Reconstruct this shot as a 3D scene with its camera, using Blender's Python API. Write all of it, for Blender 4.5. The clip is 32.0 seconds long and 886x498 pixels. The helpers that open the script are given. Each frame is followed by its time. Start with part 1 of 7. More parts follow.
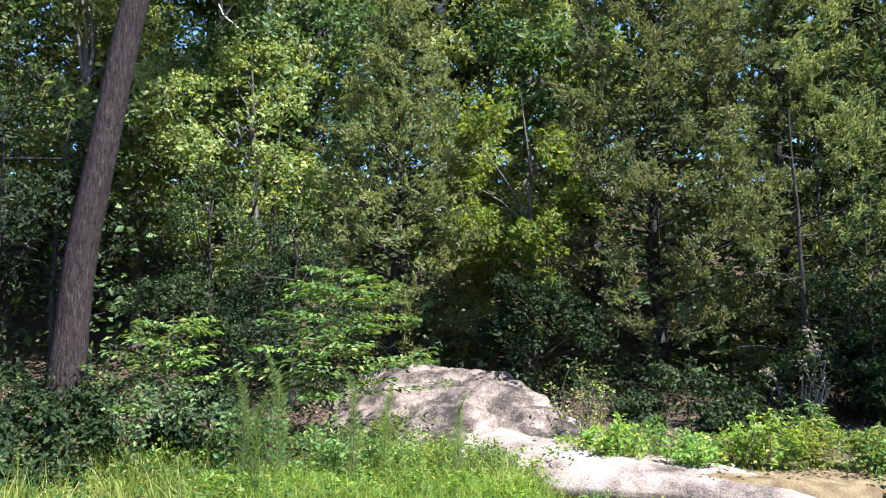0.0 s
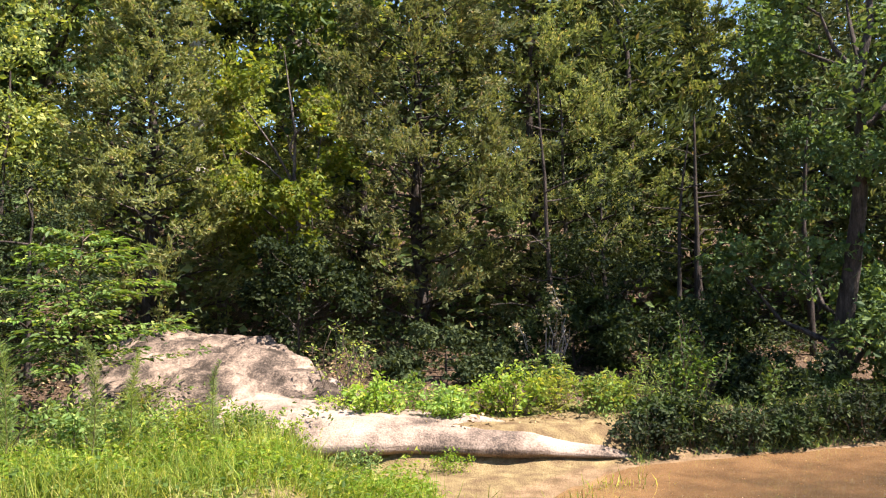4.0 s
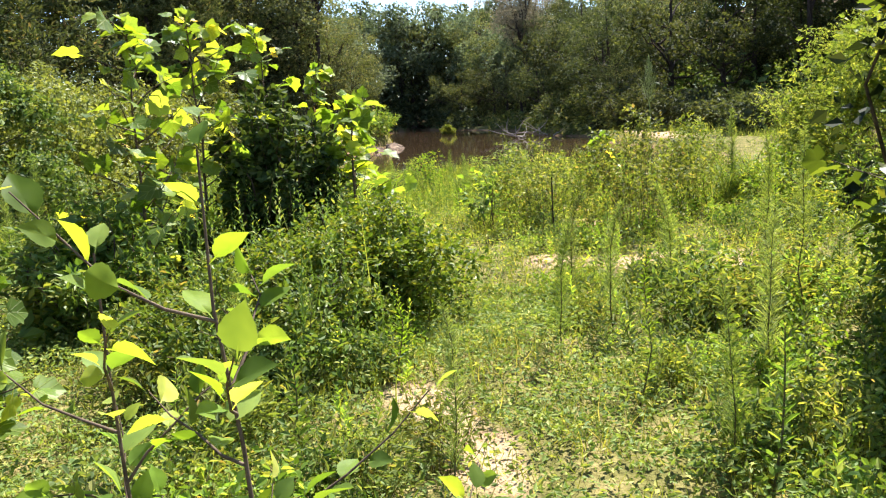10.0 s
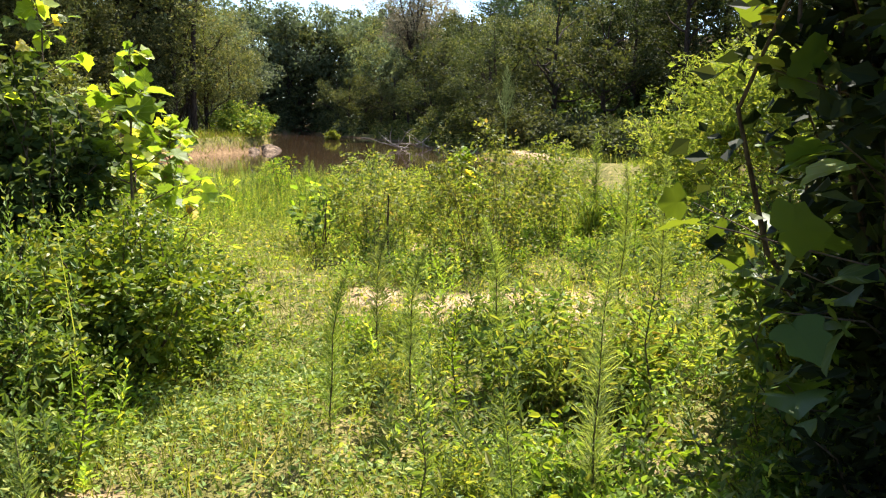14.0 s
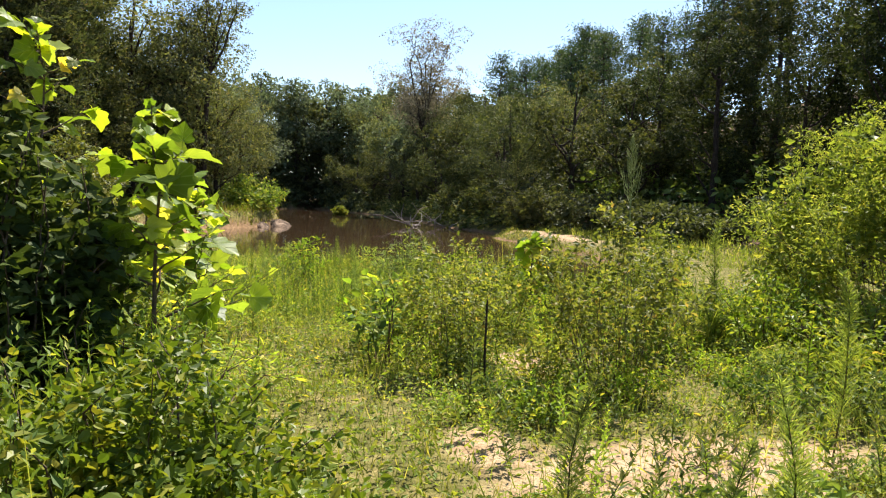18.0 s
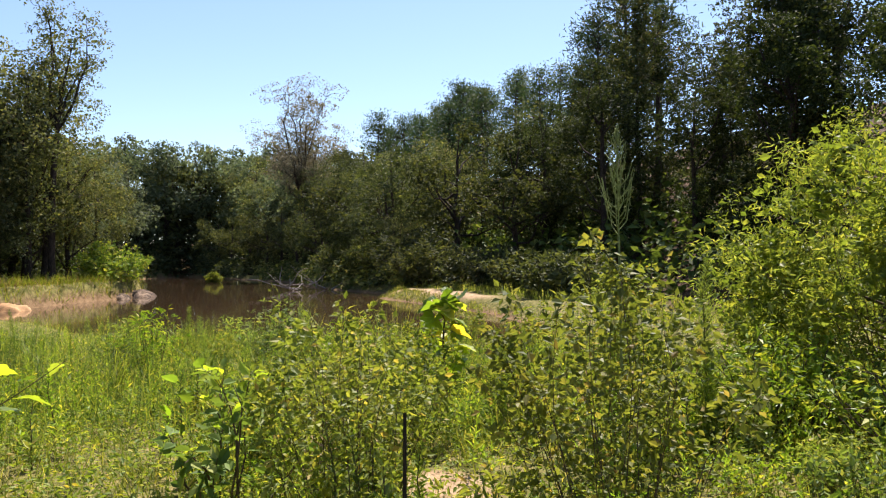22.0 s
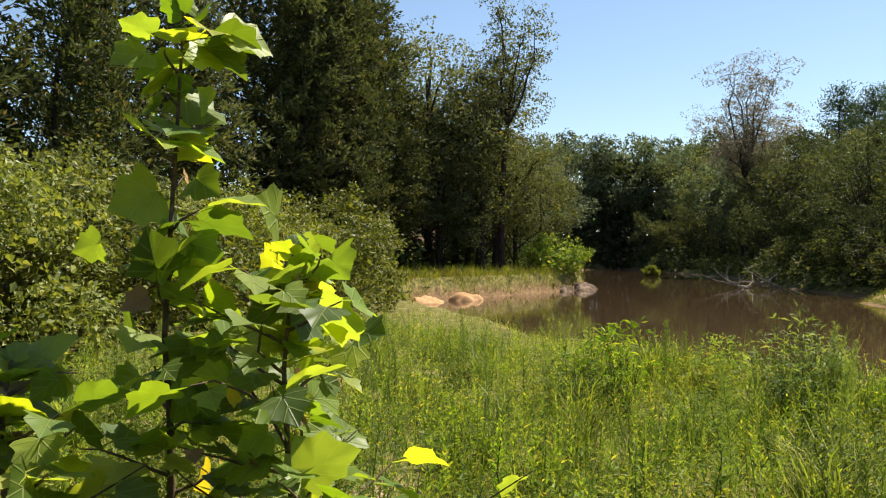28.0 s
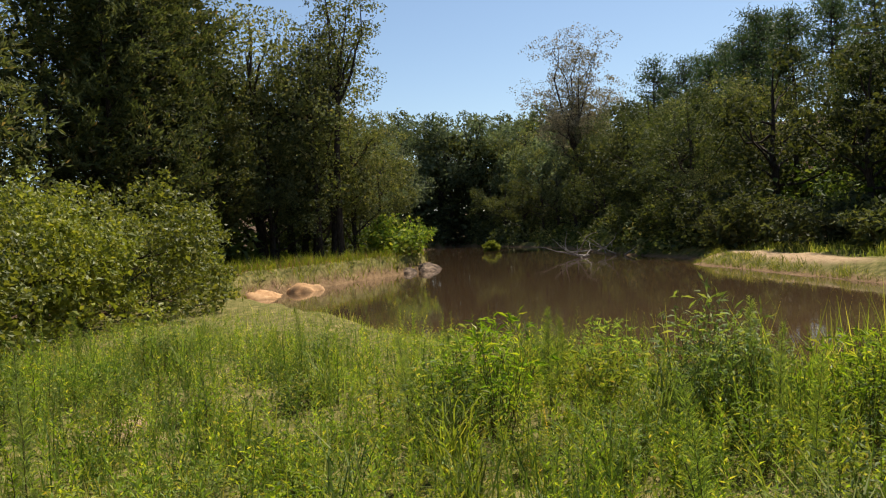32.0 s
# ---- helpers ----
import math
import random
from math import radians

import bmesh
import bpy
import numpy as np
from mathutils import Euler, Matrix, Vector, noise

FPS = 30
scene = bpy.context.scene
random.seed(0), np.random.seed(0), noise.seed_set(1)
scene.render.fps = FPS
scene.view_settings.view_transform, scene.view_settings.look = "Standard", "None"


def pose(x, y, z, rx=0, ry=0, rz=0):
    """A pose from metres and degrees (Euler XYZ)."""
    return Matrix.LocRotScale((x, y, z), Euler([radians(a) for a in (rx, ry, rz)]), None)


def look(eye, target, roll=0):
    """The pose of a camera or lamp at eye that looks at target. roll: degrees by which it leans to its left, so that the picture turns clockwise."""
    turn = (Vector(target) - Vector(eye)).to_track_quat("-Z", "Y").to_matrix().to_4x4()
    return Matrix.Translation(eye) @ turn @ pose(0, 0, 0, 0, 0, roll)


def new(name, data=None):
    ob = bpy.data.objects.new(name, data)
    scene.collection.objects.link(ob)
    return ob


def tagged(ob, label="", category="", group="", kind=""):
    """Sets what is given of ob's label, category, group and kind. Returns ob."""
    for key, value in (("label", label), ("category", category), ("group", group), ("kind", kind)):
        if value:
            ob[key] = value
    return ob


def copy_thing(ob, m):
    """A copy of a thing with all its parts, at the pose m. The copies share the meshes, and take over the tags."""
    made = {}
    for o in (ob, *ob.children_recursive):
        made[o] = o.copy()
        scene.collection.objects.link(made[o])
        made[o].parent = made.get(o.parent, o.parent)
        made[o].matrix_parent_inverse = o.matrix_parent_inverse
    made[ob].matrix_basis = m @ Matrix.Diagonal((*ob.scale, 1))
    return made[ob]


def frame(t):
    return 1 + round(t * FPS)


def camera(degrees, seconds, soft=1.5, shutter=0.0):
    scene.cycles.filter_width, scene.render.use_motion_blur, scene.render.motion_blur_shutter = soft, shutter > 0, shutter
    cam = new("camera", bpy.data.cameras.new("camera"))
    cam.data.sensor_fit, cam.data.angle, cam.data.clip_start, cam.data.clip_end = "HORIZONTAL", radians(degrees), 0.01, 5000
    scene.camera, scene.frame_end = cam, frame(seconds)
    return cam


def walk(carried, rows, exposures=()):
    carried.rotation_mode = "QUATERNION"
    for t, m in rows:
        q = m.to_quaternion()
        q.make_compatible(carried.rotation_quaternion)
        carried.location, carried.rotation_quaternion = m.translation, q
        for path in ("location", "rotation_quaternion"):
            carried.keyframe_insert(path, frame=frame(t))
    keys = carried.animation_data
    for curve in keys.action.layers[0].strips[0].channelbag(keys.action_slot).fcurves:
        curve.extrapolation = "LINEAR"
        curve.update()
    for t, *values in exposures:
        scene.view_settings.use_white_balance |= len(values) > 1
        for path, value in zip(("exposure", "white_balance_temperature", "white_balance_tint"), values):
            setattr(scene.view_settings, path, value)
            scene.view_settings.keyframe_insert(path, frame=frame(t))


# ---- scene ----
cam = camera(58.5, 32.0, soft=1.2)
PATH = [
    (0, (0.838, 0.049, 2.085), (0.803, 2.04, 2.276), 0.4),
    (0.5, (0.86, 0.01, 2.093), (0.78, 1.976, 2.448), 0.2),
    (1, (0.871, -0.017, 2.093), (0.822, 1.903, 2.651), -1.1),
    (1.5, (0.883, -0.017, 1.982), (0.793, 1.851, 2.692), -1.1),
    (2, (0.91, -0.001, 2.016), (0.872, 1.846, 2.783), -1.2),
    (2.5, (0.954, -0.019, 2.034), (0.993, 1.843, 2.762), -0.6),
    (3, (0.987, -0.004, 2.041), (1.212, 1.925, 2.518), -1.8),
    (3.5, (0.973, 0.069, 2.049), (1.366, 2.015, 2.291), -1.4),
    (5.5, (1.226, 0.018, 1.881), (2.085, 1.815, 1.693), -0.5),
    (6, (1.303, 0.046, 1.879), (2.289, 1.756, 1.559), -0.7),
    (6.5, (1.402, 0.028, 1.895), (2.6, 1.609, 1.641), -4.0),
    (7, (1.455, 0.03, 1.906), (2.889, 1.401, 1.652), -2.6),
    (7.5, (1.545, 0.019, 1.906), (3.105, 1.25, 1.678), -2.0),
    (8, (1.669, -0.032, 1.9), (3.323, 1.075, 1.703), -1.8),
    (8.5, (1.888, -0.012, 1.862), (3.631, 0.926, 1.575), 0.7),
    (9, (2.037, -0.071, 1.877), (3.925, 0.504, 1.552), 2.7),
    (9.5, (2.114, -0.172, 1.877), (4.084, 0.031, 1.6), 1.4),
    (10, (2.304, -0.296, 1.886), (4.276, -0.315, 1.556), -4.0),
    (10.5, (2.335, -0.371, 1.928), (4.309, -0.482, 1.626), 0.5),
    (11, (2.39, -0.48, 1.919), (4.33, -0.746, 1.513), 0.2),
    (11.5, (2.59, -0.546, 1.897), (4.519, -1.013, 1.657), 2.7),
    (12, (2.724, -0.634, 1.894), (4.668, -1.046, 1.666), 1.3),
    (12.5, (2.903, -0.696, 1.864), (4.828, -1.157, 1.577), 2.5),
    (13, (3.196, -0.851, 1.844), (5.141, -1.208, 1.545), 1.6),
    (13.5, (3.339, -0.927, 1.837), (5.285, -1.25, 1.504), 0.4),
    (15.5, (4.361, -0.979, 1.824), (6.336, -1.226, 1.629), 1.5),
    (16, (4.564, -0.865, 1.843), (6.539, -1.14, 1.679), 0.6),
    (16.5, (4.738, -0.754, 1.855), (6.716, -0.952, 1.633), 0.8),
    (17, (5.012, -0.654, 1.856), (7.0, -0.757, 1.661), -0.2),
    (17.5, (5.194, -0.525, 1.881), (7.181, -0.709, 1.748), 0.8),
    (18, (5.43, -0.426, 1.851), (7.401, -0.737, 1.728), 1.7),
    (18.5, (5.752, -0.405, 1.824), (7.713, -0.751, 1.636), 2.3),
    (19, (5.975, -0.399, 1.761), (7.889, -0.809, 1.347), 8.9),
    (19.5, (6.619, -0.408, 1.845), (8.595, -0.575, 1.584), -0.8),
    (20, (6.828, -0.519, 1.852), (8.769, -0.97, 1.678), -1.8),
    (20.5, (7.049, -0.625, 1.83), (9.002, -1.023, 1.664), 0.0),
    (21, (7.336, -0.676, 1.796), (9.243, -1.276, 1.767), -0.3),
    (21.5, (7.508, -0.702, 1.8), (9.423, -1.271, 1.701), -2.1),
    (22, (7.848, -0.835, 1.749), (9.757, -1.433, 1.779), -0.8),
    (22.5, (8.096, -0.902, 1.691), (10.058, -1.288, 1.629), -1.4),
    (23, (8.463, -0.965, 1.67), (10.42, -1.354, 1.814), -1.2),
    (23.5, (8.828, -1.063, 1.645), (10.772, -1.498, 1.826), -1.0),
    (24, (9.027, -1.074, 1.686), (10.983, -1.471, 1.812), -1.0),
    (24.5, (9.319, -0.733, 1.812), (11.293, -1.032, 1.927), 0.2),
    (25, (9.548, -0.683, 1.841), (11.544, -0.798, 1.9), -1.3),
    (25.5, (9.735, -0.654, 1.818), (11.727, -0.519, 1.921), -3.0),
    (26, (9.951, -0.616, 1.842), (11.936, -0.377, 1.919), -0.4),
    (26.5, (10.17, -0.557, 1.817), (12.137, -0.193, 1.814), 0.3),
    (28.5, (11.075, -0.25, 1.834), (13.021, 0.21, 1.856), 0.1),
    (29, (11.31, -0.172, 1.843), (13.297, 0.056, 1.805), -1.7),
    (29.5, (11.513, -0.17, 1.838), (13.505, 0.016, 1.838), -1.2),
    (30, (11.677, -0.187, 1.824), (13.671, -0.035, 1.791), -0.3),
    (30.5, (11.911, -0.161, 1.814), (13.905, -0.022, 1.884), 0.2),
    (31, (12.148, -0.096, 1.802), (14.142, 0.052, 1.83), -0.2),
    (31.5, (12.455, -0.067, 1.816), (14.453, 0.031, 1.862), -1.0),
    (32, (12.674, -0.079, 1.84), (14.673, -0.022, 1.803), -3.6),
]
EXPOSURES = [(0, 1.85, 5100, 9), (0.6, 2.3, 5500, 15), (1.2, 2.8, 6350, 28), (2.0, 2.3, 7800, 28), (2.6, 2.3, 8000, 31), (3.1, 2.5, 8100, 34), (3.6, 2.05, 6900, 22), (5.5, 1.7, 5700, 8), (6.5, 1.95, 5500, 8), (8, 2.25, 5200, 8),
             (9, 2.0, 6200, 12), (11, 1.8, 6300, 12), (13, 1.82, 6300, 10), (14, 1.75, 6600, 11), (16, 1.6, 6700, 10), (18, 1.35, 6700, 12), (19.5, 1.5, 6600, 10), (21, 1.4, 6500, 12), (22.2, 1.1, 6600, 16), (23, 0.7, 6400, 12), (24, 0.42, 6200, 8), (26, 0.32, 6400, 8), (28.5, 1.05, 7000, 9), (29.3, 1.05, 7000, 9), (30, 0.95, 7000, 9), (31, 0.75, 6900, 9), (32, 0.62, 7000, 10)]
walk(cam, [(t, look(eye, target, roll)) for t, eye, target, roll in PATH], EXPOSURES)


# ---- light ----
SUN = Vector((0.77, -0.54, 1.42)).normalized()
world = bpy.data.worlds.new("world")
scene.world = world
world.use_nodes = True
wn = world.node_tree
sky = wn.nodes.new("ShaderNodeTexSky")
sky.sky_type, sky.sun_disc = "NISHITA", False
sky.sun_elevation = math.asin(SUN.z)
sky.sun_rotation = math.atan2(SUN.x, SUN.y)
sky.air_density, sky.dust_density, sky.ozone_density = 1.0, 0.25, 3.0
way = wn.nodes.new("ShaderNodeTexCoord")
puff = wn.nodes.new("ShaderNodeTexNoise")
puff.inputs["Scale"].default_value, puff.inputs["Detail"].default_value = 16.0, 6
wn.links.new(way.outputs["Generated"], puff.inputs[0])
tint = sky.outputs[0]
for centre, wide, high in (((0.15, 0.76, 0.63), 0.11, 0.05), ((0.87, -0.36, 0.355), 0.1, 0.022)):
    # one small white summer cloud: an ellipse of the sky with a ragged edge
    side = Vector((centre[1], -centre[0], 0)).normalized()
    rise = side.cross(Vector(centre)).normalized()
    sums = []
    for axis, reach in ((side, wide), (rise, high)):
        off = wn.nodes.new("ShaderNodeVectorMath")
        off.operation = "SUBTRACT"
        off.inputs[1].default_value = centre
        wn.links.new(way.outputs["Generated"], off.inputs[0])
        dot = wn.nodes.new("ShaderNodeVectorMath")
        dot.operation = "DOT_PRODUCT"
        dot.inputs[1].default_value = axis / reach
        wn.links.new(off.outputs[0], dot.inputs[0])
        sq = wn.nodes.new("ShaderNodeMath")
        sq.operation = "POWER"
        sq.inputs[1].default_value = 2.0
        ab = wn.nodes.new("ShaderNodeMath")
        ab.operation = "ABSOLUTE"
        wn.links.new(dot.outputs["Value"], ab.inputs[0])
        wn.links.new(ab.outputs[0], sq.inputs[0])
        sums.append(sq)
    tot = wn.nodes.new("ShaderNodeMath")
    wn.links.new(sums[0].outputs[0], tot.inputs[0])
    wn.links.new(sums[1].outputs[0], tot.inputs[1])
    rag = wn.nodes.new("ShaderNodeMath")
    rag.operation = "MULTIPLY_ADD"
    rag.inputs[1].default_value = 3.6
    wn.links.new(puff.outputs["Fac"], rag.inputs[0])
    wn.links.new(tot.outputs[0], rag.inputs[2])
    edge = wn.nodes.new("ShaderNodeMapRange")
    edge.inputs["From Min"].default_value, edge.inputs["From Max"].default_value = 2.75, 2.0
    edge.clamp = True
    wn.links.new(rag.outputs[0], edge.inputs[0])
    front = wn.nodes.new("ShaderNodeVectorMath")
    front.operation = "DOT_PRODUCT"
    front.inputs[1].default_value = centre
    wn.links.new(way.outputs["Generated"], front.inputs[0])
    ahead = wn.nodes.new("ShaderNodeMath")
    ahead.operation = "GREATER_THAN"
    ahead.inputs[1].default_value = 0.8
    wn.links.new(front.outputs["Value"], ahead.inputs[0])
    both = wn.nodes.new("ShaderNodeMath")
    both.operation = "MULTIPLY"
    wn.links.new(edge.outputs[0], both.inputs[0])
    wn.links.new(ahead.outputs[0], both.inputs[1])
    mixed = wn.nodes.new("ShaderNodeMix")
    mixed.data_type = "RGBA"
    wn.links.new(both.outputs[0], mixed.inputs[0])
    wn.links.new(tint, mixed.inputs[6])
    mixed.inputs[7].default_value = (8.5, 8.5, 8.5, 1)
    tint = mixed.outputs[2]
wn.links.new(tint, wn.nodes["Background"].inputs[0])
wn.nodes["Background"].inputs[1].default_value = 0.086
sun_data = bpy.data.lights.new("sun", "SUN")
sun_data.energy, sun_data.angle, sun_data.color = 5.0, radians(0.55), (1.0, 0.95, 0.86)
sun = new("sun", sun_data)
sun.matrix_world = look((0, 0, 60), Vector((0, 0, 60)) - SUN)


# ---- materials ----
def material(name):
    m = bpy.data.materials.new(name)
    m.use_nodes = True
    n = m.node_tree.nodes
    return m, n, m.node_tree.links, n["Principled BSDF"]


def ramp(n, stops):
    r = n.new("ShaderNodeValToRGB")
    while len(r.color_ramp.elements) < len(stops):
        r.color_ramp.elements.new(0.5)
    for e, (p, c) in zip(r.color_ramp.elements, stops):
        e.position, e.color = p, (*c, 1)
    return r


def leaf_material(name, stops, through_light=0.4, rough=0.5, glow=(1.4, 1.36, 0.52), sheen=0.14, by_object=False):
    """Leaves: a colour of its own for each leaf, shiny on top, letting some light through."""
    m, n, l, b = material(name)
    geo, info = n.new("ShaderNodeNewGeometry"), n.new("ShaderNodeObjectInfo")
    r = ramp(n, stops)
    l.new(info.outputs["Random"] if by_object else geo.outputs["Random Per Island"], r.inputs[0])
    hsv = n.new("ShaderNodeHueSaturation")
    mr = n.new("ShaderNodeMapRange")
    mr.inputs["To Min"].default_value, mr.inputs["To Max"].default_value = 0.72, 1.32
    l.new(info.outputs["Random"], mr.inputs[0])
    l.new(mr.outputs[0], hsv.inputs["Value"])
    l.new(r.outputs[0], hsv.inputs["Color"])
    for key, by, low, high in (("Hue", 7.31, 0.492, 0.512), ("Saturation", 13.7, 0.85, 1.06)):
        many, cut, to = n.new("ShaderNodeMath"), n.new("ShaderNodeMath"), n.new("ShaderNodeMapRange")
        many.operation, cut.operation = "MULTIPLY", "FRACT"
        many.inputs[1].default_value = by
        to.inputs["To Min"].default_value, to.inputs["To Max"].default_value = low, high
        l.new(info.outputs["Random"], many.inputs[0])
        l.new(many.outputs[0], cut.inputs[0])
        l.new(cut.outputs[0], to.inputs[0])
        l.new(to.outputs[0], hsv.inputs[key])
    tex = n.new("ShaderNodeTexNoise")
    tex.inputs["Scale"].default_value = 1.3
    mix = n.new("ShaderNodeMix")
    mix.data_type, mix.blend_type = "RGBA", "MULTIPLY"
    r2 = ramp(n, [(0.3, (0.75, 0.78, 0.7)), (0.7, (1.15, 1.1, 0.95))])
    tc = n.new("ShaderNodeTexCoord")
    l.new(tc.outputs["Object"], tex.inputs["Vector"])
    l.new(tex.outputs["Fac"], r2.inputs[0])
    mix.inputs[0].default_value = 1.0
    l.new(hsv.outputs[0], mix.inputs[6])
    l.new(r2.outputs[0], mix.inputs[7])
    l.new(mix.outputs[2], b.inputs["Base Color"])
    b.inputs["Roughness"].default_value = rough
    b.inputs["Specular IOR Level"].default_value = sheen
    tr = n.new("ShaderNodeBsdfTranslucent")
    gm = n.new("ShaderNodeMix")
    gm.data_type, gm.blend_type = "RGBA", "MULTIPLY"
    gm.inputs[0].default_value = 1.0
    gm.inputs[7].default_value = (*glow, 1)
    l.new(mix.outputs[2], gm.inputs[6])
    l.new(gm.outputs[2], tr.inputs["Color"])
    sh = n.new("ShaderNodeMixShader")
    sh.inputs[0].default_value = through_light
    l.new(b.outputs[0], sh.inputs[1])
    l.new(tr.outputs[0], sh.inputs[2])
    l.new(sh.outputs[0], n["Material Output"].inputs[0])
    return m


def noise_material(name, stops, scale=6.0, rough=0.85, bump=0.4, fine=60.0, stretch=(1, 1, 1), dist=0.02):
    """A rough natural surface: colour at one scale, grain and relief at a finer one."""
    m, n, l, b = material(name)
    tc, mp = n.new("ShaderNodeTexCoord"), n.new("ShaderNodeMapping")
    mp.inputs["Scale"].default_value = stretch
    l.new(tc.outputs["Object"], mp.inputs[0])
    t1, t2 = n.new("ShaderNodeTexNoise"), n.new("ShaderNodeTexNoise")
    t1.inputs["Scale"].default_value, t1.inputs["Detail"].default_value, t1.inputs["Roughness"].default_value = scale, 8, 0.65
    t2.inputs["Scale"].default_value, t2.inputs["Detail"].default_value = fine, 4
    l.new(mp.outputs[0], t1.inputs[0])
    l.new(mp.outputs[0], t2.inputs[0])
    r = ramp(n, stops)
    add = n.new("ShaderNodeMath")
    add.operation = "MULTIPLY_ADD"
    add.inputs[1].default_value = 0.35
    l.new(t2.outputs[0], add.inputs[0])
    l.new(t1.outputs[0], add.inputs[2])
    sub = n.new("ShaderNodeMath")
    sub.operation = "SUBTRACT"
    sub.inputs[1].default_value = 0.175
    l.new(add.outputs[0], sub.inputs[0])
    l.new(sub.outputs[0], r.inputs[0])
    l.new(r.outputs[0], b.inputs["Base Color"])
    b.inputs["Roughness"].default_value = rough
    b.inputs["Specular IOR Level"].default_value = 0.1
    bp = n.new("ShaderNodeBump")
    bp.inputs["Strength"].default_value, bp.inputs["Distance"].default_value = bump, dist
    l.new(sub.outputs[0], bp.inputs["Height"])
    l.new(bp.outputs[0], b.inputs["Normal"])
    return m


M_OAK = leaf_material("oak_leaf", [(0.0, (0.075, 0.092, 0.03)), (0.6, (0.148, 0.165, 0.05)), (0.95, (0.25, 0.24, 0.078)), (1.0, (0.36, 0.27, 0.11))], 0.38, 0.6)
# lighter copy of the oak leaf, with sunlight put into its colour
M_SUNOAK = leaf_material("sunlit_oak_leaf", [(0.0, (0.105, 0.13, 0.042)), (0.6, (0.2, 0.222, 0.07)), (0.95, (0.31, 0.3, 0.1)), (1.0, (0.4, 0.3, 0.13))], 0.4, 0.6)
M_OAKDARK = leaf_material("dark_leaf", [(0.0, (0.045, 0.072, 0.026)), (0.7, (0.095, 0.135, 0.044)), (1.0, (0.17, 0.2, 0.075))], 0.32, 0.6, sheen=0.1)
M_CEDAR = leaf_material("cedar_needle", [(0.0, (0.11, 0.132, 0.052)), (0.6, (0.22, 0.235, 0.088)), (0.95, (0.33, 0.3, 0.12)), (1.0, (0.4, 0.26, 0.13))], 0.38, 0.7, (1.3, 1.3, 0.65), 0.12)
# near-black leaf: deep shade is put into the base colour
M_SHADE = leaf_material("painted_shade_leaf", [(0.0, (0.017, 0.026, 0.012)), (0.7, (0.036, 0.05, 0.021)), (1.0, (0.085, 0.1, 0.04))], 0.28, 0.6, sheen=0.07)
M_BUSH = leaf_material("bush_leaf", [(0.0, (0.058, 0.096, 0.032)), (0.7, (0.12, 0.168, 0.055)), (1.0, (0.23, 0.255, 0.085))], 0.4, 0.5)
# darker copy of the cedar needle, with shade put into its colour
M_CEDARSHADE = leaf_material("shaded_cedar_needle", [(0.0, (0.048, 0.062, 0.027)), (0.6, (0.095, 0.112, 0.045)), (0.95, (0.15, 0.152, 0.064)), (1.0, (0.24, 0.16, 0.08))], 0.3, 0.7, (1.3, 1.3, 0.65), 0.1)
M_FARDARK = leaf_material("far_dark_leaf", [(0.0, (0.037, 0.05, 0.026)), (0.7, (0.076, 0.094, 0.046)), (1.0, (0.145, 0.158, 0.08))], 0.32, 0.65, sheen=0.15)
M_FARGOLD = leaf_material("far_olive_leaf", [(0.0, (0.045, 0.058, 0.026)), (0.7, (0.09, 0.104, 0.045)), (1.0, (0.165, 0.165, 0.07))], 0.3, 0.75, sheen=0.1)
M_PINE = leaf_material("pine_needle", [(0.0, (0.027, 0.058, 0.021)), (0.7, (0.062, 0.102, 0.034)), (1.0, (0.124, 0.145, 0.048))], 0.2, 0.5, (1.3, 1.35, 0.6), 0.3)
M_FAR = leaf_material("far_leaf", [(0.0, (0.065, 0.08, 0.036)), (0.6, (0.13, 0.148, 0.066)), (0.9, (0.21, 0.215, 0.1)), (1.0, (0.28, 0.235, 0.115))], 0.35, 0.7, sheen=0.14)
M_BRIGHT = leaf_material("young_leaf", [(0.0, (0.124, 0.203, 0.028)), (0.7, (0.231, 0.334, 0.048)), (1.0, (0.460, 0.435, 0.083))], 0.5, 0.45)
M_SYC = leaf_material("sycamore_leaf", [(0.0, (0.1, 0.175, 0.03)), (0.6, (0.185, 0.275, 0.047)), (0.92, (0.3, 0.36, 0.06)), (1.0, (0.55, 0.43, 0.08))], 0.55, 0.45, (1.75, 1.6, 0.4), 0.34, by_object=True)


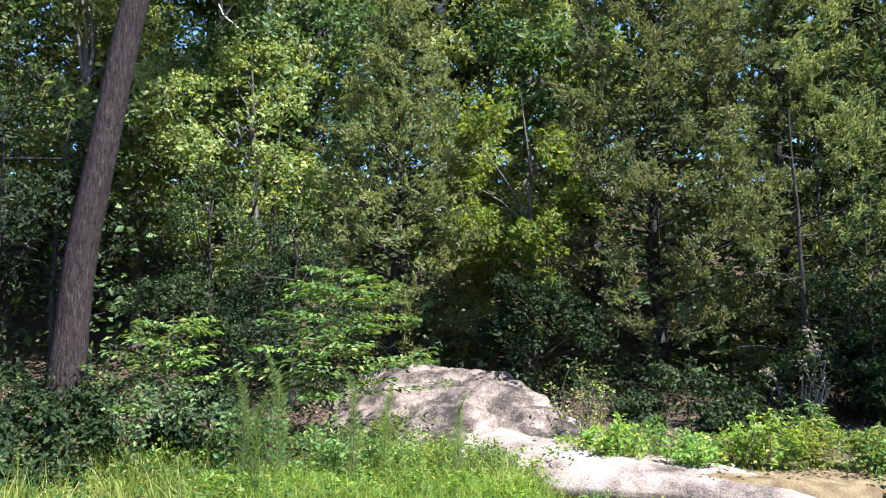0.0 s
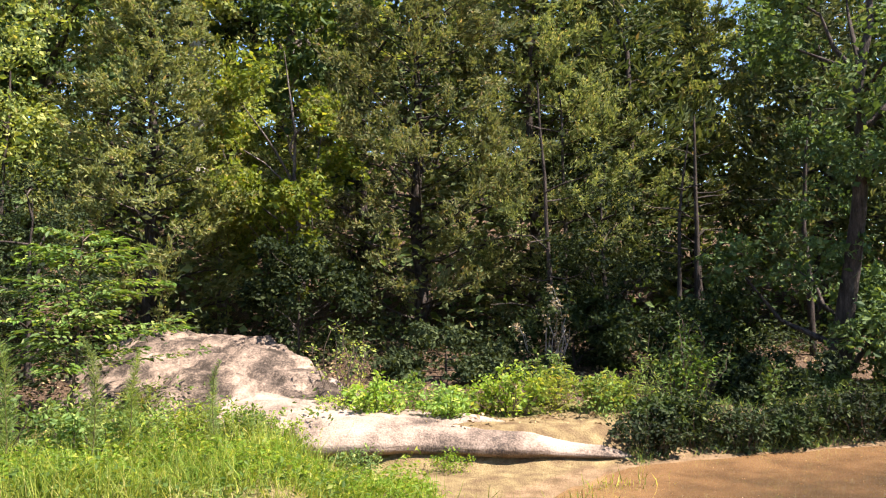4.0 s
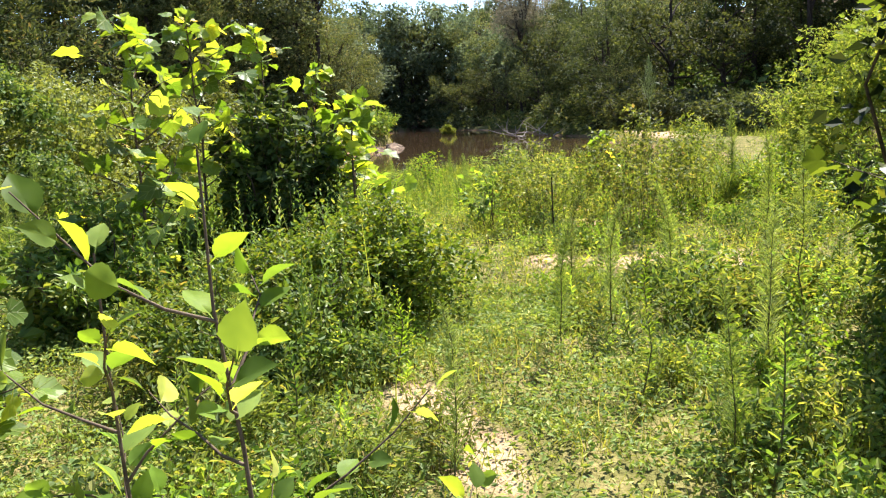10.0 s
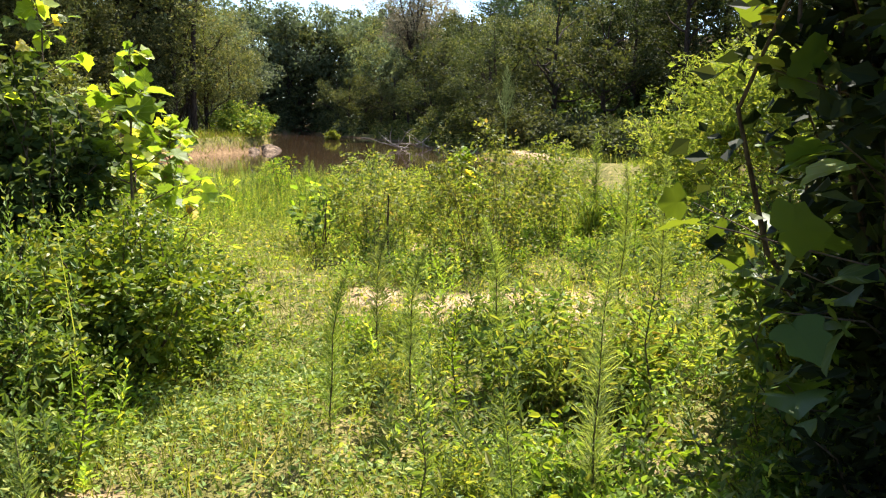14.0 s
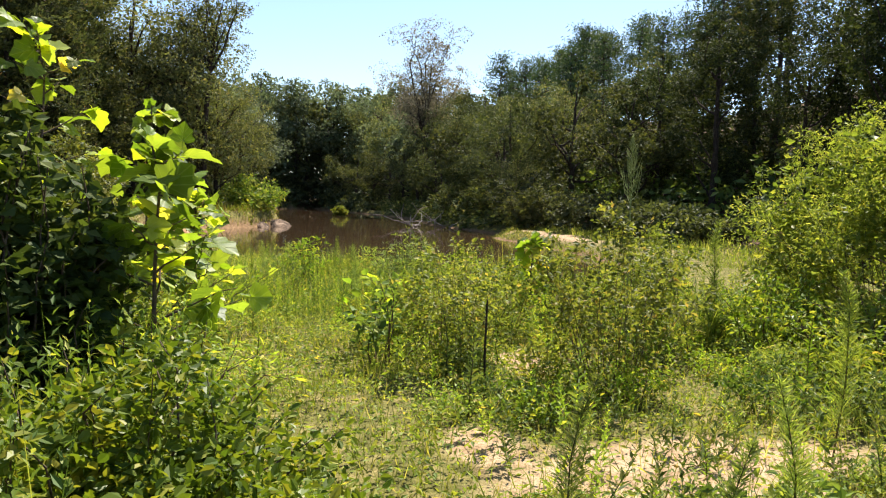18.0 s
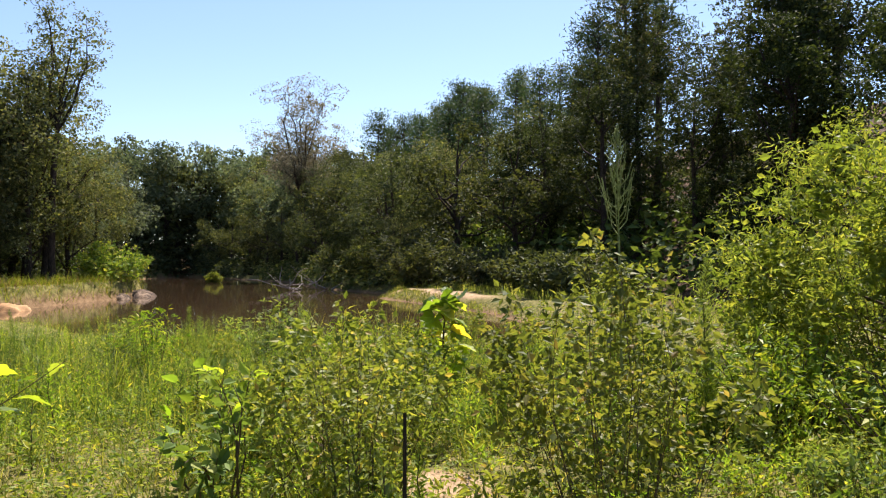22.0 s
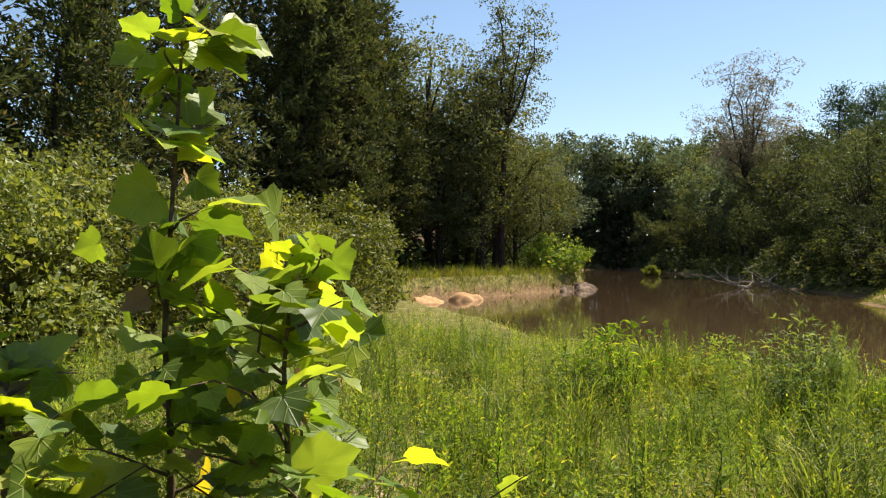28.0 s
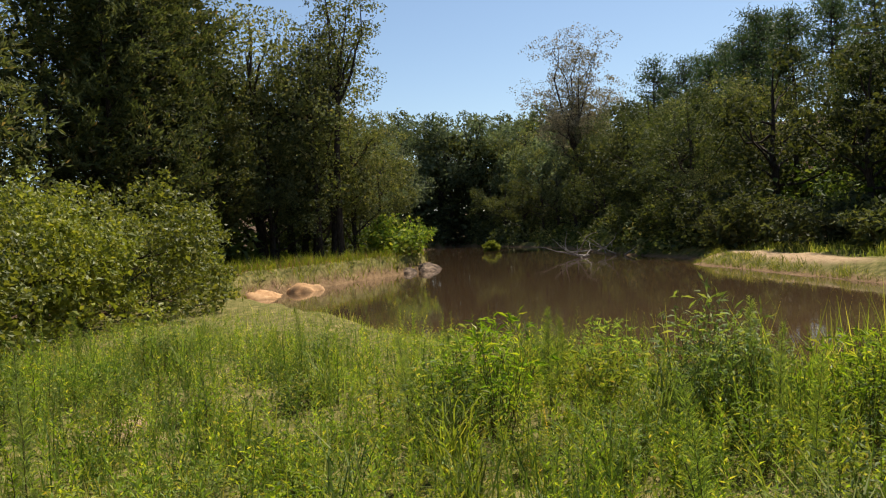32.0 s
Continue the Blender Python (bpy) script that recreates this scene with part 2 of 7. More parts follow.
def add_veins(m):
    """Pale ribs: one down the middle of the leaf and two pairs fanning from its foot."""
    n, l = m.node_tree.nodes, m.node_tree.links
    b = n["Principled BSDF"]
    tc, sep = n.new("ShaderNodeTexCoord"), n.new("ShaderNodeSeparateXYZ")
    l.new(tc.outputs["Object"], sep.inputs[0])
    ab = n.new("ShaderNodeMath")
    ab.operation = "ABSOLUTE"
    l.new(sep.outputs[1], ab.inputs[0])
    last = None
    for slope, foot in ((0.0, 0.0), (0.85, 0.05), (3.0, 0.03), (0.7, 0.4)):
        ray = n.new("ShaderNodeMath")
        ray.operation = "MULTIPLY_ADD"
        ray.inputs[1].default_value, ray.inputs[2].default_value = -slope, slope * foot
        l.new(sep.outputs[0], ray.inputs[0])
        gap = n.new("ShaderNodeMath")
        l.new(ab.outputs[0], gap.inputs[0])
        l.new(ray.outputs[0], gap.inputs[1])
        far = n.new("ShaderNodeMath")
        far.operation = "ABSOLUTE"
        l.new(gap.outputs[0], far.inputs[0])
        line = n.new("ShaderNodeMapRange")
        line.inputs["From Min"].default_value, line.inputs["From Max"].default_value = 0.008, 0.022 * (1 + slope * 0.5)
        line.inputs["To Min"].default_value, line.inputs["To Max"].default_value = 1.0, 0.0
        l.new(far.outputs[0], line.inputs[0])
        if last:
            top = n.new("ShaderNodeMath")
            top.operation = "MAXIMUM"
            l.new(last, top.inputs[0])
            l.new(line.outputs[0], top.inputs[1])
            last = top.outputs[0]
        else:
            last = line.outputs[0]
    part_way = n.new("ShaderNodeMath")
    part_way.operation = "MULTIPLY"
    part_way.inputs[1].default_value = 0.45
    l.new(last, part_way.inputs[0])
    mix = n.new("ShaderNodeMix")
    mix.data_type = "RGBA"
    old = b.inputs["Base Color"].links[0].from_socket
    l.new(part_way.outputs[0], mix.inputs[0])
    l.new(old, mix.inputs[6])
    mix.inputs[7].default_value = (0.45, 0.48, 0.16, 1)
    l.new(mix.outputs[2], b.inputs["Base Color"])
    bp = n.new("ShaderNodeBump")
    bp.inputs["Strength"].default_value, bp.inputs["Distance"].default_value = 0.5, 0.01
    l.new(last, bp.inputs["Height"])
    l.new(bp.outputs[0], b.inputs["Normal"])


add_veins(M_SYC)
M_BRIGHTLEAF = leaf_material("toothed_leaf", [(0.0, (0.12, 0.2, 0.034)), (0.7, (0.2, 0.3, 0.05)), (1.0, (0.36, 0.4, 0.08))], 0.55, 0.5, (1.6, 1.5, 0.45), 0.1, by_object=True)
M_BANKBUSH = leaf_material("bank_bush_leaf", [(0.0, (0.1, 0.125, 0.032)), (0.7, (0.195, 0.222, 0.056)), (1.0, (0.31, 0.3, 0.085))], 0.35, 0.5, sheen=0.2)
M_FENNEL = leaf_material("fennel_leaf", [(0.0, (0.12, 0.17, 0.05)), (0.7, (0.22, 0.28, 0.085)), (1.0, (0.32, 0.36, 0.12))], 0.5, 0.6, sheen=0.08)
# darker copy of the sycamore leaf, crown shade put into its colour
M_SYCSHADE = leaf_material("shaded_sycamore_leaf", [(0.0, (0.05, 0.1, 0.018)), (0.75, (0.11, 0.175, 0.03)), (0.95, (0.22, 0.25, 0.045)), (1.0, (0.45, 0.32, 0.07))], 0.4, 0.45, (1.7, 1.5, 0.3))
M_VINE = leaf_material("vine_leaf", [(0.0, (0.085, 0.15, 0.028)), (0.7, (0.19, 0.262, 0.046)), (1.0, (0.37, 0.37, 0.075))], 0.4, 0.45, sheen=0.2)
M_WISP = leaf_material("thin_grey_leaf", [(0.0, (0.14, 0.13, 0.085)), (0.6, (0.24, 0.21, 0.15)), (1.0, (0.36, 0.3, 0.22))], 0.35, 0.75, (1.15, 1.1, 0.9), 0.08)
M_WILLOW = leaf_material("willow_leaf", [(0.0, (0.12, 0.165, 0.04)), (0.7, (0.22, 0.265, 0.062)), (1.0, (0.38, 0.36, 0.1))], 0.48, 0.5, (1.45, 1.42, 0.5))
M_SHRUB = leaf_material("shrub_leaf", [(0.0, (0.125, 0.165, 0.036)), (0.7, (0.24, 0.28, 0.06)), (0.93, (0.33, 0.315, 0.08)), (1.0, (0.44, 0.31, 0.11))], 0.46, 0.5, (1.45, 1.4, 0.5))
M_GRASS = leaf_material("grass_blade", [(0.0, (0.09, 0.125, 0.027)), (0.6, (0.2, 0.245, 0.046)), (0.88, (0.34, 0.335, 0.08)), (1.0, (0.56, 0.47, 0.23))], 0.45, 0.6, (1.45, 1.42, 0.5))
M_WEED = leaf_material("weed_leaf", [(0.0, (0.075, 0.13, 0.032)), (0.7, (0.165, 0.235, 0.055)), (1.0, (0.34, 0.345, 0.09))], 0.4, 0.55)
M_DRY = leaf_material("dry_leaf", [(0.0, (0.15, 0.085, 0.042)), (0.6, (0.31, 0.19, 0.095)), (1.0, (0.5, 0.36, 0.2))], 0.2, 0.7, (1.2, 1.1, 0.8))
M_BARK = noise_material("bark", [(0.3, (0.05, 0.04, 0.032)), (0.5, (0.13, 0.1, 0.08)), (0.72, (0.24, 0.2, 0.17))], 5, 0.9, 0.9, 40, (3, 3, 0.6), 0.03)
M_DARKBARK = noise_material("dark_bark", [(0.3, (0.02, 0.016, 0.013)), (0.55, (0.06, 0.045, 0.036)), (0.75, (0.13, 0.1, 0.08))], 6, 0.9, 0.8, 40, (3, 3, 0.6), 0.03)
M_PALEBARK = noise_material("pale_bark", [(0.3, (0.22, 0.17, 0.13)), (0.5, (0.5, 0.43, 0.36)), (0.72, (0.66, 0.6, 0.52))], 3, 0.8, 0.5, 30, (1, 1, 0.5), 0.02)
M_STEM = noise_material("green_stem", [(0.3, (0.06, 0.05, 0.02)), (0.7, (0.14, 0.12, 0.05))], 20, 0.7, 0.2)
M_TWIG = noise_material("brown_twig", [(0.3, (0.05, 0.035, 0.025)), (0.7, (0.16, 0.115, 0.08))], 20, 0.8, 0.2)
M_STALK = noise_material("plume_stalk", [(0.3, (0.16, 0.2, 0.07)), (0.7, (0.3, 0.34, 0.14))], 20, 0.7, 0.2)
M_SOIL = noise_material("dark_soil", [(0.35, (0.05, 0.035, 0.025)), (0.55, (0.15, 0.1, 0.07)), (0.75, (0.32, 0.24, 0.17))], 9, 0.95, 0.9, 60, (1, 1, 1), 0.04)
M_DEAD = noise_material("weathered_wood", [(0.3, (0.16, 0.13, 0.11)), (0.7, (0.42, 0.37, 0.32))], 12, 0.85, 0.4)
M_ROCK = noise_material("granite", [(0.36, (0.07, 0.052, 0.04)), (0.45, (0.18, 0.128, 0.094)), (0.55, (0.29, 0.214, 0.16)), (0.75, (0.37, 0.29, 0.225))], 1.4, 0.9, 0.9, 45, (1, 1, 1), 0.03)
M_SLAB = noise_material("weathered_granite", [(0.38, (0.035, 0.026, 0.019)), (0.47, (0.09, 0.065, 0.048)), (0.56, (0.19, 0.134, 0.096)), (0.68, (0.31, 0.23, 0.168)), (0.8, (0.36, 0.285, 0.22))], 2.2, 0.95, 1.0, 35, (1, 1, 1), 0.04)
# haze of the far woods is put into this paler, bluer leaf colour
M_FARHAZE = leaf_material("hazed_far_leaf", [(0.0, (0.07, 0.092, 0.056)), (0.7, (0.135, 0.165, 0.105)), (1.0, (0.21, 0.235, 0.15))], 0.35, 0.7, (1.2, 1.25, 0.8), sheen=0.16)
M_PALEROCK = noise_material("pale_granite", [(0.3, (0.28, 0.15, 0.07)), (0.55, (0.46, 0.275, 0.14)), (0.8, (0.55, 0.36, 0.21))], 2.5, 0.9, 0.5, 40)
M_OAKBARK = noise_material("oak_bark", [(0.3, (0.014, 0.01, 0.009)), (0.55, (0.05, 0.035, 0.029)), (0.78, (0.12, 0.085, 0.07))], 8, 0.95, 1.0, 30, (3, 3, 0.7), 0.05)


def ground_material():
    m, n, l, b = material("earth")
    tc = n.new("ShaderNodeTexCoord")

    def tex(scale, detail=6):
        t = n.new("ShaderNodeTexNoise")
        t.inputs["Scale"].default_value, t.inputs["Detail"].default_value = scale, detail
        l.new(tc.outputs["Object"], t.inputs[0])
        return t

    big, mid, fine = tex(0.8), tex(5.0, 8), tex(45.0, 5)
    soil = ramp(n, [(0.3, (0.07, 0.07, 0.02)), (0.5, (0.15, 0.14, 0.045)), (0.72, (0.29, 0.23, 0.1))])
    sand = ramp(n, [(0.25, (0.25, 0.165, 0.092)), (0.5, (0.4, 0.28, 0.17)), (0.75, (0.5, 0.375, 0.245))])
    litter = ramp(n, [(0.3, (0.03, 0.02, 0.013)), (0.5, (0.085, 0.054, 0.034)), (0.72, (0.2, 0.13, 0.085))])
    mud = ramp(n, [(0.3, (0.13, 0.082, 0.043)), (0.7, (0.27, 0.175, 0.098))])
    for r, t in ((soil, mid), (sand, mid), (litter, fine), (mud, mid)):
        l.new(t.outputs["Fac"], r.inputs[0])
    last = soil.outputs[0]
    for key, r in (("sand", sand), ("litter", litter), ("mud", mud)):
        at = n.new("ShaderNodeAttribute")
        at.attribute_name = key
        ad = n.new("ShaderNodeMath")
        ad.operation = "MULTIPLY_ADD"
        ad.inputs[1].default_value = 2.2
        l.new(at.outputs["Fac"], ad.inputs[0])
        sb = n.new("ShaderNodeMath")
        sb.operation = "MULTIPLY"
        sb.inputs[1].default_value = -1.2
        l.new(mid.outputs["Fac"], sb.inputs[0])
        l.new(sb.outputs[0], ad.inputs[2])
        ad.use_clamp = True
        mx = n.new("ShaderNodeMix")
        mx.data_type = "RGBA"
        l.new(ad.outputs[0], mx.inputs[0])
        l.new(last, mx.inputs[6])
        l.new(r.outputs[0], mx.inputs[7])
        last = mx.outputs[2]
    dark = ramp(n, [(0.3, (0.7, 0.68, 0.62)), (0.6, (1.0, 1.0, 1.0))])
    l.new(fine.outputs["Fac"], dark.inputs[0])
    mx = n.new("ShaderNodeMix")
    mx.data_type, mx.blend_type = "RGBA", "MULTIPLY"
    mx.inputs[0].default_value = 1.0
    l.new(last, mx.inputs[6])
    l.new(dark.outputs[0], mx.inputs[7])
    l.new(mx.outputs[2], b.inputs["Base Color"])
    b.inputs["Roughness"].default_value = 0.95
    b.inputs["Specular IOR Level"].default_value = 0.06
    bp = n.new("ShaderNodeBump")
    bp.inputs["Strength"].default_value, bp.inputs["Distance"].default_value = 0.7, 0.03
    sm = n.new("ShaderNodeMath")
    l.new(mid.outputs["Fac"], sm.inputs[0])
    l.new(fine.outputs["Fac"], sm.inputs[1])
    l.new(sm.outputs[0], bp.inputs["Height"])
    l.new(bp.outputs[0], b.inputs["Normal"])
    return m


def water_material():
    """Muddy water: the brown of the silt below a smooth, barely rippled face."""
    m, n, l, b = material("muddy_water")
    tc = n.new("ShaderNodeTexCoord")
    t, t2 = n.new("ShaderNodeTexNoise"), n.new("ShaderNodeTexNoise")
    t.inputs["Scale"].default_value, t.inputs["Detail"].default_value, t.inputs["Roughness"].default_value = 1.5, 12, 0.7
    t2.inputs["Scale"].default_value, t2.inputs["Detail"].default_value = 5.0, 3
    at = n.new("ShaderNodeAttribute")
    at.attribute_name = "depth"
    r = ramp(n, [(0.0, (0.2, 0.108, 0.048)), (0.22, (0.125, 0.068, 0.032)), (0.45, (0.075, 0.044, 0.023)), (1.0, (0.058, 0.037, 0.021))])
    ad = n.new("ShaderNodeMath")
    ad.operation = "MULTIPLY_ADD"
    ad.inputs[1].default_value = 1.15
    sb = n.new("ShaderNodeMath")
    sb.operation = "SUBTRACT"
    sb.inputs[1].default_value = 0.54
    l.new(tc.outputs["Object"], t.inputs[0])
    l.new(tc.outputs["Object"], t2.inputs[0])
    l.new(t.outputs["Fac"], ad.inputs[0])
    l.new(at.outputs["Fac"], ad.inputs[2])
    l.new(ad.outputs[0], sb.inputs[0])
    l.new(sb.outputs[0], r.inputs[0])
    l.new(r.outputs[0], b.inputs["Base Color"])
    b.inputs["Roughness"].default_value, b.inputs["IOR"].default_value = 0.015, 1.45
    bp = n.new("ShaderNodeBump")
    bp.inputs["Strength"].default_value, bp.inputs["Distance"].default_value = 0.12, 0.01
    l.new(t2.outputs["Fac"], bp.inputs["Height"])
    l.new(bp.outputs[0], b.inputs["Normal"])
    return m


M_GROUND, M_WATER = ground_material(), water_material()


# ---- mesh helpers ----
def mesh_from(name, verts, faces, mat, smooth=False):
    """A mesh from arrays: verts (n, 3), faces a list of index arrays (m, 3) or (m, 4)."""
    me = bpy.data.meshes.new(name)
    faces = [np.asarray(f, np.int32) for f in faces if len(f)]
    me.vertices.add(len(verts))
    me.vertices.foreach_set("co", np.asarray(verts, np.float32).ravel())
    loops = np.concatenate([f.ravel() for f in faces])
    sizes = np.concatenate([np.full(len(f), f.shape[1], np.int32) for f in faces])
    me.loops.add(len(loops))
    me.loops.foreach_set("vertex_index", loops)
    me.polygons.add(len(sizes))
    me.polygons.foreach_set("loop_start", np.concatenate([[0], np.cumsum(sizes)[:-1]]).astype(np.int32))
    me.polygons.foreach_set("use_smooth", np.full(len(sizes), smooth))
    me.update(calc_edges=True)
    me.materials.append(mat)
    return me


def part(name, me, parent, label=""):
    ob = new(name, me)
    ob.parent = parent
    return tagged(ob, label)


def thing(name, x, y, z, label, category, group="", turn=0.0, size=1.0):
    ob = new(name)
    ob.empty_display_size = 0.2
    ob.matrix_world = pose(x, y, z, 0, 0, turn) @ Matrix.Scale(size, 4)
    return tagged(ob, label, category, group)


def unit(v):
    return v / np.maximum(np.linalg.norm(v, axis=-1, keepdims=True), 1e-9)


# leaf outlines: along, across, out of the plane; the faces between them
DIAMOND = (np.array([(0, 0, 0), (0.42, 0.5, 0.08), (1, 0, -0.05), (0.42, -0.5, 0.08)]), [(0, 3, 2, 1)])
OVAL = (np.array([(0, 0, 0), (0.25, 0.42, 0.1), (0.62, 0.42, 0.1), (1, 0, -0.08), (0.62, -0.42, 0.1), (0.25, -0.42, 0.1)]), [(0, 3, 2, 1), (0, 5, 4, 3)])
BLADE = (np.array([(0, 0.5, 0), (0, -0.5, 0), (0.55, 0.38, 0.06), (0.55, -0.38, 0.06), (1, 0, -0.12)]), [(0, 1, 3, 2)], [(2, 3, 4)])
ARCH = (np.array([(0, 0.5, 0), (0, -0.5, 0), (0.4, 0.45, 0.1), (0.4, -0.45, 0.1), (0.75, 0.35, 0.06), (0.75, -0.35, 0.06), (1, 0, -0.16)]), [(0, 1, 3, 2), (2, 3, 5, 4)], [(4, 5, 6)])


def lobed_leaf():
    """A broad five-lobed leaf, one long, folded along its ribs."""
    half = [(-0.32, 0.006), (0.05, 0.016), (-0.05, 0.2), (0.02, 0.4), (0.1, 0.55), (0.21, 0.62), (0.28, 0.55), (0.35, 0.48), (0.42, 0.44), (0.5, 0.47), (0.62, 0.5), (0.67, 0.41), (0.7, 0.31), (0.75, 0.26), (0.83, 0.19), (0.91, 0.1), (1.0, 0.0)]
    out = half + [(x, -y) for x, y in half[-2::-1]]
    v = [(0.27, 0, 0)] + [(x, y, 0.16 * abs(y) - 0.3 * (x - 0.27) ** 2 + 0.03 * math.sin(9 * x + 5 * y)) for x, y in out]
    n = len(out)
    return np.array(v), [np.array([(0, 1 + (k + 1) % n, 1 + k) for k in range(n)])]


def leaf_arrays(at, along, normal, length, width, shape=DIAMOND):
    """Leaves at the given places: arrays of vertices and faces."""
    along = unit(along)
    side = unit(np.cross(normal, along))
    up = np.cross(along, side)
    n, tpl = len(at), shape[0]
    length, width = np.broadcast_to(length, n)[:, None, None], np.broadcast_to(width, n)[:, None, None]
    v = at[:, None] + along[:, None] * tpl[None, :, :1] * length + side[:, None] * tpl[None, :, 1:2] * width + up[:, None] * tpl[None, :, 2:] * length
    faces = []
    for f in shape[1:]:
        f = np.array(f)
        faces.append((f[None] + (np.arange(n) * len(tpl))[:, None, None]).reshape(-1, f.shape[1]))
    return v.reshape(-1, 3), faces


def joined(pieces):
    """One pair of arrays from several."""
    vs, fs, k = [], [], 0
    for v, f in pieces:
        vs.append(v)
        fs += [np.asarray(a) + k for a in f if len(a)]
        k += len(v)
    return np.concatenate(vs), fs


def tube(points, radii, sides=7):
    p = np.asarray(points, float)
    r = np.broadcast_to(radii, len(p)).astype(float)
    d = unit(np.gradient(p, axis=0))
    a = unit(np.cross(d, np.eye(3)[np.argmin(np.abs(p[-1] - p[0]))]))
    b = np.cross(d, a)
    w = np.linspace(0, 2 * np.pi, sides, endpoint=False)
    ring = p[:, None] + r[:, None, None] * (a[:, None] * np.cos(w)[None, :, None] + b[:, None] * np.sin(w)[None, :, None])
    i, j = np.meshgrid(np.arange(len(p) - 1), np.arange(sides), indexing="ij")
    k = (j + 1) % sides
    q = np.stack([i * sides + j, i * sides + k, (i + 1) * sides + k, (i + 1) * sides + j], -1).reshape(-1, 4)
    return ring.reshape(-1, 3), [q]


def bent(a, b, rng, bend=0.1, n=5):
    """A slightly crooked line from a to b."""
    a, b = np.asarray(a, float), np.asarray(b, float)
    s = np.linspace(0, 1, n)[:, None]
    off = rng.normal(0, 1, 3) * np.linalg.norm(b - a) * bend
    wob = rng.normal(0, 1, (n, 3)) * np.linalg.norm(b - a) * bend * 0.25
    wob[0] = wob[-1] = 0
    return a + (b - a) * s + off * (4 * s * (1 - s)) + wob


def scatter(rng, n, centre, spread):
    return np.asarray(centre) + rng.normal(0, 1, (n, 3)) * spread


def loose_leaves(rng, at, size, aspect, shape, droop=0.3, flat=0.6, spread=0.25):
    """Leaves that point every way, rather flat, with their tips down."""
    n = len(at)
    along = rng.normal(0, 1, (n, 3))
    along[:, 2] = along[:, 2] * 0.5 - droop
    normal = rng.normal(0, 1, (n, 3)) * (1 - flat) + [0, 0, flat]
    length = size * rng.uniform(1 - spread, 1 + spread, n)
    return leaf_arrays(at, along, normal, length, length * aspect, shape)


# ---- the lie of the land ----
STREAM = np.array([(-9, 6.0), (-6, 6.2), (-2, 5.7), (0.8, 5.7), (1.3, 5.45), (1.82, 5.8), (2.46, 6.2), (3.24, 6.7), (4.15, 7.4), (5.35, 8.15), (6.3, 8.4), (7.8, 8.3),
                   (9.76, 8.4), (11.1, 8.25), (12.9, 8.6), (14.2, 8.1), (13.4, 7.3), (10.4, 5.1), (9.2, 4.6), (7.85, 3.6), (6.6, 3.25), (5.4, 2.9), (4.2, 2.5), (3, 2.1),
                   (1, 1.8), (-2, 1.9), (-9, 2.4)], float)
POND = np.array([(38, 7.6), (35, 5.4), (30, 2.8), (26, 0.3), (23.4, -1.8), (20.8, -2.6), (20.2, -5), (22, -7.5), (27, -9.4), (32, -10), (39, -9.6), (45, -9.2), (46.5, -10.5), (52, -10.2), (62, -8.6),
                 (72, -8.8), (80, -8.6), (92, -6.6), (106, -3.8), (118, -1.2), (124, 0.5), (115, 5), (95, 6.5), (75, 8), (62, 6.5), (57.5, 3.4), (56, 1.7), (53, 2.6), (48, 4.6), (43.5, 6.2), (41, 7.4)], float)


def inside_distance(poly, x, y):
    """Metres inside the outline (negative outside)."""
    p = np.stack([x, y], -1)
    best, inside = np.full(x.shape, 1e9), np.zeros(x.shape, bool)
    for a, b in zip(poly, np.roll(poly, -1, 0)):
        ab, ap = b - a, p - a
        s = np.clip((ap @ ab) / (ab @ ab), 0, 1)
        best = np.minimum(best, np.hypot(*np.moveaxis(ap - s[..., None] * ab, -1, 0)))
        cross = (a[1] > y) != (b[1] > y)
        xi = a[0] + (y - a[1]) / np.where(b[1] == a[1], 1e-9, b[1] - a[1]) * ab[0]
        inside ^= cross & (x < xi)
    return np.where(inside, best, -best)


def smooth(v):
    v = np.clip(v, 0, 1)
    return v * v * (3 - 2 * v)


def waves(x, y):
    return 0.5 * np.sin(x * 1.3 + 0.7 * np.sin(y * 0.9)) * np.cos(y * 1.1 + 0.4) + 0.3 * np.sin(x * 3.1 + y * 2.3) + 0.2 * np.sin(x * 6.3 - y * 5.1)


def wet(x, y):
    return np.maximum(inside_distance(STREAM, x, y), inside_distance(POND, x, y))


def ground_height(x, y):
    x, y = np.asarray(x, float), np.asarray(y, float)
    d = wet(x, y) + 0.12 * waves(x * 1.7, y * 1.7)
    base = 0.42 + 0.05 * waves(x, y)
    base = base + (0.13 * np.clip(y - 10.5, 0, 60) + 0.22 * np.clip(y - 17, 0, 22)) * smooth((34 - x) / 12) + 0.1 * np.clip(y - 13, 0, 60) * smooth((x - 22) / 12)
    base = base + 0.3 * np.clip(-15.5 - y, 0, 40) * smooth((x - 26) / 14) + 0.05 * np.clip(-12 - y, 0, 60)
    base = base + 0.08 * np.clip(x - 113, 0, 80) + 0.04 * np.clip(-8 - x, 0, 60)
    point = smooth((x - 37) / 4) * smooth((62 - x) / 5) * smooth((y - 0.5) / 2)
    base = base + 0.5 * point
    front = np.interp(x, (1.0, 2.0, 2.8, 3.6, 4.4, 5.1, 5.6), (9.5, 9.1, 8.9, 8.8, 8.65, 8.55, 8.6))
    base = base * (1 - 0.93 * smooth((x - 1.3) / 0.9) * smooth((6.3 - x) / 0.6) * smooth((front + 0.25 - y) / 0.4) * smooth((y - 4.2) / 0.8))
    bank = smooth(-d / (0.9 - 0.35 * point))
    meadow = smooth((x - 13) / 6) * smooth((30 - x) / 4) * smooth((4 - y) / 3)
    base = base * (1 - 0.55 * meadow)
    return np.where(d < 0, base * bank, -0.55 * smooth(d / 1.6))


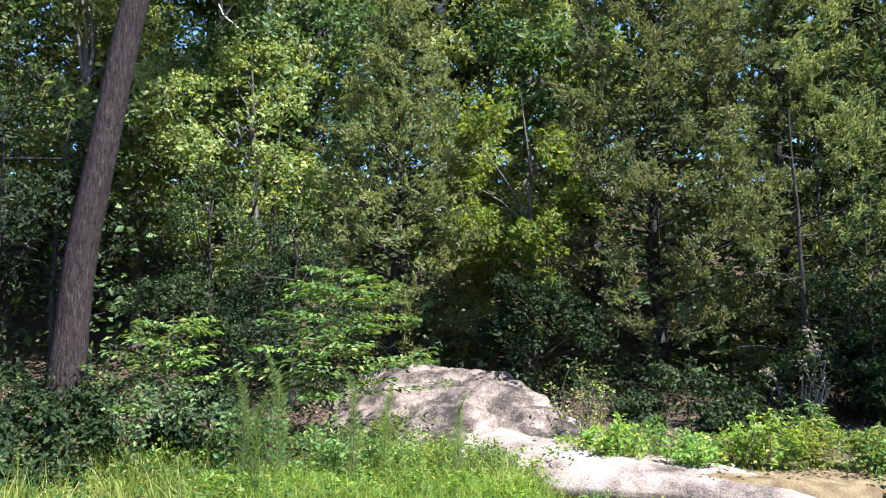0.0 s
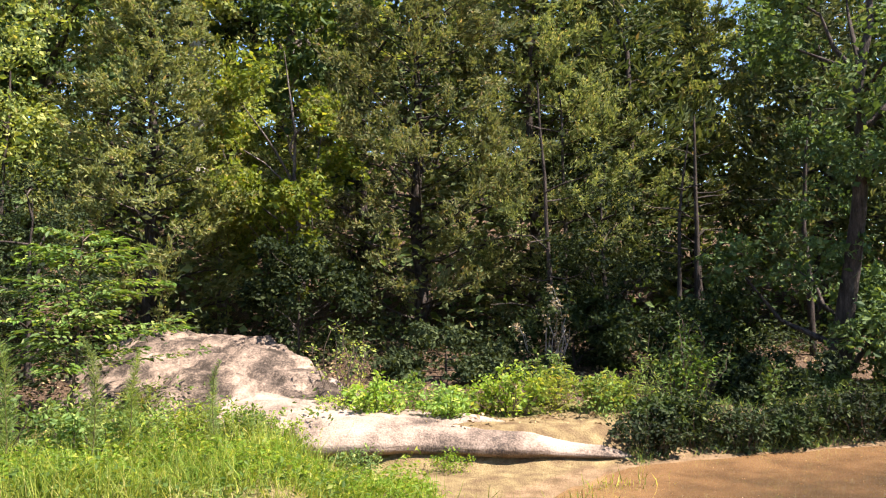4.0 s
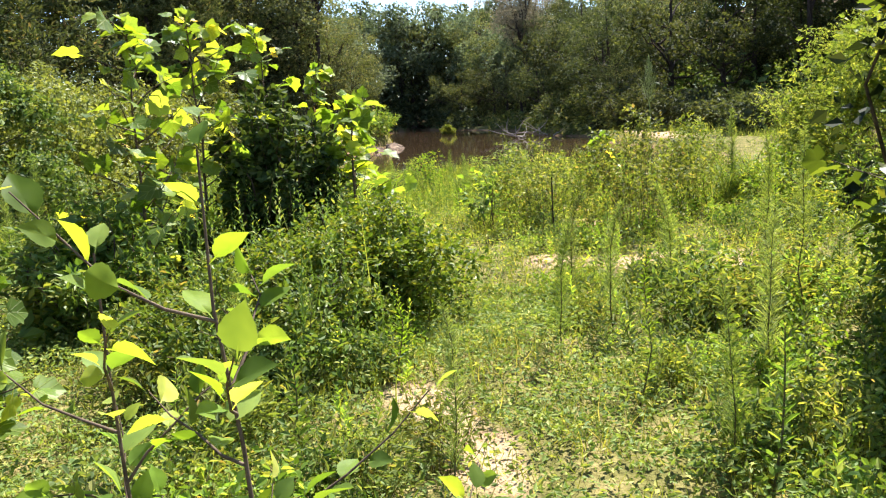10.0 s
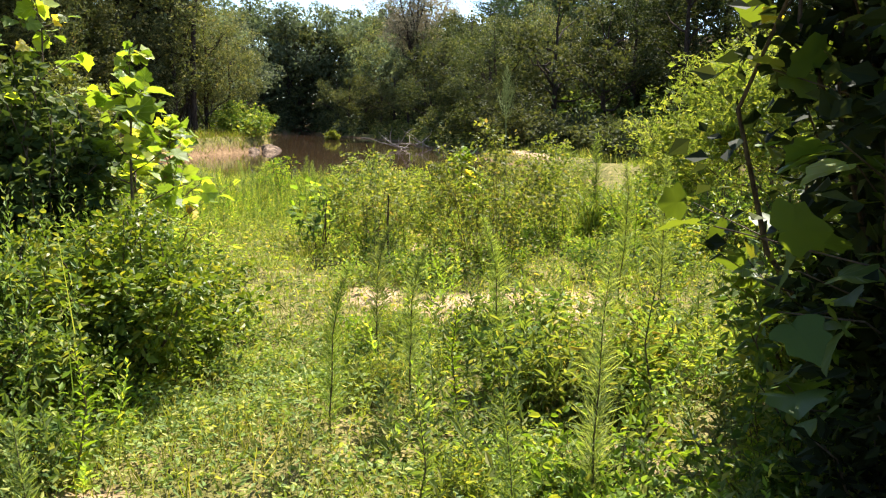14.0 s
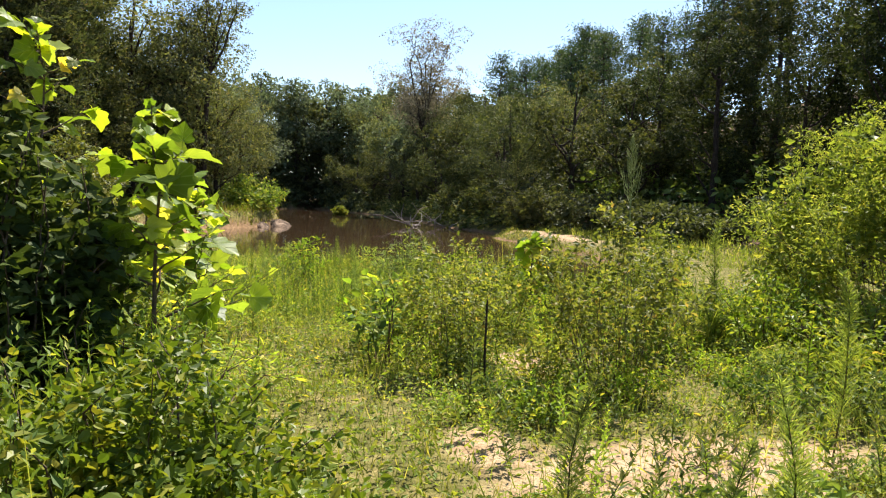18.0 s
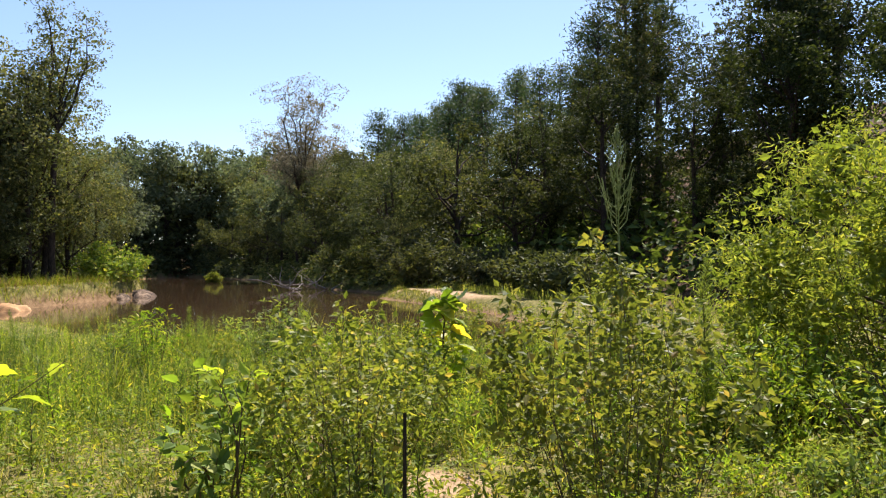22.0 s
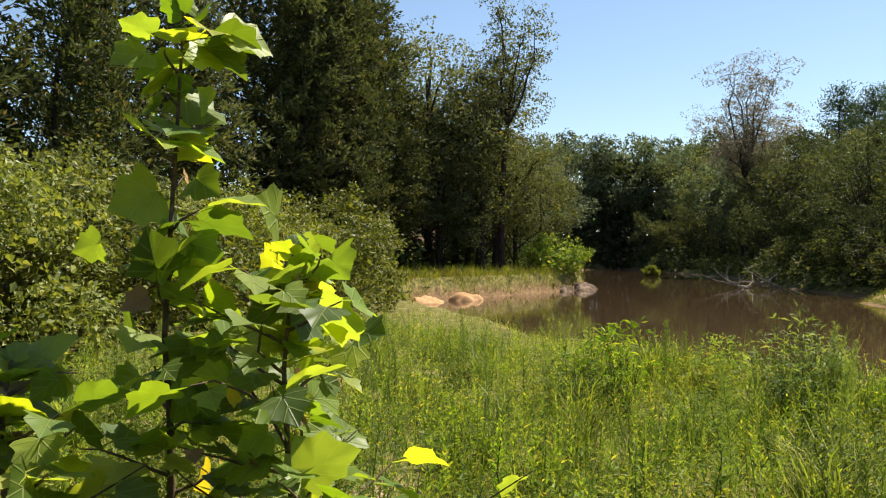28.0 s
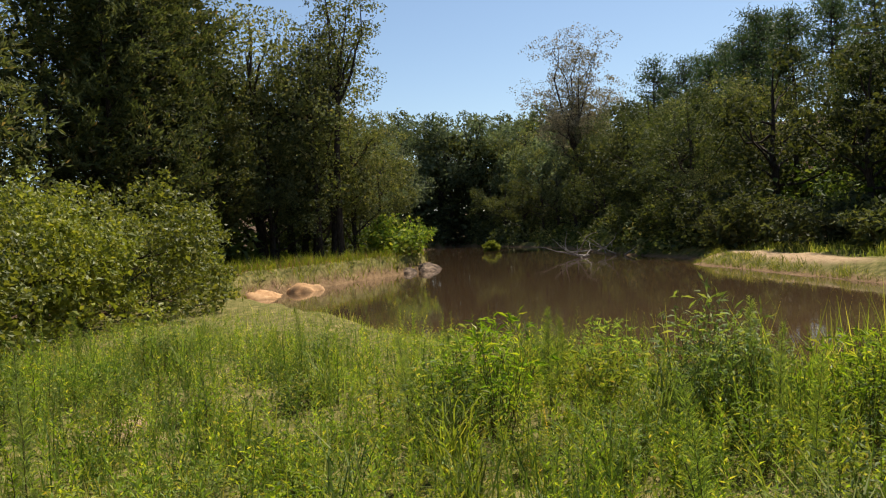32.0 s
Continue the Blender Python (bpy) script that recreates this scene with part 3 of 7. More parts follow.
def axis_of(parts):
    return np.unique(np.round(np.concatenate([np.arange(a, b, s) for a, b, s in parts]), 3))


def build_ground():
    xs = axis_of([(-400, -60, 40), (-60, -10, 4), (-10, 15, 0.16), (15, 30, 0.3), (30, 70, 0.8), (70, 120, 2.5), (120, 420, 30)])
    ys = axis_of([(-400, -60, 40), (-60, -12, 3), (-12, -5, 0.4), (-5, 10, 0.16), (10, 18, 0.4), (18, 60, 3), (60, 420, 40)])
    gx, gy = np.meshgrid(xs, ys, indexing="ij")
    gz = ground_height(gx, gy)
    v = np.stack([gx, gy, gz], -1).reshape(-1, 3)
    nx, ny = len(xs), len(ys)
    i, j = np.meshgrid(np.arange(nx - 1), np.arange(ny - 1), indexing="ij")
    q = np.stack([i * ny + j, (i + 1) * ny + j, (i + 1) * ny + j + 1, i * ny + j + 1], -1).reshape(-1, 4)
    me = mesh_from("ground", v, [q], M_GROUND, True)
    x, y = v[:, 0], v[:, 1]
    d = wet(x, y)
    sand = np.zeros(len(v))
    for cx, cy, rx, ry, turn in SANDS:
        c, s = math.cos(radians(turn)), math.sin(radians(turn))
        u, w = (x - cx) * c + (y - cy) * s, -(x - cx) * s + (y - cy) * c
        sand = np.maximum(sand, 1 - np.clip((u / rx) ** 2 + (w / ry) ** 2, 0, 1))
    litter = np.maximum(smooth((y - 8.0 - 1.9 * (x < 6.0)) / 0.8), smooth((-13 - y) / 3))
    litter = np.maximum(litter, smooth((x - 124) / 5))
    litter = np.maximum(litter, smooth((-6 - x) / 4))
    litter *= smooth(-d / 1.0)
    mud = smooth((d + 0.5 + 0.2 * (x < 5) * (y > 5)) / 0.5)
    mud = np.maximum(mud, 0.62 * smooth((d + 2.6) / 0.8) * smooth((x - 0.6) / 1.0) * smooth((6.3 - x) / 0.5) * (y > 5) * (y < 9.6))
    for key, values in (("sand", np.clip(sand * 1.3, 0, 1)), ("litter", litter), ("mud", mud)):
        at = me.attributes.new(key, "FLOAT", "POINT")
        at.data.foreach_set("value", values.astype(np.float32))
    return tagged(new("ground", me), "sandy ground with soil, leaf litter and muddy banks", "ground", kind="structure")


SANDS = [(9.4, -2.5, 1.6, 0.7, -75), (8.6, -2.7, 0.9, 0.5, 10), (9.9, -1.4, 0.5, 0.3, 0), (6.2, -0.2, 0.45, 0.25, 30), (5.5, -0.45, 0.5, 0.22, 10), (4.9, 1.3, 0.55, 0.28, 20),
         (6.6, -2.2, 0.5, 0.25, -30), (12.3, -2.2, 0.5, 0.35, 10), (15.3, 1.1, 0.9, 0.4, 0), (13.2, 9.0, 0.9, 0.4, 0), (3.4, 9.9, 0.9, 0.4, 8), (40, -10.9, 7.5, 0.9, 0), (45, -10.2, 2.2, 0.9, 20), (7.0, 3.1, 0.9, 0.3, 25),
         (9.3, 4.2, 1.0, 0.35, 35), (19.4, 3.0, 0.6, 0.3, 0), (4.3, 1.75, 0.9, 0.3, 25), (5.4, 2.35, 0.8, 0.25, 20), (3.2, 1.2, 0.7, 0.3, 10), (13.6, -1.6, 0.5, 0.3, 0), (15.0, 2.2, 0.4, 0.3, 0)]
build_ground()


def build_water():
    xs = axis_of([(-9.4, 15, 0.3), (15, 30, 0.6), (30, 126, 2.0)])
    ys = axis_of([(-15, 0, 0.5), (0, 9.5, 0.3), (9.5, 12, 0.8)])
    gx, gy = np.meshgrid(xs, ys, indexing="ij")
    v = np.stack([gx, gy, 0 * gx], -1).reshape(-1, 3)
    nx, ny = len(xs), len(ys)
    i, j = np.meshgrid(np.arange(nx - 1), np.arange(ny - 1), indexing="ij")
    q = np.stack([i * ny + j, (i + 1) * ny + j, (i + 1) * ny + j + 1, i * ny + j + 1], -1).reshape(-1, 4)
    d = wet(v[:, 0], v[:, 1])
    keep = (d[q] > -1.2).any(1)
    me = mesh_from("water", v, [q[keep]], M_WATER, True)
    at = me.attributes.new("depth", "FLOAT", "POINT")
    deep = smooth(d / 2.2) * 0.45 + 0.55 * smooth((v[:, 0] - 22) / 12)
    at.data.foreach_set("value", deep.astype(np.float32))
    return tagged(new("water", me), "still muddy brown water reflecting the trees", "water", kind="structure")


build_water()


def rock_dome(rng, length, width, height, nu=60, nv=36, power=2.4, rough=0.12):
    """A long worn hump of rock: x along it, its foot under the ground."""
    u, w = np.meshgrid(np.linspace(-1, 1, nu), np.linspace(-1, 1, nv), indexing="ij")
    rad = np.clip(np.abs(u) ** power + np.abs(w) ** power, 0, 1)
    h = (1 - rad) ** 0.5
    f1, f2, f3 = rng.uniform(0, 6, 3)
    bumpy = np.sin(u * 7 + f1 + 2 * np.sin(w * 3)) * 0.5 + np.sin(w * 9 + f2 + u * 5) * 0.3 + np.sin(u * 23 + w * 17 + f3) * 0.12 + np.sin(u * 41 - w * 29) * 0.06
    step = np.floor((w + 0.25 * np.sin(u * 5 + f2)) * 3.2) * 0.06
    z = h * height * (1 + rough * bumpy + step) - 0.25
    x = u * length / 2 * (1 + 0.05 * bumpy)
    y = w * width / 2 * (1 + 0.07 * np.sin(u * 6 + f3))
    v = np.stack([x, y, z], -1).reshape(-1, 3)
    i, j = np.meshgrid(np.arange(nu - 1), np.arange(nv - 1), indexing="ij")
    q = np.stack([i * nv + j, (i + 1) * nv + j, (i + 1) * nv + j + 1, i * nv + j + 1], -1).reshape(-1, 4)
    return v, [q]


UNDERCUT = ((-0.35, -0.5), (-0.45, 0.1), (-0.8, 0.3), (-1.0, 0.42), (-1.02, 0.58), (-0.9, 0.78), (-0.6, 0.92), (0, 1.0), (0.45, 1.05), (0.8, 1.0), (1.0, 0.8), (1.05, -0.5))
SLOPING = ((-1.35, -0.2), (-1.2, 0.1), (-0.95, 0.3), (-0.6, 0.52), (-0.25, 0.74), (0.1, 0.9), (0.5, 1.0), (0.8, 0.97), (1.0, 0.8), (1.05, -0.5))


def ledge(spine, outline, uneven=1.0):
    """A rock ledge swept along its spine of (x, y, half width, top), with the given cross-section from front to back."""
    sp = np.array(spine, float)
    u0, u = np.linspace(0, 1, len(sp)), np.linspace(0, 1, 110)
    sp = np.stack([np.interp(u, u0, sp[:, i]) for i in range(4)], -1)
    for _ in range(4):
        sp[1:-1] = (sp[:-2] + 2 * sp[1:-1] + sp[2:]) / 4
    prof = np.array(outline)
    p0, p = np.linspace(0, 1, len(prof)), np.linspace(0, 1, 46)
    prof = np.stack([np.interp(p, p0, prof[:, i]) for i in range(2)], -1)
    way = unit(np.gradient(sp[:, :2], axis=0))
    side = np.stack([way[:, 1], -way[:, 0]], -1)
    v = np.zeros((110, 46, 3))
    v[:, :, :2] = sp[:, None, :2] + side[:, None] * prof[None, :, :1] * sp[:, None, 2:3]
    v[:, :, 2] = prof[None, :, 1] * sp[:, None, 3]
    v = v.reshape(-1, 3)
    for q in v:
        w = Vector(q)
        step = noise.noise(w * 0.9 + Vector((3, 1, 0)))
        lift = (0.1 * step + 0.05 * noise.noise(w * 2.6) + 0.025 * noise.noise(w * 7.0) + 0.09 * math.floor(4 * noise.noise(Vector((w.x * 0.6, w.y * 1.6, 2)) + Vector((0, 7, 2)))) / 4) * min(1.0, max(0.0, 3 * q[2]) + 0.15) * uneven
        q[2] += lift
        q[:2] += np.array(noise.noise_vector(w * 1.7))[:2] * 0.09
        if uneven > 0.5 and q[2] > 0.2:
            # broken layers, a hand deep
            tilt = q[2] + 0.12 * q[0] + 0.3 * noise.noise(w * 0.8)
            left = tilt / 0.17 - math.floor(tilt / 0.17)
            q[2] += 0.17 * (min(left * 3.2, 1.0) - left) * 0.8 + 0.02 * noise.noise(w * 14)
    i, j = np.meshgrid(np.arange(109), np.arange(45), indexing="ij")
    f = np.stack([i * 46 + j, i * 46 + j + 1, (i + 1) * 46 + j + 1, (i + 1) * 46 + j], -1).reshape(-1, 4)
    return v, [f]


# ---- trees ----
def lobe_leaves(rng, c, r, m, leaf, heart=True, aspect=0.62):
    """Leaves over lobes at c of radius r: each lobe is a dome of small bumps, lit above and hollow below."""
    bumps = 12
    d = unit(rng.normal(0, 1, (len(c) * bumps, 3)) + [0, 0, 0.45])
    big = np.repeat(r, bumps)
    at = np.repeat(c, bumps, 0) + d * (big * rng.uniform(0.6, 1.0, len(d)))[:, None] * [1, 1, 0.75]
    size = big * rng.uniform(0.22, 0.42, len(d))
    k = max(m // bumps, 3)
    n = len(at) * k
    e = unit(rng.normal(0, 1, (n, 3)) + np.repeat(d, k, 0) * 0.7 + [0, 0, 0.35])
    p = np.repeat(at, k, 0) + e * (np.repeat(size, k) * rng.uniform(0.55, 1.08, n))[:, None] * [1, 1, 0.7]
    p[:, 2] = np.maximum(p[:, 2], 0.15)
    along = rng.normal(0, 1, (n, 3)) + e * 0.5 - [0, 0, 0.35]
    normal = e * 0.8 + [0, 0, 0.35] + rng.normal(0, 0.33, (n, 3))
    length = leaf * rng.uniform(0.6, 1.25, n)
    pieces = [leaf_arrays(p, along, normal, length, length * aspect, DIAMOND)]
    if heart:
        k = max(m // 6, 5)
        inner = np.repeat(c, k, 0) + rng.normal(0, 0.3, (len(c) * k, 3)) * np.repeat(r, k)[:, None]
        inner[:, 2] = np.maximum(inner[:, 2], 0.2)
        pieces.append(loose_leaves(rng, inner, leaf * 1.7, 0.65, DIAMOND, 0.2, 0.2))
    return joined(pieces)


def forked_tree(name, label, x, y, seed, height, width, fork, limbs, per, leaf, leaf_mat, bark, trunk_r=0.2, lobe=0.7, lean=(0, 0), sink=0.1, rise=0.5):
    """An open tree against the sky: a trunk that forks into bare rising limbs, small clumps of leaves along their outer parts."""
    rng = np.random.default_rng(seed)
    t = thing(name, x, y, float(ground_height(x, y)) - sink, label, "tree")
    top = np.array([lean[0], lean[1], height * fork])
    part("trunk", mesh_from("trunk", *tube(bent((0, 0, 0), top, rng, 0.02, 7), trunk_r * np.linspace(1.25, 0.8, 7), 9), bark, True), t)
    clumps, radii = [], []
    for k in range(limbs):
        w = k * 2.4 + rng.normal(0, 0.3)
        reach = width / 2 * rng.uniform(0.35, 1.0)
        a = top * rng.uniform(0.86, 1.0)
        tip = top + np.array([math.cos(w) * reach, math.sin(w) * reach, height * (1 - fork) * rng.uniform(rise, 1.0) * (1.05 - 0.4 * (2 * reach / width) ** 2)])
        ln = bent(a, tip, rng, 0.08, 7)
        part("limb", mesh_from("limb", *tube(ln, trunk_r * np.linspace(0.6, 0.08, 7), 7), bark, True), t)
        twigs = []
        for u in np.linspace(0.38, 1.0, 6):
            p = np.array([np.interp(u, np.linspace(0, 1, 7), ln[:, i]) for i in range(3)])
            for _ in range(2):
                q = p + rng.normal(0, 1, 3) * [1, 1, 0.5] * width * 0.1 + [0, 0, width * 0.05]
                twigs.append(tube(bent(p, q, rng, 0.1, 4), trunk_r * np.linspace(0.12, 0.03, 4), 4))
                clumps.append(q)
                radii.append(lobe * rng.uniform(0.5, 1.25))
        tagged(part("twigwork", mesh_from("twigwork", *joined(twigs), bark, True), t), kind="stuff")
    part("crown", mesh_from("crown", *lobe_leaves(rng, np.array(clumps), np.array(radii), per, leaf, False), leaf_mat), t)
    return t


def broad_tree(name, label, x, y, seed, height, width, base, n_clumps, per, leaf, leaf_mat, bark, trunk_r=0.16, lean=(0, 0), category="tree", sink=0.1, limbs=14, split=False, aspect=0.62):
    """A leafy tree: tapered crooked trunk, limbs, and a crown of clumps of leaves with gaps."""
    rng = np.random.default_rng(seed)
    t = thing(name, x, y, float(ground_height(x, y)) - sink, label, category)
    top = np.array([lean[0], lean[1], height * (0.84 if base else 0.6)])
    line = bent((0, 0, 0), top, rng, 0.03, 9)
    radii = trunk_r * np.linspace(1.15, 0.12, 9)
    radii[0] *= 1.35
    part("trunk", mesh_from("trunk", *tube(line, radii, 9), bark, True), t)
    mid = (base + height) / 2
    total = n_clumps * per
    lobes = max(n_clumps // (7 if height > 9 else 5), 8)
    dirs = unit(rng.normal(0, 1, (lobes, 3)))
    rad = rng.uniform(0.25, 0.95, lobes) ** 0.5
    c = dirs * rad[:, None] * np.array([width / 2, width / 2, (height - base) / 2]) * 0.86 + [0, 0, mid]
    taper = np.clip(1.1 - 0.5 * np.abs((c[:, 2] - mid) / (height - base) * 2) ** 2, 0.3, 1.2)
    c[:, :2] *= taper[:, None] * rng.uniform(0.8, 1.15, (lobes, 1))
    if base == 0:
        # a bush: a dome of lobes down to the ground
        z = height * rng.uniform(0.06, 0.9, lobes)
        w = rng.uniform(0, 2 * np.pi, lobes)
        out = width / 2 * 0.88 * np.sqrt(1 - (z / height) ** 2) * rng.uniform(0.35, 1.0, lobes) ** 0.4
        c = np.stack([np.cos(w) * out, np.sin(w) * out, z], -1)
    c[:, :2] += c[:, 2:] / height * np.array(lean)
    pieces = []
    for k in rng.permutation(len(c))[:limbs]:
        z0 = np.clip(c[k, 2] - rng.uniform(0.08, 0.25) * height, base * 0.5, height * 0.85)
        a = np.array([np.interp(z0, line[:, 2], line[:, i]) for i in range(3)])
        pieces.append(tube(bent(a, c[k], rng, 0.08, 5), trunk_r * np.linspace(0.4, 0.07, 5), 5))
    if split:
        for p in pieces:
            part("limb", mesh_from("limb", *p, bark, True), t)
    else:
        tagged(part("branchwork", mesh_from("branchwork", *joined(pieces), bark, True), t), kind="stuff")
    # lobes made of small bumps; leaves lie on the bumps, a coarse dark heart fills the lobe
    m = max(total // len(c), 24)
    r = width * rng.uniform(0.08, 0.175, len(c)) * (1 + 0.3 * (height - base > width * 1.6)) * (1.15 if height > 9 else 1)
    v, f = lobe_leaves(rng, c, r, m, leaf, True, aspect)
    part("crown", mesh_from("crown", v, f, leaf_mat), t)
    return t


def cedar_tree(name, label, x, y, seed, height, width, n_branches, per, leaf, leaf_mat, base=0.5, sink=0.1, category="tree", trunk_r=0.13, bark=None):
    """A red cedar: a spire of upswept branches, each a feathery spray of fine scale leaves."""
    rng = np.random.default_rng(seed)
    t = thing(name, x, y, float(ground_height(x, y)) - sink, label, category)
    line = bent((0, 0, 0), (0, 0, height * 0.86), rng, 0.02, 8)
    part("trunk", mesh_from("trunk", *tube(line, trunk_r * np.linspace(1.2, 0.1, 8), 8), bark or M_DARKBARK, True), t)
    limbs, ats, alongs = [], [], []
    for k in range(n_branches):
        z = base + (height - base) * (k / n_branches) ** 0.9
        s = (z - base) / (height - base)
        reach = width / 2 * (1.02 - s) ** 0.75 * min(1.0, 0.55 + s * 3) * rng.uniform(0.65, 1.15)
        w = k * 2.4 + rng.normal(0, 0.4)
        out = np.array([math.cos(w), math.sin(w), 0])
        tip = out * reach + [0, 0, z + reach * rng.uniform(0.15, 0.5)]
        a = np.array([0, 0, z])
        if k % 2 == 0 and reach > 0.5:
            limbs.append(tube(bent(a, tip, rng, 0.05, 4), trunk_r * np.linspace(0.25, 0.05, 4) * (1 - 0.6 * s), 4))
        sprays = max(int(2 + 9 * reach / (width / 2)), 3)
        for q in range(sprays):
            u = rng.uniform(0.3, 1.0) ** 0.5
            p0 = a + (tip - a) * u + rng.normal(0, 0.05 + 0.1 * reach * (1.1 - u), 3)
            way = unit(out * 0.8 + np.array([0, 0, 0.35]) + rng.normal(0, 0.6, 3) * [1, 1, 0.6])
            ln = (0.35 + 0.12 * reach) * rng.uniform(0.7, 1.3) * (leaf / 0.2) ** 0.7
            m = per
            w2 = rng.uniform(0, 1, (m, 1))
            ats.append(p0 + way * ln * w2 + rng.normal(0, 1, (m, 3)) * ln * 0.16 * (1.15 - w2))
            alongs.append(np.tile(way, (m, 1)) + rng.normal(0, 0.5, (m, 3)) + [0, 0, 0.2])
    tagged(part("branchwork", mesh_from("branchwork", *joined(limbs), bark or M_DARKBARK, True), t), kind="stuff")
    at, along = np.concatenate(ats), np.concatenate(alongs)
    n = len(at)
    length = leaf * rng.uniform(0.6, 1.3, n)
    # heart leaves in the darker needle: shade inside the crown, put into colour
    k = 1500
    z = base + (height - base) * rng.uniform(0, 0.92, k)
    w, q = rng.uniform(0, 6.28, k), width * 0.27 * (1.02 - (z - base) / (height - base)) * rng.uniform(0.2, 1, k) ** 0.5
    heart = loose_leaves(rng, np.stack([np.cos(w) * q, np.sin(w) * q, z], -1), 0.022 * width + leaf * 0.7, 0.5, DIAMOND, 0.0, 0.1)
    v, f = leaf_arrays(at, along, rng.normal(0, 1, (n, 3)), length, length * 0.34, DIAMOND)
    tagged(part("inner_growth", mesh_from("inner_growth", *heart, M_CEDARSHADE), t, "inner growth, crown shade put into its dark colour"), kind="stuff")
    part("crown", mesh_from("crown", v, f, leaf_mat), t)
    return t


def pine_tree(name, label, x, y, seed, height, width, n_clumps, per, leaf, leaf_mat, sink=0.1):
    """A tall pine: bare lower trunk and rounded tufts of needles high up."""
    rng = np.random.default_rng(seed)
    t = thing(name, x, y, float(ground_height(x, y)) - sink, label, "tree")
    line = bent((0, 0, 0), (0, 0, height * 0.97), rng, 0.015, 7)
    part("trunk", mesh_from("trunk", *tube(line, 0.24 * np.linspace(1.1, 0.15, 7), 7), M_DARKBARK, True), t)
    ats, limbs = [], []
    for k in range(n_clumps):
        z = height * rng.uniform(0.42, 1.0)
        s = (z / height - 0.42) / 0.58
        reach = width / 2 * (1 - s) ** 0.5 * rng.uniform(0.4, 1.0)
        w = k * 2.4
        c = np.array([math.cos(w) * reach, math.sin(w) * reach, z])
        limbs.append(tube(bent((0, 0, z - 0.4), c, rng, 0.05, 3), [0.06, 0.04, 0.02], 4))
        ats.append(scatter(rng, per, c, [0.55, 0.55, 0.3]))
    tagged(part("branchwork", mesh_from("branchwork", *joined(limbs), M_DARKBARK, True), t), kind="stuff")
    at = np.concatenate(ats)
    n = len(at)
    v, f = leaf_arrays(at, rng.normal(0, 1, (n, 3)) + [0, 0, 0.5], rng.normal(0, 1, (n, 3)), leaf * rng.uniform(0.7, 1.2, n), leaf * 0.22, DIAMOND)
    part("crown", mesh_from("crown", v, f, leaf_mat), t)
    return t


def shrub(name, label, x, y, seed, height, width, stems, leaves_n, leaf, aspect, leaf_mat, stem_mat=None, shape=DIAMOND, category="bush", droop=0.2, flat=0.45, depth=None, bare=0.25, turn=0.0, sink=0.05, curl=0.1, thick=None):
    """A bush of many stems from one foot, with leaves along the upper part of each."""
    rng = np.random.default_rng(seed)
    depth = depth or width
    t = thing(name, x, y, float(ground_height(x, y)) - sink, label, category, turn=turn)
    tubes, ats, alongs = [], [], []
    per = max(leaves_n // stems, 6)
    for k in range(stems):
        w, r = rng.uniform(0, 2 * np.pi), math.sqrt(rng.uniform(0, 1))
        foot = np.array([math.cos(w) * r * width * 0.16, math.sin(w) * r * depth * 0.16, 0])
        tip = np.array([math.cos(w) * r * width * 0.5, math.sin(w) * r * depth * 0.5, height * (1 - 0.45 * r * r) * rng.uniform(0.72, 1.04)])
        line = bent(foot, tip, rng, curl, 6)
        line[:, 2] += np.sin(np.linspace(0, np.pi, 6)) * height * 0.08
        thick = thick or 0.004 + 0.004 * height
        tubes.append(tube(line, thick * np.linspace(1, 0.25, 6), 5))
        s = bare + (1.0 - bare) * rng.uniform(0, 1, per) ** 0.75
        p = np.stack([np.interp(s, np.linspace(0, 1, 6), line[:, i]) for i in range(3)], -1)
        side = unit(rng.normal(0, 1, (per, 3)) * [1, 1, 0.5] + [0, 0, 0.15])
        reach = rng.uniform(0.1, 1, per)[:, None] * (0.06 + 0.13 * width) * (1.15 - s[:, None])
        ats.append(p + side * reach)
        alongs.append(side)
    if stems <= 30:
        for p in tubes:
            part("stem", mesh_from("stem", *p, stem_mat or M_TWIG, True), t)
    else:
        tagged(part("stemwork", mesh_from("stemwork", *joined(tubes), stem_mat or M_TWIG, True), t), kind="stuff")
    at, along = np.concatenate(ats), np.concatenate(alongs)
    n = len(at)
    along = along + rng.normal(0, 0.35, (n, 3)) - [0, 0, droop]
    length = leaf * rng.uniform(0.6, 1.25, n)
    v, f = leaf_arrays(at, along, rng.normal(0, 1, (n, 3)) * (1 - flat) + [0, 0, flat], length, length * aspect, shape)
    if stems >= 50:
        k = n // 8
        w, q = rng.uniform(0, 6.28, k), rng.uniform(0, 1, k) ** 0.5
        z = height * rng.uniform(0.08, 0.78, k) * (1 - 0.5 * q * q)
        at = np.stack([np.cos(w) * q * width * 0.36, np.sin(w) * q * depth * 0.36, z], -1)
        v, f = joined([(v, f), loose_leaves(rng, at, leaf * 1.6, 0.6, DIAMOND, 0.1, 0.2)])
    part("foliage", mesh_from("foliage", v, f, leaf_mat), t)
    return t


def placed(name, me, parent, at, along, normal, size):
    """One piece on a shared mesh, x along it, z its upper face."""
    a = Vector(along).normalized()
    b = Vector(normal).cross(a).normalized()
    c = a.cross(b)
    ob = part(name, me, parent)
    ob.matrix_basis = Matrix(((a.x, b.x, c.x, at[0]), (a.y, b.y, c.y, at[1]), (a.z, b.z, c.z, at[2]), (0, 0, 0, 1))) @ Matrix.Scale(size, 4)
    return ob


LEAF_MESH = mesh_from("lobed_leaf", *lobed_leaf(), M_SYC, True)
DRY_MESH = mesh_from("dry_lobed_leaf", *lobed_leaf(), M_DRY, True)


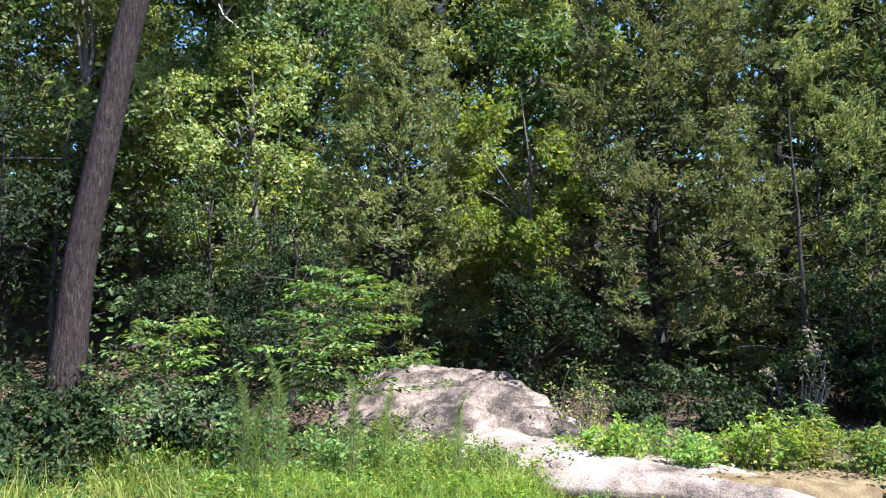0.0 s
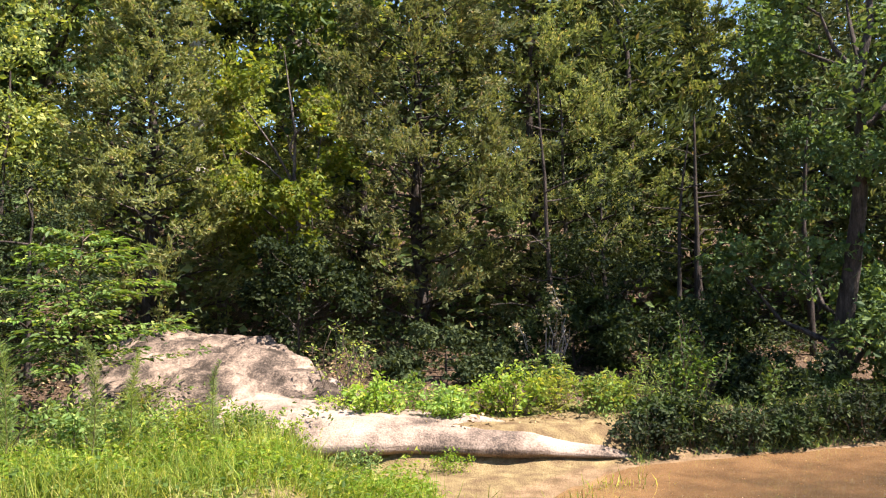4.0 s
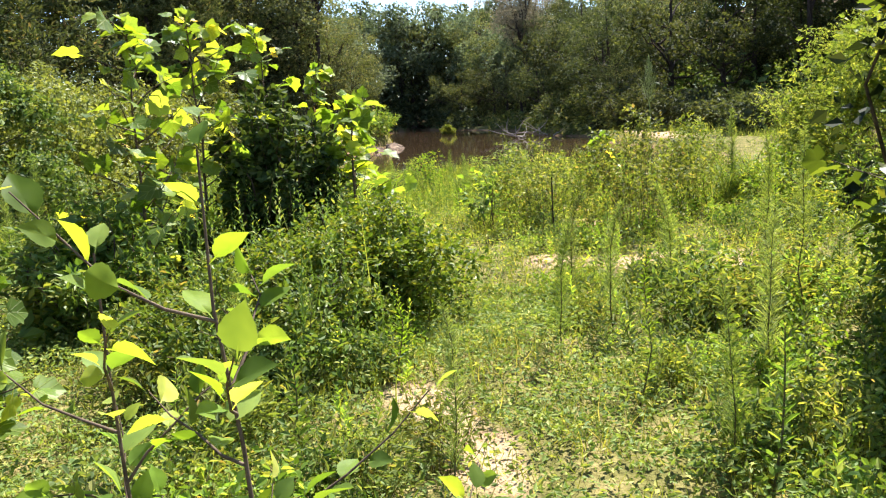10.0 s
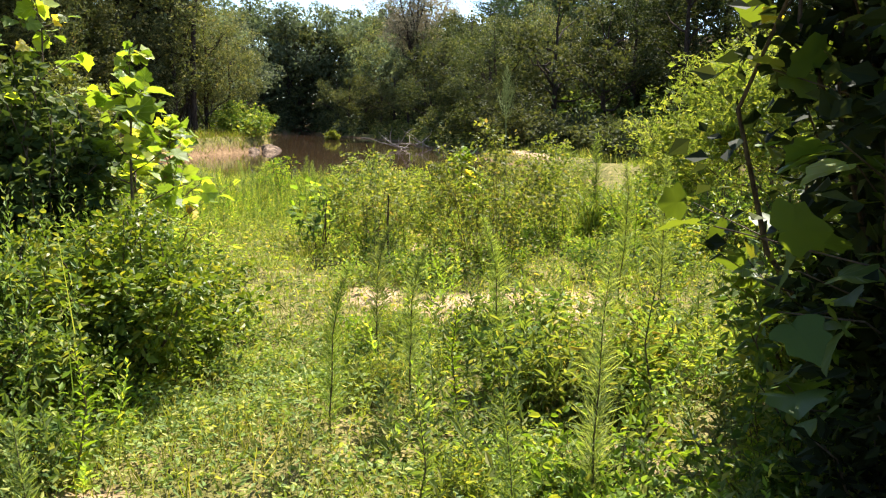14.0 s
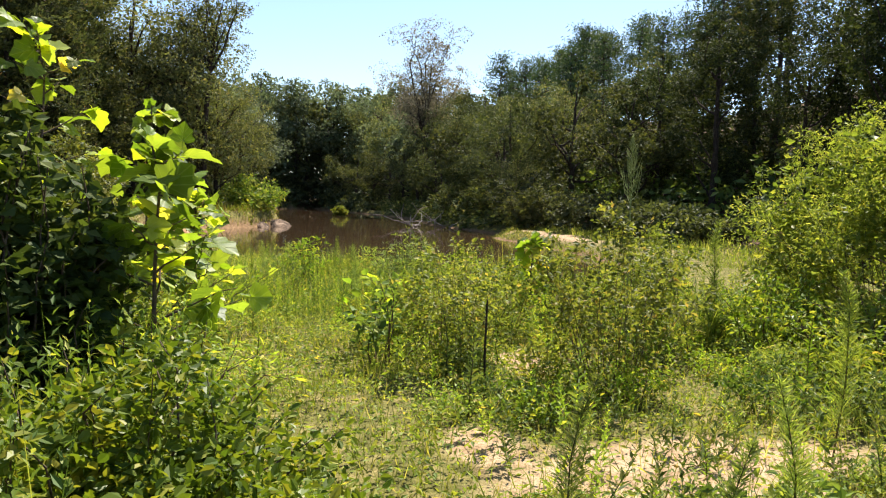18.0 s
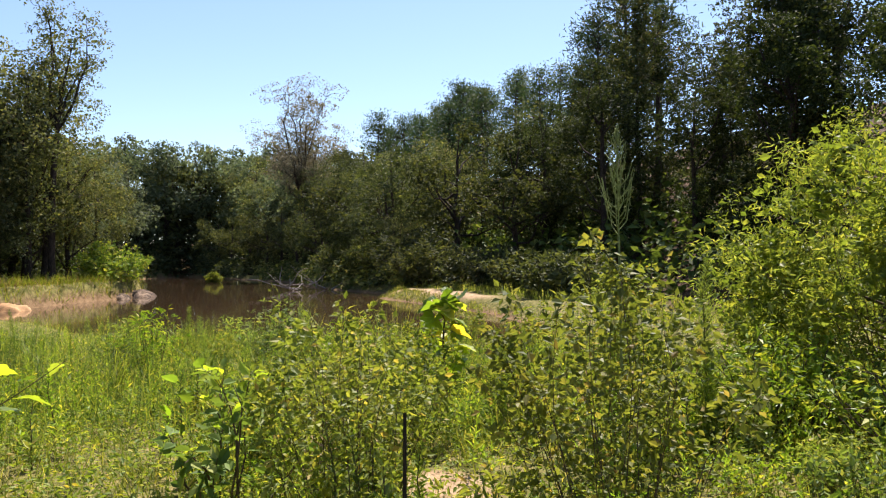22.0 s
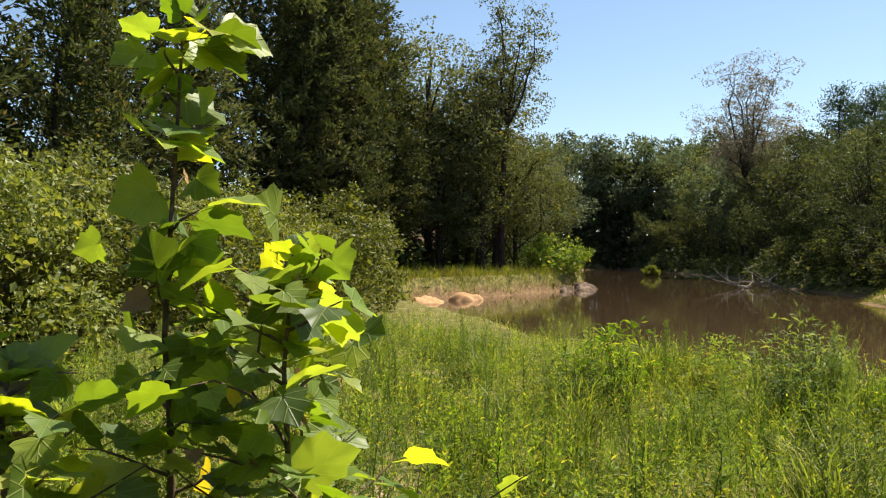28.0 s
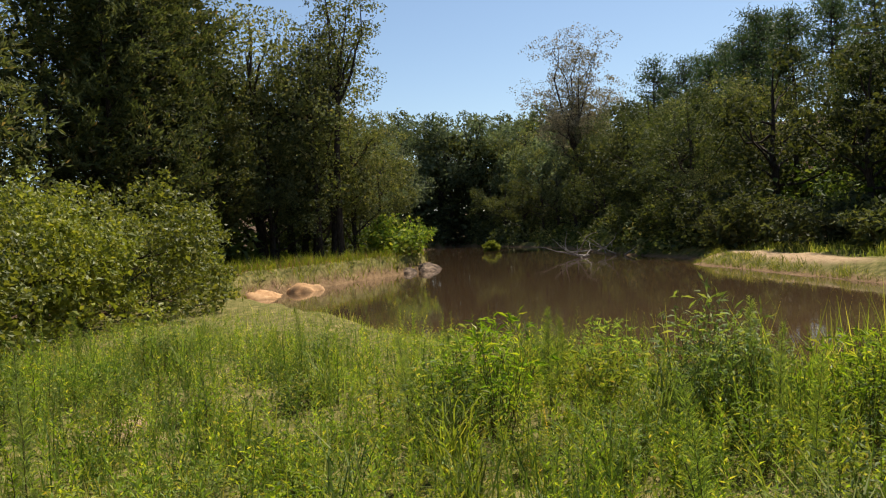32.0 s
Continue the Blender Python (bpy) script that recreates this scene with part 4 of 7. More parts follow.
def sycamore(name, label, x, y, seed, height, spread, branches, per, leaf, lean=(0, 0), low=0.15, stem_r=0.018, fall=0, most=300):
    """A young sycamore: one straight stem, side branches, large lobed leaves on short stalks, the top ones upright."""
    rng = np.random.default_rng(seed)
    t = thing(name, x, y, float(ground_height(x, y)) - 0.04, label, "sapling")
    line = bent((0, 0, 0), (lean[0], lean[1], height), rng, 0.03, 8)
    part("stem", mesh_from("stem", *tube(line, stem_r * np.linspace(1, 0.25, 8), 7), M_TWIG, True), t)
    at, along, size, boughs, own = [], [], [], [], []
    for k in range(branches):
        s = low + (0.97 - low) * (k + rng.uniform(0, 0.6)) / branches
        a = np.array([np.interp(s, np.linspace(0, 1, 8), line[:, i]) for i in range(3)])
        w = k * 2.3 + rng.normal(0, 0.4)
        reach = spread / 2 * (1.08 - s) ** 0.6 * rng.uniform(0.6, 1.1)
        tip = a + np.array([math.cos(w) * reach, math.sin(w) * reach, reach * rng.uniform(0.3, 0.75)])
        br = bent(a, tip, rng, 0.06, 5)
        twig = [tube(br, min(stem_r * 0.4, 0.008) * np.linspace(1, 0.3, 5), 5)]
        for u in np.linspace(0.25, 1.0, per):
            p = np.array([np.interp(u, np.linspace(0, 1, 5), br[:, i]) for i in range(3)])
            o = unit(rng.normal(0, 1, 3) * [1, 1, 0.4] + [0, 0, 0.1])
            q = p + o * leaf * 0.3
            at.append(q)
            along.append(o + [0, 0, -0.3])
            size.append(leaf * rng.uniform(0.5, 1.15))
        boughs.append(part("branch", mesh_from("branch", *joined(twig), M_TWIG, True), t))
        own += [boughs[-1]] * per
    for k in range(7):
        w = k * 2.4
        at.append(line[-1] + [0, 0, -0.03 * k])
        along.append(np.array([math.cos(w), math.sin(w), 1.0 - 0.22 * k]))
        size.append(leaf * (0.5 + 0.09 * k))
        own.append(t)
    n = len(at)
    order = rng.permutation(n)
    normals = rng.normal(0, 0.45, (n, 3)) + [0.1, -0.2, 0.75]
    for k, i in enumerate(order[:most]):
        dry = k < fall
        placed("leaf", DRY_MESH if dry else LEAF_MESH, own[i], at[i], along[i] - np.array([0, 0, 0.6 * dry]), normals[i], size[i] * (0.55 if dry else 1))
    # leaves past the limit take the darker copy that carries the crown's shade
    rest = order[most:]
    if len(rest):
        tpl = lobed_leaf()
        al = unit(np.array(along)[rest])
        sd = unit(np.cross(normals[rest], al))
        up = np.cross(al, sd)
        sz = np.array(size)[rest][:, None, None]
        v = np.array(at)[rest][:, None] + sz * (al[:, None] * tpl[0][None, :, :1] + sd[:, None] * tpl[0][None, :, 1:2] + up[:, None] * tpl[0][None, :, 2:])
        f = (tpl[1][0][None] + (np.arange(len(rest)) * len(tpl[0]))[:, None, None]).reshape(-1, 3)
        tagged(part("inner_foliage", mesh_from("inner_foliage", v.reshape(-1, 3), [f], M_SYCSHADE, True), t), kind="stuff")
    return t


def ovate_leaf():
    """A pointed oval leaf, one long, with a toothed edge, folded along its middle."""
    half = [(-0.22, 0.008), (0.0, 0.02), (0.06, 0.16), (0.16, 0.27), (0.2, 0.26), (0.32, 0.35), (0.36, 0.33), (0.5, 0.34), (0.54, 0.31), (0.68, 0.26), (0.72, 0.22), (0.86, 0.11), (1.0, 0.0)]
    out = half + [(x, -y) for x, y in half[-2::-1]]
    v = [(0.35, 0, 0)] + [(x, y, 0.28 * abs(y) - 0.22 * (x - 0.35) ** 2) for x, y in out]
    n = len(out)
    return np.array(v), [np.array([(0, 1 + (k + 1) % n, 1 + k) for k in range(n)])]


def young_tree(name, label, x, y, seed, height, spread, branches, per, leaf, lean=(0, 0)):
    """A thin upright sapling: one stem, rising side twigs, pointed leaves set singly along them."""
    rng = np.random.default_rng(seed)
    t = thing(name, x, y, float(ground_height(x, y)) - 0.04, label, "sapling")
    line = bent((0, 0, 0), (lean[0], lean[1], height), rng, 0.015, 8)
    part("stem", mesh_from("stem", *tube(line, 0.0075 * np.linspace(1, 0.25, 8), 6), M_TWIG, True), t)
    for k in range(branches):
        s = 0.15 + 0.72 * (k + rng.uniform(0, 0.5)) / branches
        a = np.array([np.interp(s, np.linspace(0, 1, 8), line[:, i]) for i in range(3)])
        w = k * 2.4 + rng.normal(0, 0.35)
        reach = spread / 2 * (1.15 - s) ** 0.5 * rng.uniform(0.6, 1.15)
        br = bent(a, a + np.array([math.cos(w) * reach, math.sin(w) * reach, reach * rng.uniform(0.5, 0.95)]), rng, 0.05, 5)
        twig = part("branch", mesh_from("branch", *tube(br, 0.0032 * np.linspace(1, 0.35, 5), 5), M_TWIG, True), t)
        for j, u in enumerate(np.linspace(0.3, 1.0, per)):
            p = np.array([np.interp(u, np.linspace(0, 1, 5), br[:, i]) for i in range(3)])
            o = unit((br[-1] - br[0]) / np.linalg.norm(br[-1] - br[0]) + np.array([-math.sin(w), math.cos(w), 0]) * (1 if j % 2 else -1) * (1.1 if u < 0.95 else 0.1) + rng.normal(0, 0.2, 3))
            placed("leaf", OVATE_MESH, twig, p + o * leaf * 0.2, o + [0, 0, rng.normal(0.05, 0.4)], rng.normal(0, 0.6, 3) + [0.25, -0.2, 0.7], leaf * rng.uniform(0.6, 1.15))
    for k in range(6):
        w = k * 2.4
        p = line[-1] - (line[-1] - line[-2]) * 0.35 * k
        o = np.array([math.cos(w), math.sin(w), 0.9 - 0.1 * k])
        placed("leaf", OVATE_MESH, t, p + o * leaf * 0.15, o, rng.normal(0, 0.3, 3) + [0, 0, 1], leaf * (0.8 + 0.06 * k))
    return t


def again(ob, x, y, turn=0.0, size=1.0, sink=0.1, label=""):
    c = copy_thing(ob, pose(x, y, float(ground_height(x, y)) - sink, 0, 0, turn) @ Matrix.Scale(size, 4))
    return tagged(c, label)


# ---- north bank: rock, woods ----
rng = np.random.default_rng(5)
rock = thing("rock_outcrop", 0, 0, 0, "long pale granite ledge sloping into the muddy water", "rock")
part("ledge", mesh_from("ledge", *ledge([(5.6, 8.62, 0.1, 0.05), (5.2, 8.75, 0.32, 0.2), (4.5, 9.0, 0.5, 0.36), (3.7, 9.28, 0.62, 0.47), (2.9, 9.5, 0.72, 0.54), (2.0, 9.8, 0.8, 0.6), (1.2, 10.3, 0.95, 0.72)], UNDERCUT, 0.3), M_ROCK, True), rock)
part("upper_slab", mesh_from("upper_slab", *ledge([(2.7, 9.9, 0.3, 0.55), (2.1, 10.4, 0.85, 0.8), (1.4, 11.0, 1.3, 1.02), (0.7, 11.8, 1.7, 1.22), (0.0, 12.7, 1.9, 1.38), (-0.8, 13.6, 1.3, 1.4)], SLOPING, 1.1), M_SLAB, True), rock)
for k, (x, y, z, L, turn) in enumerate(((2.35, 10.9, 0.85, 0.5, 20), (1.7, 11.6, 1.0, 0.4, 120))):
    q = thing("loose_stone", x, y, z, "loose weathered stone lying on the ledge", "stone", "loose stones", turn)
    part("stone", mesh_from("stone", *rock_dome(np.random.default_rng(60 + k), L, L * 0.7, L * 0.5, 16, 12), M_ROCK, True), q)

lean_tree = thing("oak_tree", -5.9, 13.7, 0.5, "tall leaning oak with rough grey bark and a high crown", "tree")
line = np.array([(0, 0, 0), (0.07, 0, 1.4), (0.15, 0, 2.8), (0.44, 0, 4.35), (0.78, 0, 6.7), (1.12, 0, 8.2), (1.5, 0, 9.15), (2.0, 0, 9.95), (2.6, 0, 10.8), (3.25, 0, 11.85), (3.9, 0.05, 13.1), (4.7, 0.2, 15.8)])
for _ in range(3):
    fine_line = np.empty((len(line) * 2 - 1, 3))
    fine_line[::2], fine_line[1::2] = line, (line[1:] + line[:-1]) / 2
    fine_line[1:-1] = (fine_line[:-2] + 2 * fine_line[1:-1] + fine_line[2:]) / 4
    line = fine_line
part("trunk", mesh_from("trunk", *tube(line, np.interp(np.linspace(0, 1, len(line)), np.linspace(0, 1, 12), [0.36, 0.29, 0.27, 0.25, 0.235, 0.225, 0.215, 0.205, 0.19, 0.165, 0.13, 0.05]), 12), M_OAKBARK, True), lean_tree)
pieces, clumps = [], []
for k in range(34):
    s = rng.uniform(0.6, 1.0)
    a = np.array([np.interp(s, np.linspace(0, 1, len(line)), line[:, i]) for i in range(3)])
    w = rng.uniform(0, 6.28)
    tip = a + np.array([math.cos(w) * 2.4 - 1.5, math.sin(w) * 1.6 + 1.9, rng.uniform(-0.6, 3.0)]) * rng.uniform(0.6, 1.4)
    part("limb", mesh_from("limb", *tube(bent(a, tip, rng, 0.1, 6), np.linspace(0.05, 0.006, 6), 5), M_OAKBARK, True), lean_tree)
    clumps += list(a + (tip - a) * u + rng.normal(0, 0.35, 3) for u in (0.5, 0.7, 0.9, 1.05))
part("crown", mesh_from("crown", *lobe_leaves(rng, np.array(clumps), rng.uniform(0.4, 0.9, len(clumps)), 190, 0.115, False), M_OAK), lean_tree)

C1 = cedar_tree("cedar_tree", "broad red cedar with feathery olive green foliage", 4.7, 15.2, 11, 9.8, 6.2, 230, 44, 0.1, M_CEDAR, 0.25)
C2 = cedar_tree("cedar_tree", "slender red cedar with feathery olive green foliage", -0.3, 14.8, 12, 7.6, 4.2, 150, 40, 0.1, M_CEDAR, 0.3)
C3 = cedar_tree("cedar_tree", "tall cedar of the wood, shade put into its dark colour", 9.0, 15.6, 13, 9.5, 4.2, 110, 9, 0.22, M_CEDARSHADE, 1.2)
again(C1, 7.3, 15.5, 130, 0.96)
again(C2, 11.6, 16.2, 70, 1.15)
B1 = broad_tree("oak_tree", "leafy oak, sunlight put into the colour of its dense crown", -3.6, 16.5, 21, 8.0, 5.0, 0.8, 150, 75, 0.095, M_SUNOAK, M_BARK, 0.12, split=True)
B2 = broad_tree("hickory_tree", "tall hickory with a high open green crown", -4.4, 24.5, 22, 18.5, 7.8, 3.0, 200, 62, 0.135, M_OAK, M_DARKBARK, 0.2, split=True)
# the wood's shade is put into this maple's leaf colour
B3 = broad_tree("maple_tree", "maple, wood shade put into its glossy dark green leaves", -8.0, 15.0, 23, 6.8, 5.2, 0.4, 130, 66, 0.09, M_SHADE, M_DARKBARK, 0.1, split=True)
B4 = broad_tree("sweetgum_tree", "young sweetgum with bright yellow green leaves", 2.0, 14.4, 24, 6.6, 2.8, 0.6, 100, 75, 0.09, M_SHRUB, M_BARK, 0.07, split=True)
forked_tree("oak_tree", "tall oak with dark bare limbs and sparse leaves against the sky", 11.2, 26, 25, 21.0, 8.5, 0.56, 8, 150, 0.12, M_OAK, M_DARKBARK, 0.28, 0.7, rise=0.6)
broad_tree("water_oak_tree", "leafy water oak leaning its low boughs over the stream", 10.1, 10.4, 26, 8.5, 5.4, 0.3, 170, 95, 0.09, M_OAKDARK, M_DARKBARK, 0.14, lean=(0.5, -0.5), split=True)
# the darker leaf puts the wood's shade into this oak's colour
B7 = broad_tree("shade_oak_tree", "oak of the wood, shade put into its dark green leaves", -9.5, 21.5, 27, 10.5, 6.0, 1.2, 150, 40, 0.15, M_OAKDARK, M_DARKBARK, 0.15, split=True)
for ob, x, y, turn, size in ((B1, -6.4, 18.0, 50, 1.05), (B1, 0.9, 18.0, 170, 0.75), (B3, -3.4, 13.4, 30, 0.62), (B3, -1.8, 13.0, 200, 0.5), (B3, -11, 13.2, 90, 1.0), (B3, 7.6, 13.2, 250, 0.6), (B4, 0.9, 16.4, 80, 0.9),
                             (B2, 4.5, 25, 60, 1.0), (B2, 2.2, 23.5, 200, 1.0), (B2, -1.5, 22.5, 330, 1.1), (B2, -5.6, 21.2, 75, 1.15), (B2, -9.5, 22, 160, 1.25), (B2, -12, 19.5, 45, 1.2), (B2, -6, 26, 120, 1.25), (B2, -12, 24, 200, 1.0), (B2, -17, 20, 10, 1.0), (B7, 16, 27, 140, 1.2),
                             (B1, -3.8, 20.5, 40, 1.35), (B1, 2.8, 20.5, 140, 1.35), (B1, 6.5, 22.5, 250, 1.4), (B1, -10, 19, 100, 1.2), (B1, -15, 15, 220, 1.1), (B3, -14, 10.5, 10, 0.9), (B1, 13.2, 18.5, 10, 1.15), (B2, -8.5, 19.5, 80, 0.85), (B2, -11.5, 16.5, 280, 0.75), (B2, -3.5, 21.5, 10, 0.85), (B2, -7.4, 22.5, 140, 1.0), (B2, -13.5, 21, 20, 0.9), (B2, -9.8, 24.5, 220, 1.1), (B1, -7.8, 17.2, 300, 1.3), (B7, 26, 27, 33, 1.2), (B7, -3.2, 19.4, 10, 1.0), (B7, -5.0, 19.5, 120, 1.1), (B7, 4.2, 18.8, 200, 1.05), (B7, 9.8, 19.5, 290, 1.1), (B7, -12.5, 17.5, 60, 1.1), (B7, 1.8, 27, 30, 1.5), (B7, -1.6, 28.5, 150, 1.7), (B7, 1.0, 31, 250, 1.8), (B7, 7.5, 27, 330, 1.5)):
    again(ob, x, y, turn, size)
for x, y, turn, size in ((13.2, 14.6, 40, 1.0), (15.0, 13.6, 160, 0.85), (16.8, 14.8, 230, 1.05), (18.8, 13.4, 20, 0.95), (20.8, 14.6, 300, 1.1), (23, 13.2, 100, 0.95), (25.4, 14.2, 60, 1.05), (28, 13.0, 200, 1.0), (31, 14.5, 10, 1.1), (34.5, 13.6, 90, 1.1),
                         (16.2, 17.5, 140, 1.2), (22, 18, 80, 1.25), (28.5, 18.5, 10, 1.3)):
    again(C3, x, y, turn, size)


def bare_trunk(x, y, h, r, lean, seed, mat=M_DARKBARK):
    g = np.random.default_rng(seed)
    t = thing("tree_trunk", x, y, float(ground_height(x, y)) - 0.1, "slim dark trunk with bare broken side branches", "tree")
    ln = bent((0, 0, 0), (lean, 0, h), g, 0.02, 7)
    part("trunk", mesh_from("trunk", *tube(ln, r * np.linspace(1.2, 0.3, 7), 8), mat, True), t)
    for k in range(9):
        z = h * g.uniform(0.15, 0.95)
        w = g.uniform(0, 6.28)
        a = np.array([lean * z / h, 0, z])
        bit = tube(bent(a, a + np.array([math.cos(w), math.sin(w), 0.2]) * g.uniform(0.4, 1.3), g, 0.1, 4), np.linspace(0.016, 0.004, 4), 4)
        part("dead_branch", mesh_from("dead_branch", *bit, mat, True), t)
    return t


for k, (x, y, h, r, lean) in enumerate(((9.5, 13.2, 4.6, 0.06, 0.1), (9.95, 13.6, 4.2, 0.045, -0.1), (8.5, 12.2, 4, 0.045, 0.3), (11.6, 12.6, 5, 0.06, 0.2), (6.4, 12.7, 5, 0.05, -0.2), (-6.6, 14.6, 5, 0.06, 0.1), (-2.8, 15.0, 5, 0.05, 0.2), (7.2, 14.0, 5, 0.05, 0.0))):
    bare_trunk(x, y, h, r, lean, 70 + k)

# the pale forked dead tree behind
pale = thing("dead_tree", 0.15, 25, 4.4, "pale barkless dead tree with a forked trunk", "tree")
bits = [tube(bent((0, 0, 0), (0.1, 0, 8.0), rng, 0.02, 6), np.linspace(0.3, 0.22, 6), 9)]
for tip, r in (((-0.5, 0, 10.0), 0.12), ((0.9, 0, 14.5), 0.14), ((2.0, 0.3, 13.0), 0.1), ((-0.3, 0, 12.5), 0.06)):
    bits.append(tube(bent((0.1, 0, 7.9), tip, rng, 0.08, 6), np.linspace(r, 0.03, 6), 7))
part("trunk", mesh_from("trunk", *joined(bits), M_PALEBARK, True), pale)
grey = thing("dead_tree", -4.0, 19.6, float(ground_height(-4.0, 19.6)) - 0.1, "grey half-dead tree with crooked pale limbs", "tree")
part("trunk", mesh_from("trunk", *tube(bent((0, 0, 0), (0.1, 0, 8.6), rng, 0.02, 7), np.linspace(0.17, 0.1, 7), 8), M_PALEBARK, True), grey)
for a, b, r in (((0.1, 0, 8.4), (-0.3, 0, 11.2), 0.09), ((0.1, 0, 7.6), (1.3, -0.3, 8.6), 0.07), ((1.3, -0.3, 8.6), (1.5, -0.3, 10.2), 0.05), ((1.5, -0.3, 10.2), (2.5, -0.2, 11.0), 0.035), ((0.05, 0, 6.6), (-1.2, -0.4, 8.0), 0.05), ((1.3, -0.3, 8.6), (2.6, -0.6, 8.2), 0.03)):
    part("limb", mesh_from("limb", *tube(bent(a, b, rng, 0.08, 6), np.linspace(r, r * 0.5, 6), 7), M_PALEBARK, True), grey)

# ---- pond side: far woods ----
F1 = broad_tree("far_tree", "leafy tree on the far bank, its crown catching the sun", 50, 9.5, 31, 14, 8.0, 0.8, 200, 56, 0.15, M_FAR, M_DARKBARK, 0.2)
F2 = broad_tree("far_tree", "dense dark green tree on the pond bank", 62, 11, 32, 11, 8.5, 0.3, 190, 76, 0.12, M_FARDARK, M_DARKBARK, 0.2)
F3 = cedar_tree("far_cedar", "tall dark cedar beside the pond", 45, 14, 33, 15.5, 7.0, 130, 15, 0.24, M_CEDARSHADE, 0.3)
F4 = pine_tree("pine_tree", "tall pine with rounded dark tufts on the hill", 85, -27, 34, 15.5, 7.0, 70, 60, 0.4, M_PINE)
F5 = forked_tree("far_tree", "tall thin tree with sparse pale leaves against the sky", 51.5, 6.0, 35, 15.2, 4.6, 0.55, 7, 60, 0.15, M_FAR, M_DARKBARK, 0.15, 0.75, lean=(0, -0.3))
forked_tree("wispy_tree", "half-bare tree with fine grey pink foliage above the woods", 88, -11.4, 36, 18.6, 9.6, 0.45, 17, 130, 0.17, M_WISP, M_DARKBARK, 0.22, 1.3, rise=0.3)
F8 = broad_tree("far_tree", "rounded olive tinted tree on the far bank", 57, 10.5, 38, 9.5, 6.5, 0.2, 170, 56, 0.125, M_FARGOLD, M_DARKBARK, 0.15)
F7 = broad_tree("bank_bush", "big leafy bush on the pond bank", 30, 7.6, 37, 3.3, 5.2, 0, 260, 42, 0.1, M_BANKBUSH, M_DARKBARK, 0.05, category="bush", limbs=20)
for ob, x, y, turn, size in ((F3, 46, 11.5, 45, 0.95), (F3, 42.5, 11.5, 145, 0.9), (F8, 44.5, 10.2, 145, 0.8), (F2, 50, 11.5, 245, 1.1), (F1, 54, 5.6, 30, 0.66), (F5, 52.4, 6.6, 90, 0.85), (F5, 50.2, 6.8, 200, 0.75), (F8, 57, 4.6, 10, 0.8), (F1, 51.5, 7.2, 130, 0.85), (F8, 53, 8.2, 230, 1.05), (F2, 49, 8.6, 60, 0.75), (F3, 40, 14.5, 30, 1.0), (F3, 44.5, 13.0, 80, 1.05), (F3, 48.3, 12.4, 10, 1.0), (F3, 41.2, 12.8, 310, 1.0), (F3, 48.5, 15.5, 200, 1.05), (F3, 35.5, 17, 90, 1.1), (F3, 52, 13, 140, 0.9), (F1, 54, 9, 80, 0.95), (F1, 57, 8.2, 190, 0.72), (F1, 46, 20, 10, 1.2), (F1, 56, 16, 60, 1.2), (F2, 59, 7.5, 100, 0.6),
                             (F2, 68, 12, 20, 1.1)):
    again(ob, x, y, turn, size)
# this tree's leaves carry the distance haze in their colour
F9 = broad_tree("far_tree", "distant leafy tree at the head of the pond", 130, 0, 39, 13, 8.5, 0.3, 140, 30, 0.24, M_FARHAZE, M_DARKBARK, 0.2)
F10 = broad_tree("far_tree", "distant olive tinted tree on the wooded bank", 66, -14.5, 40, 10, 7.5, 0.2, 140, 32, 0.2, M_FARGOLD, M_DARKBARK, 0.2)
# the skyline over the pond: degrees of bearing and of height, seen from the meadow
SKYLINE = ((-62, 20), (-46, 22), (-41, 19), (-38.5, 17), (-36, 21), (-33.5, 22), (-31.5, 19), (-29.5, 15.4), (-28, 15), (-24, 14.4), (-21, 13.8), (-18.5, 13), (-16, 11.4), (-13, 10.7), (-11, 10), (-6, 9.6), (3, 9.8), (12, 9.8))


def wooded(ob, tall, x, y, turn, share=1.0):
    """One more tree, as tall as the skyline in its direction allows."""
    dx, dy = x - 10.5, y + 0.6
    limit = np.interp(math.degrees(math.atan2(dy, dx)), [p[0] for p in SKYLINE], [p[1] for p in SKYLINE])
    top = 1.75 + math.hypot(dx, dy) * math.tan(radians(float(limit)))
    return again(ob, x, y, turn, share * (top - float(ground_height(x, y))) / tall)


# backlit darkness of these trees is put into the leaf colour
F11 = broad_tree("far_tree", "tall tree, its unlit side put into very dark leaves", 30, -21, 53, 14, 7.0, 0.4, 200, 70, 0.13, M_SHADE, M_DARKBARK, 0.22)
g = np.random.default_rng(77)
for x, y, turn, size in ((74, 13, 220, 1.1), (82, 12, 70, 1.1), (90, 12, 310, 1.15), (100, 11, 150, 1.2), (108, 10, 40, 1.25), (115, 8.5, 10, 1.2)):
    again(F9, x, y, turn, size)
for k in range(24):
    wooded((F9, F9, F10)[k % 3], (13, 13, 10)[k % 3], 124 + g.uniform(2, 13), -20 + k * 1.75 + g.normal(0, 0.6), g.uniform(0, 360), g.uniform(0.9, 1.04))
# olive trees leaning over the right bank, tall woods and pines on the hill behind
for x, y, turn, size in ((73, -10.6, 10, 0.62), (78, -10.8, 80, 0.72), (83, -10.2, 200, 0.75), (89, -9.2, 300, 0.8), (95, -8.0, 40, 0.82), (101, -6.8, 130, 0.8), (108, -5.4, 250, 0.8), (115, -3.6, 20, 0.85)):
    again(F10, x, y, turn, size)
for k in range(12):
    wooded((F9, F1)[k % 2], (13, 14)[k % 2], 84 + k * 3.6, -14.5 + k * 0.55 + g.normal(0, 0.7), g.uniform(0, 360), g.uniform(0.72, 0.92))
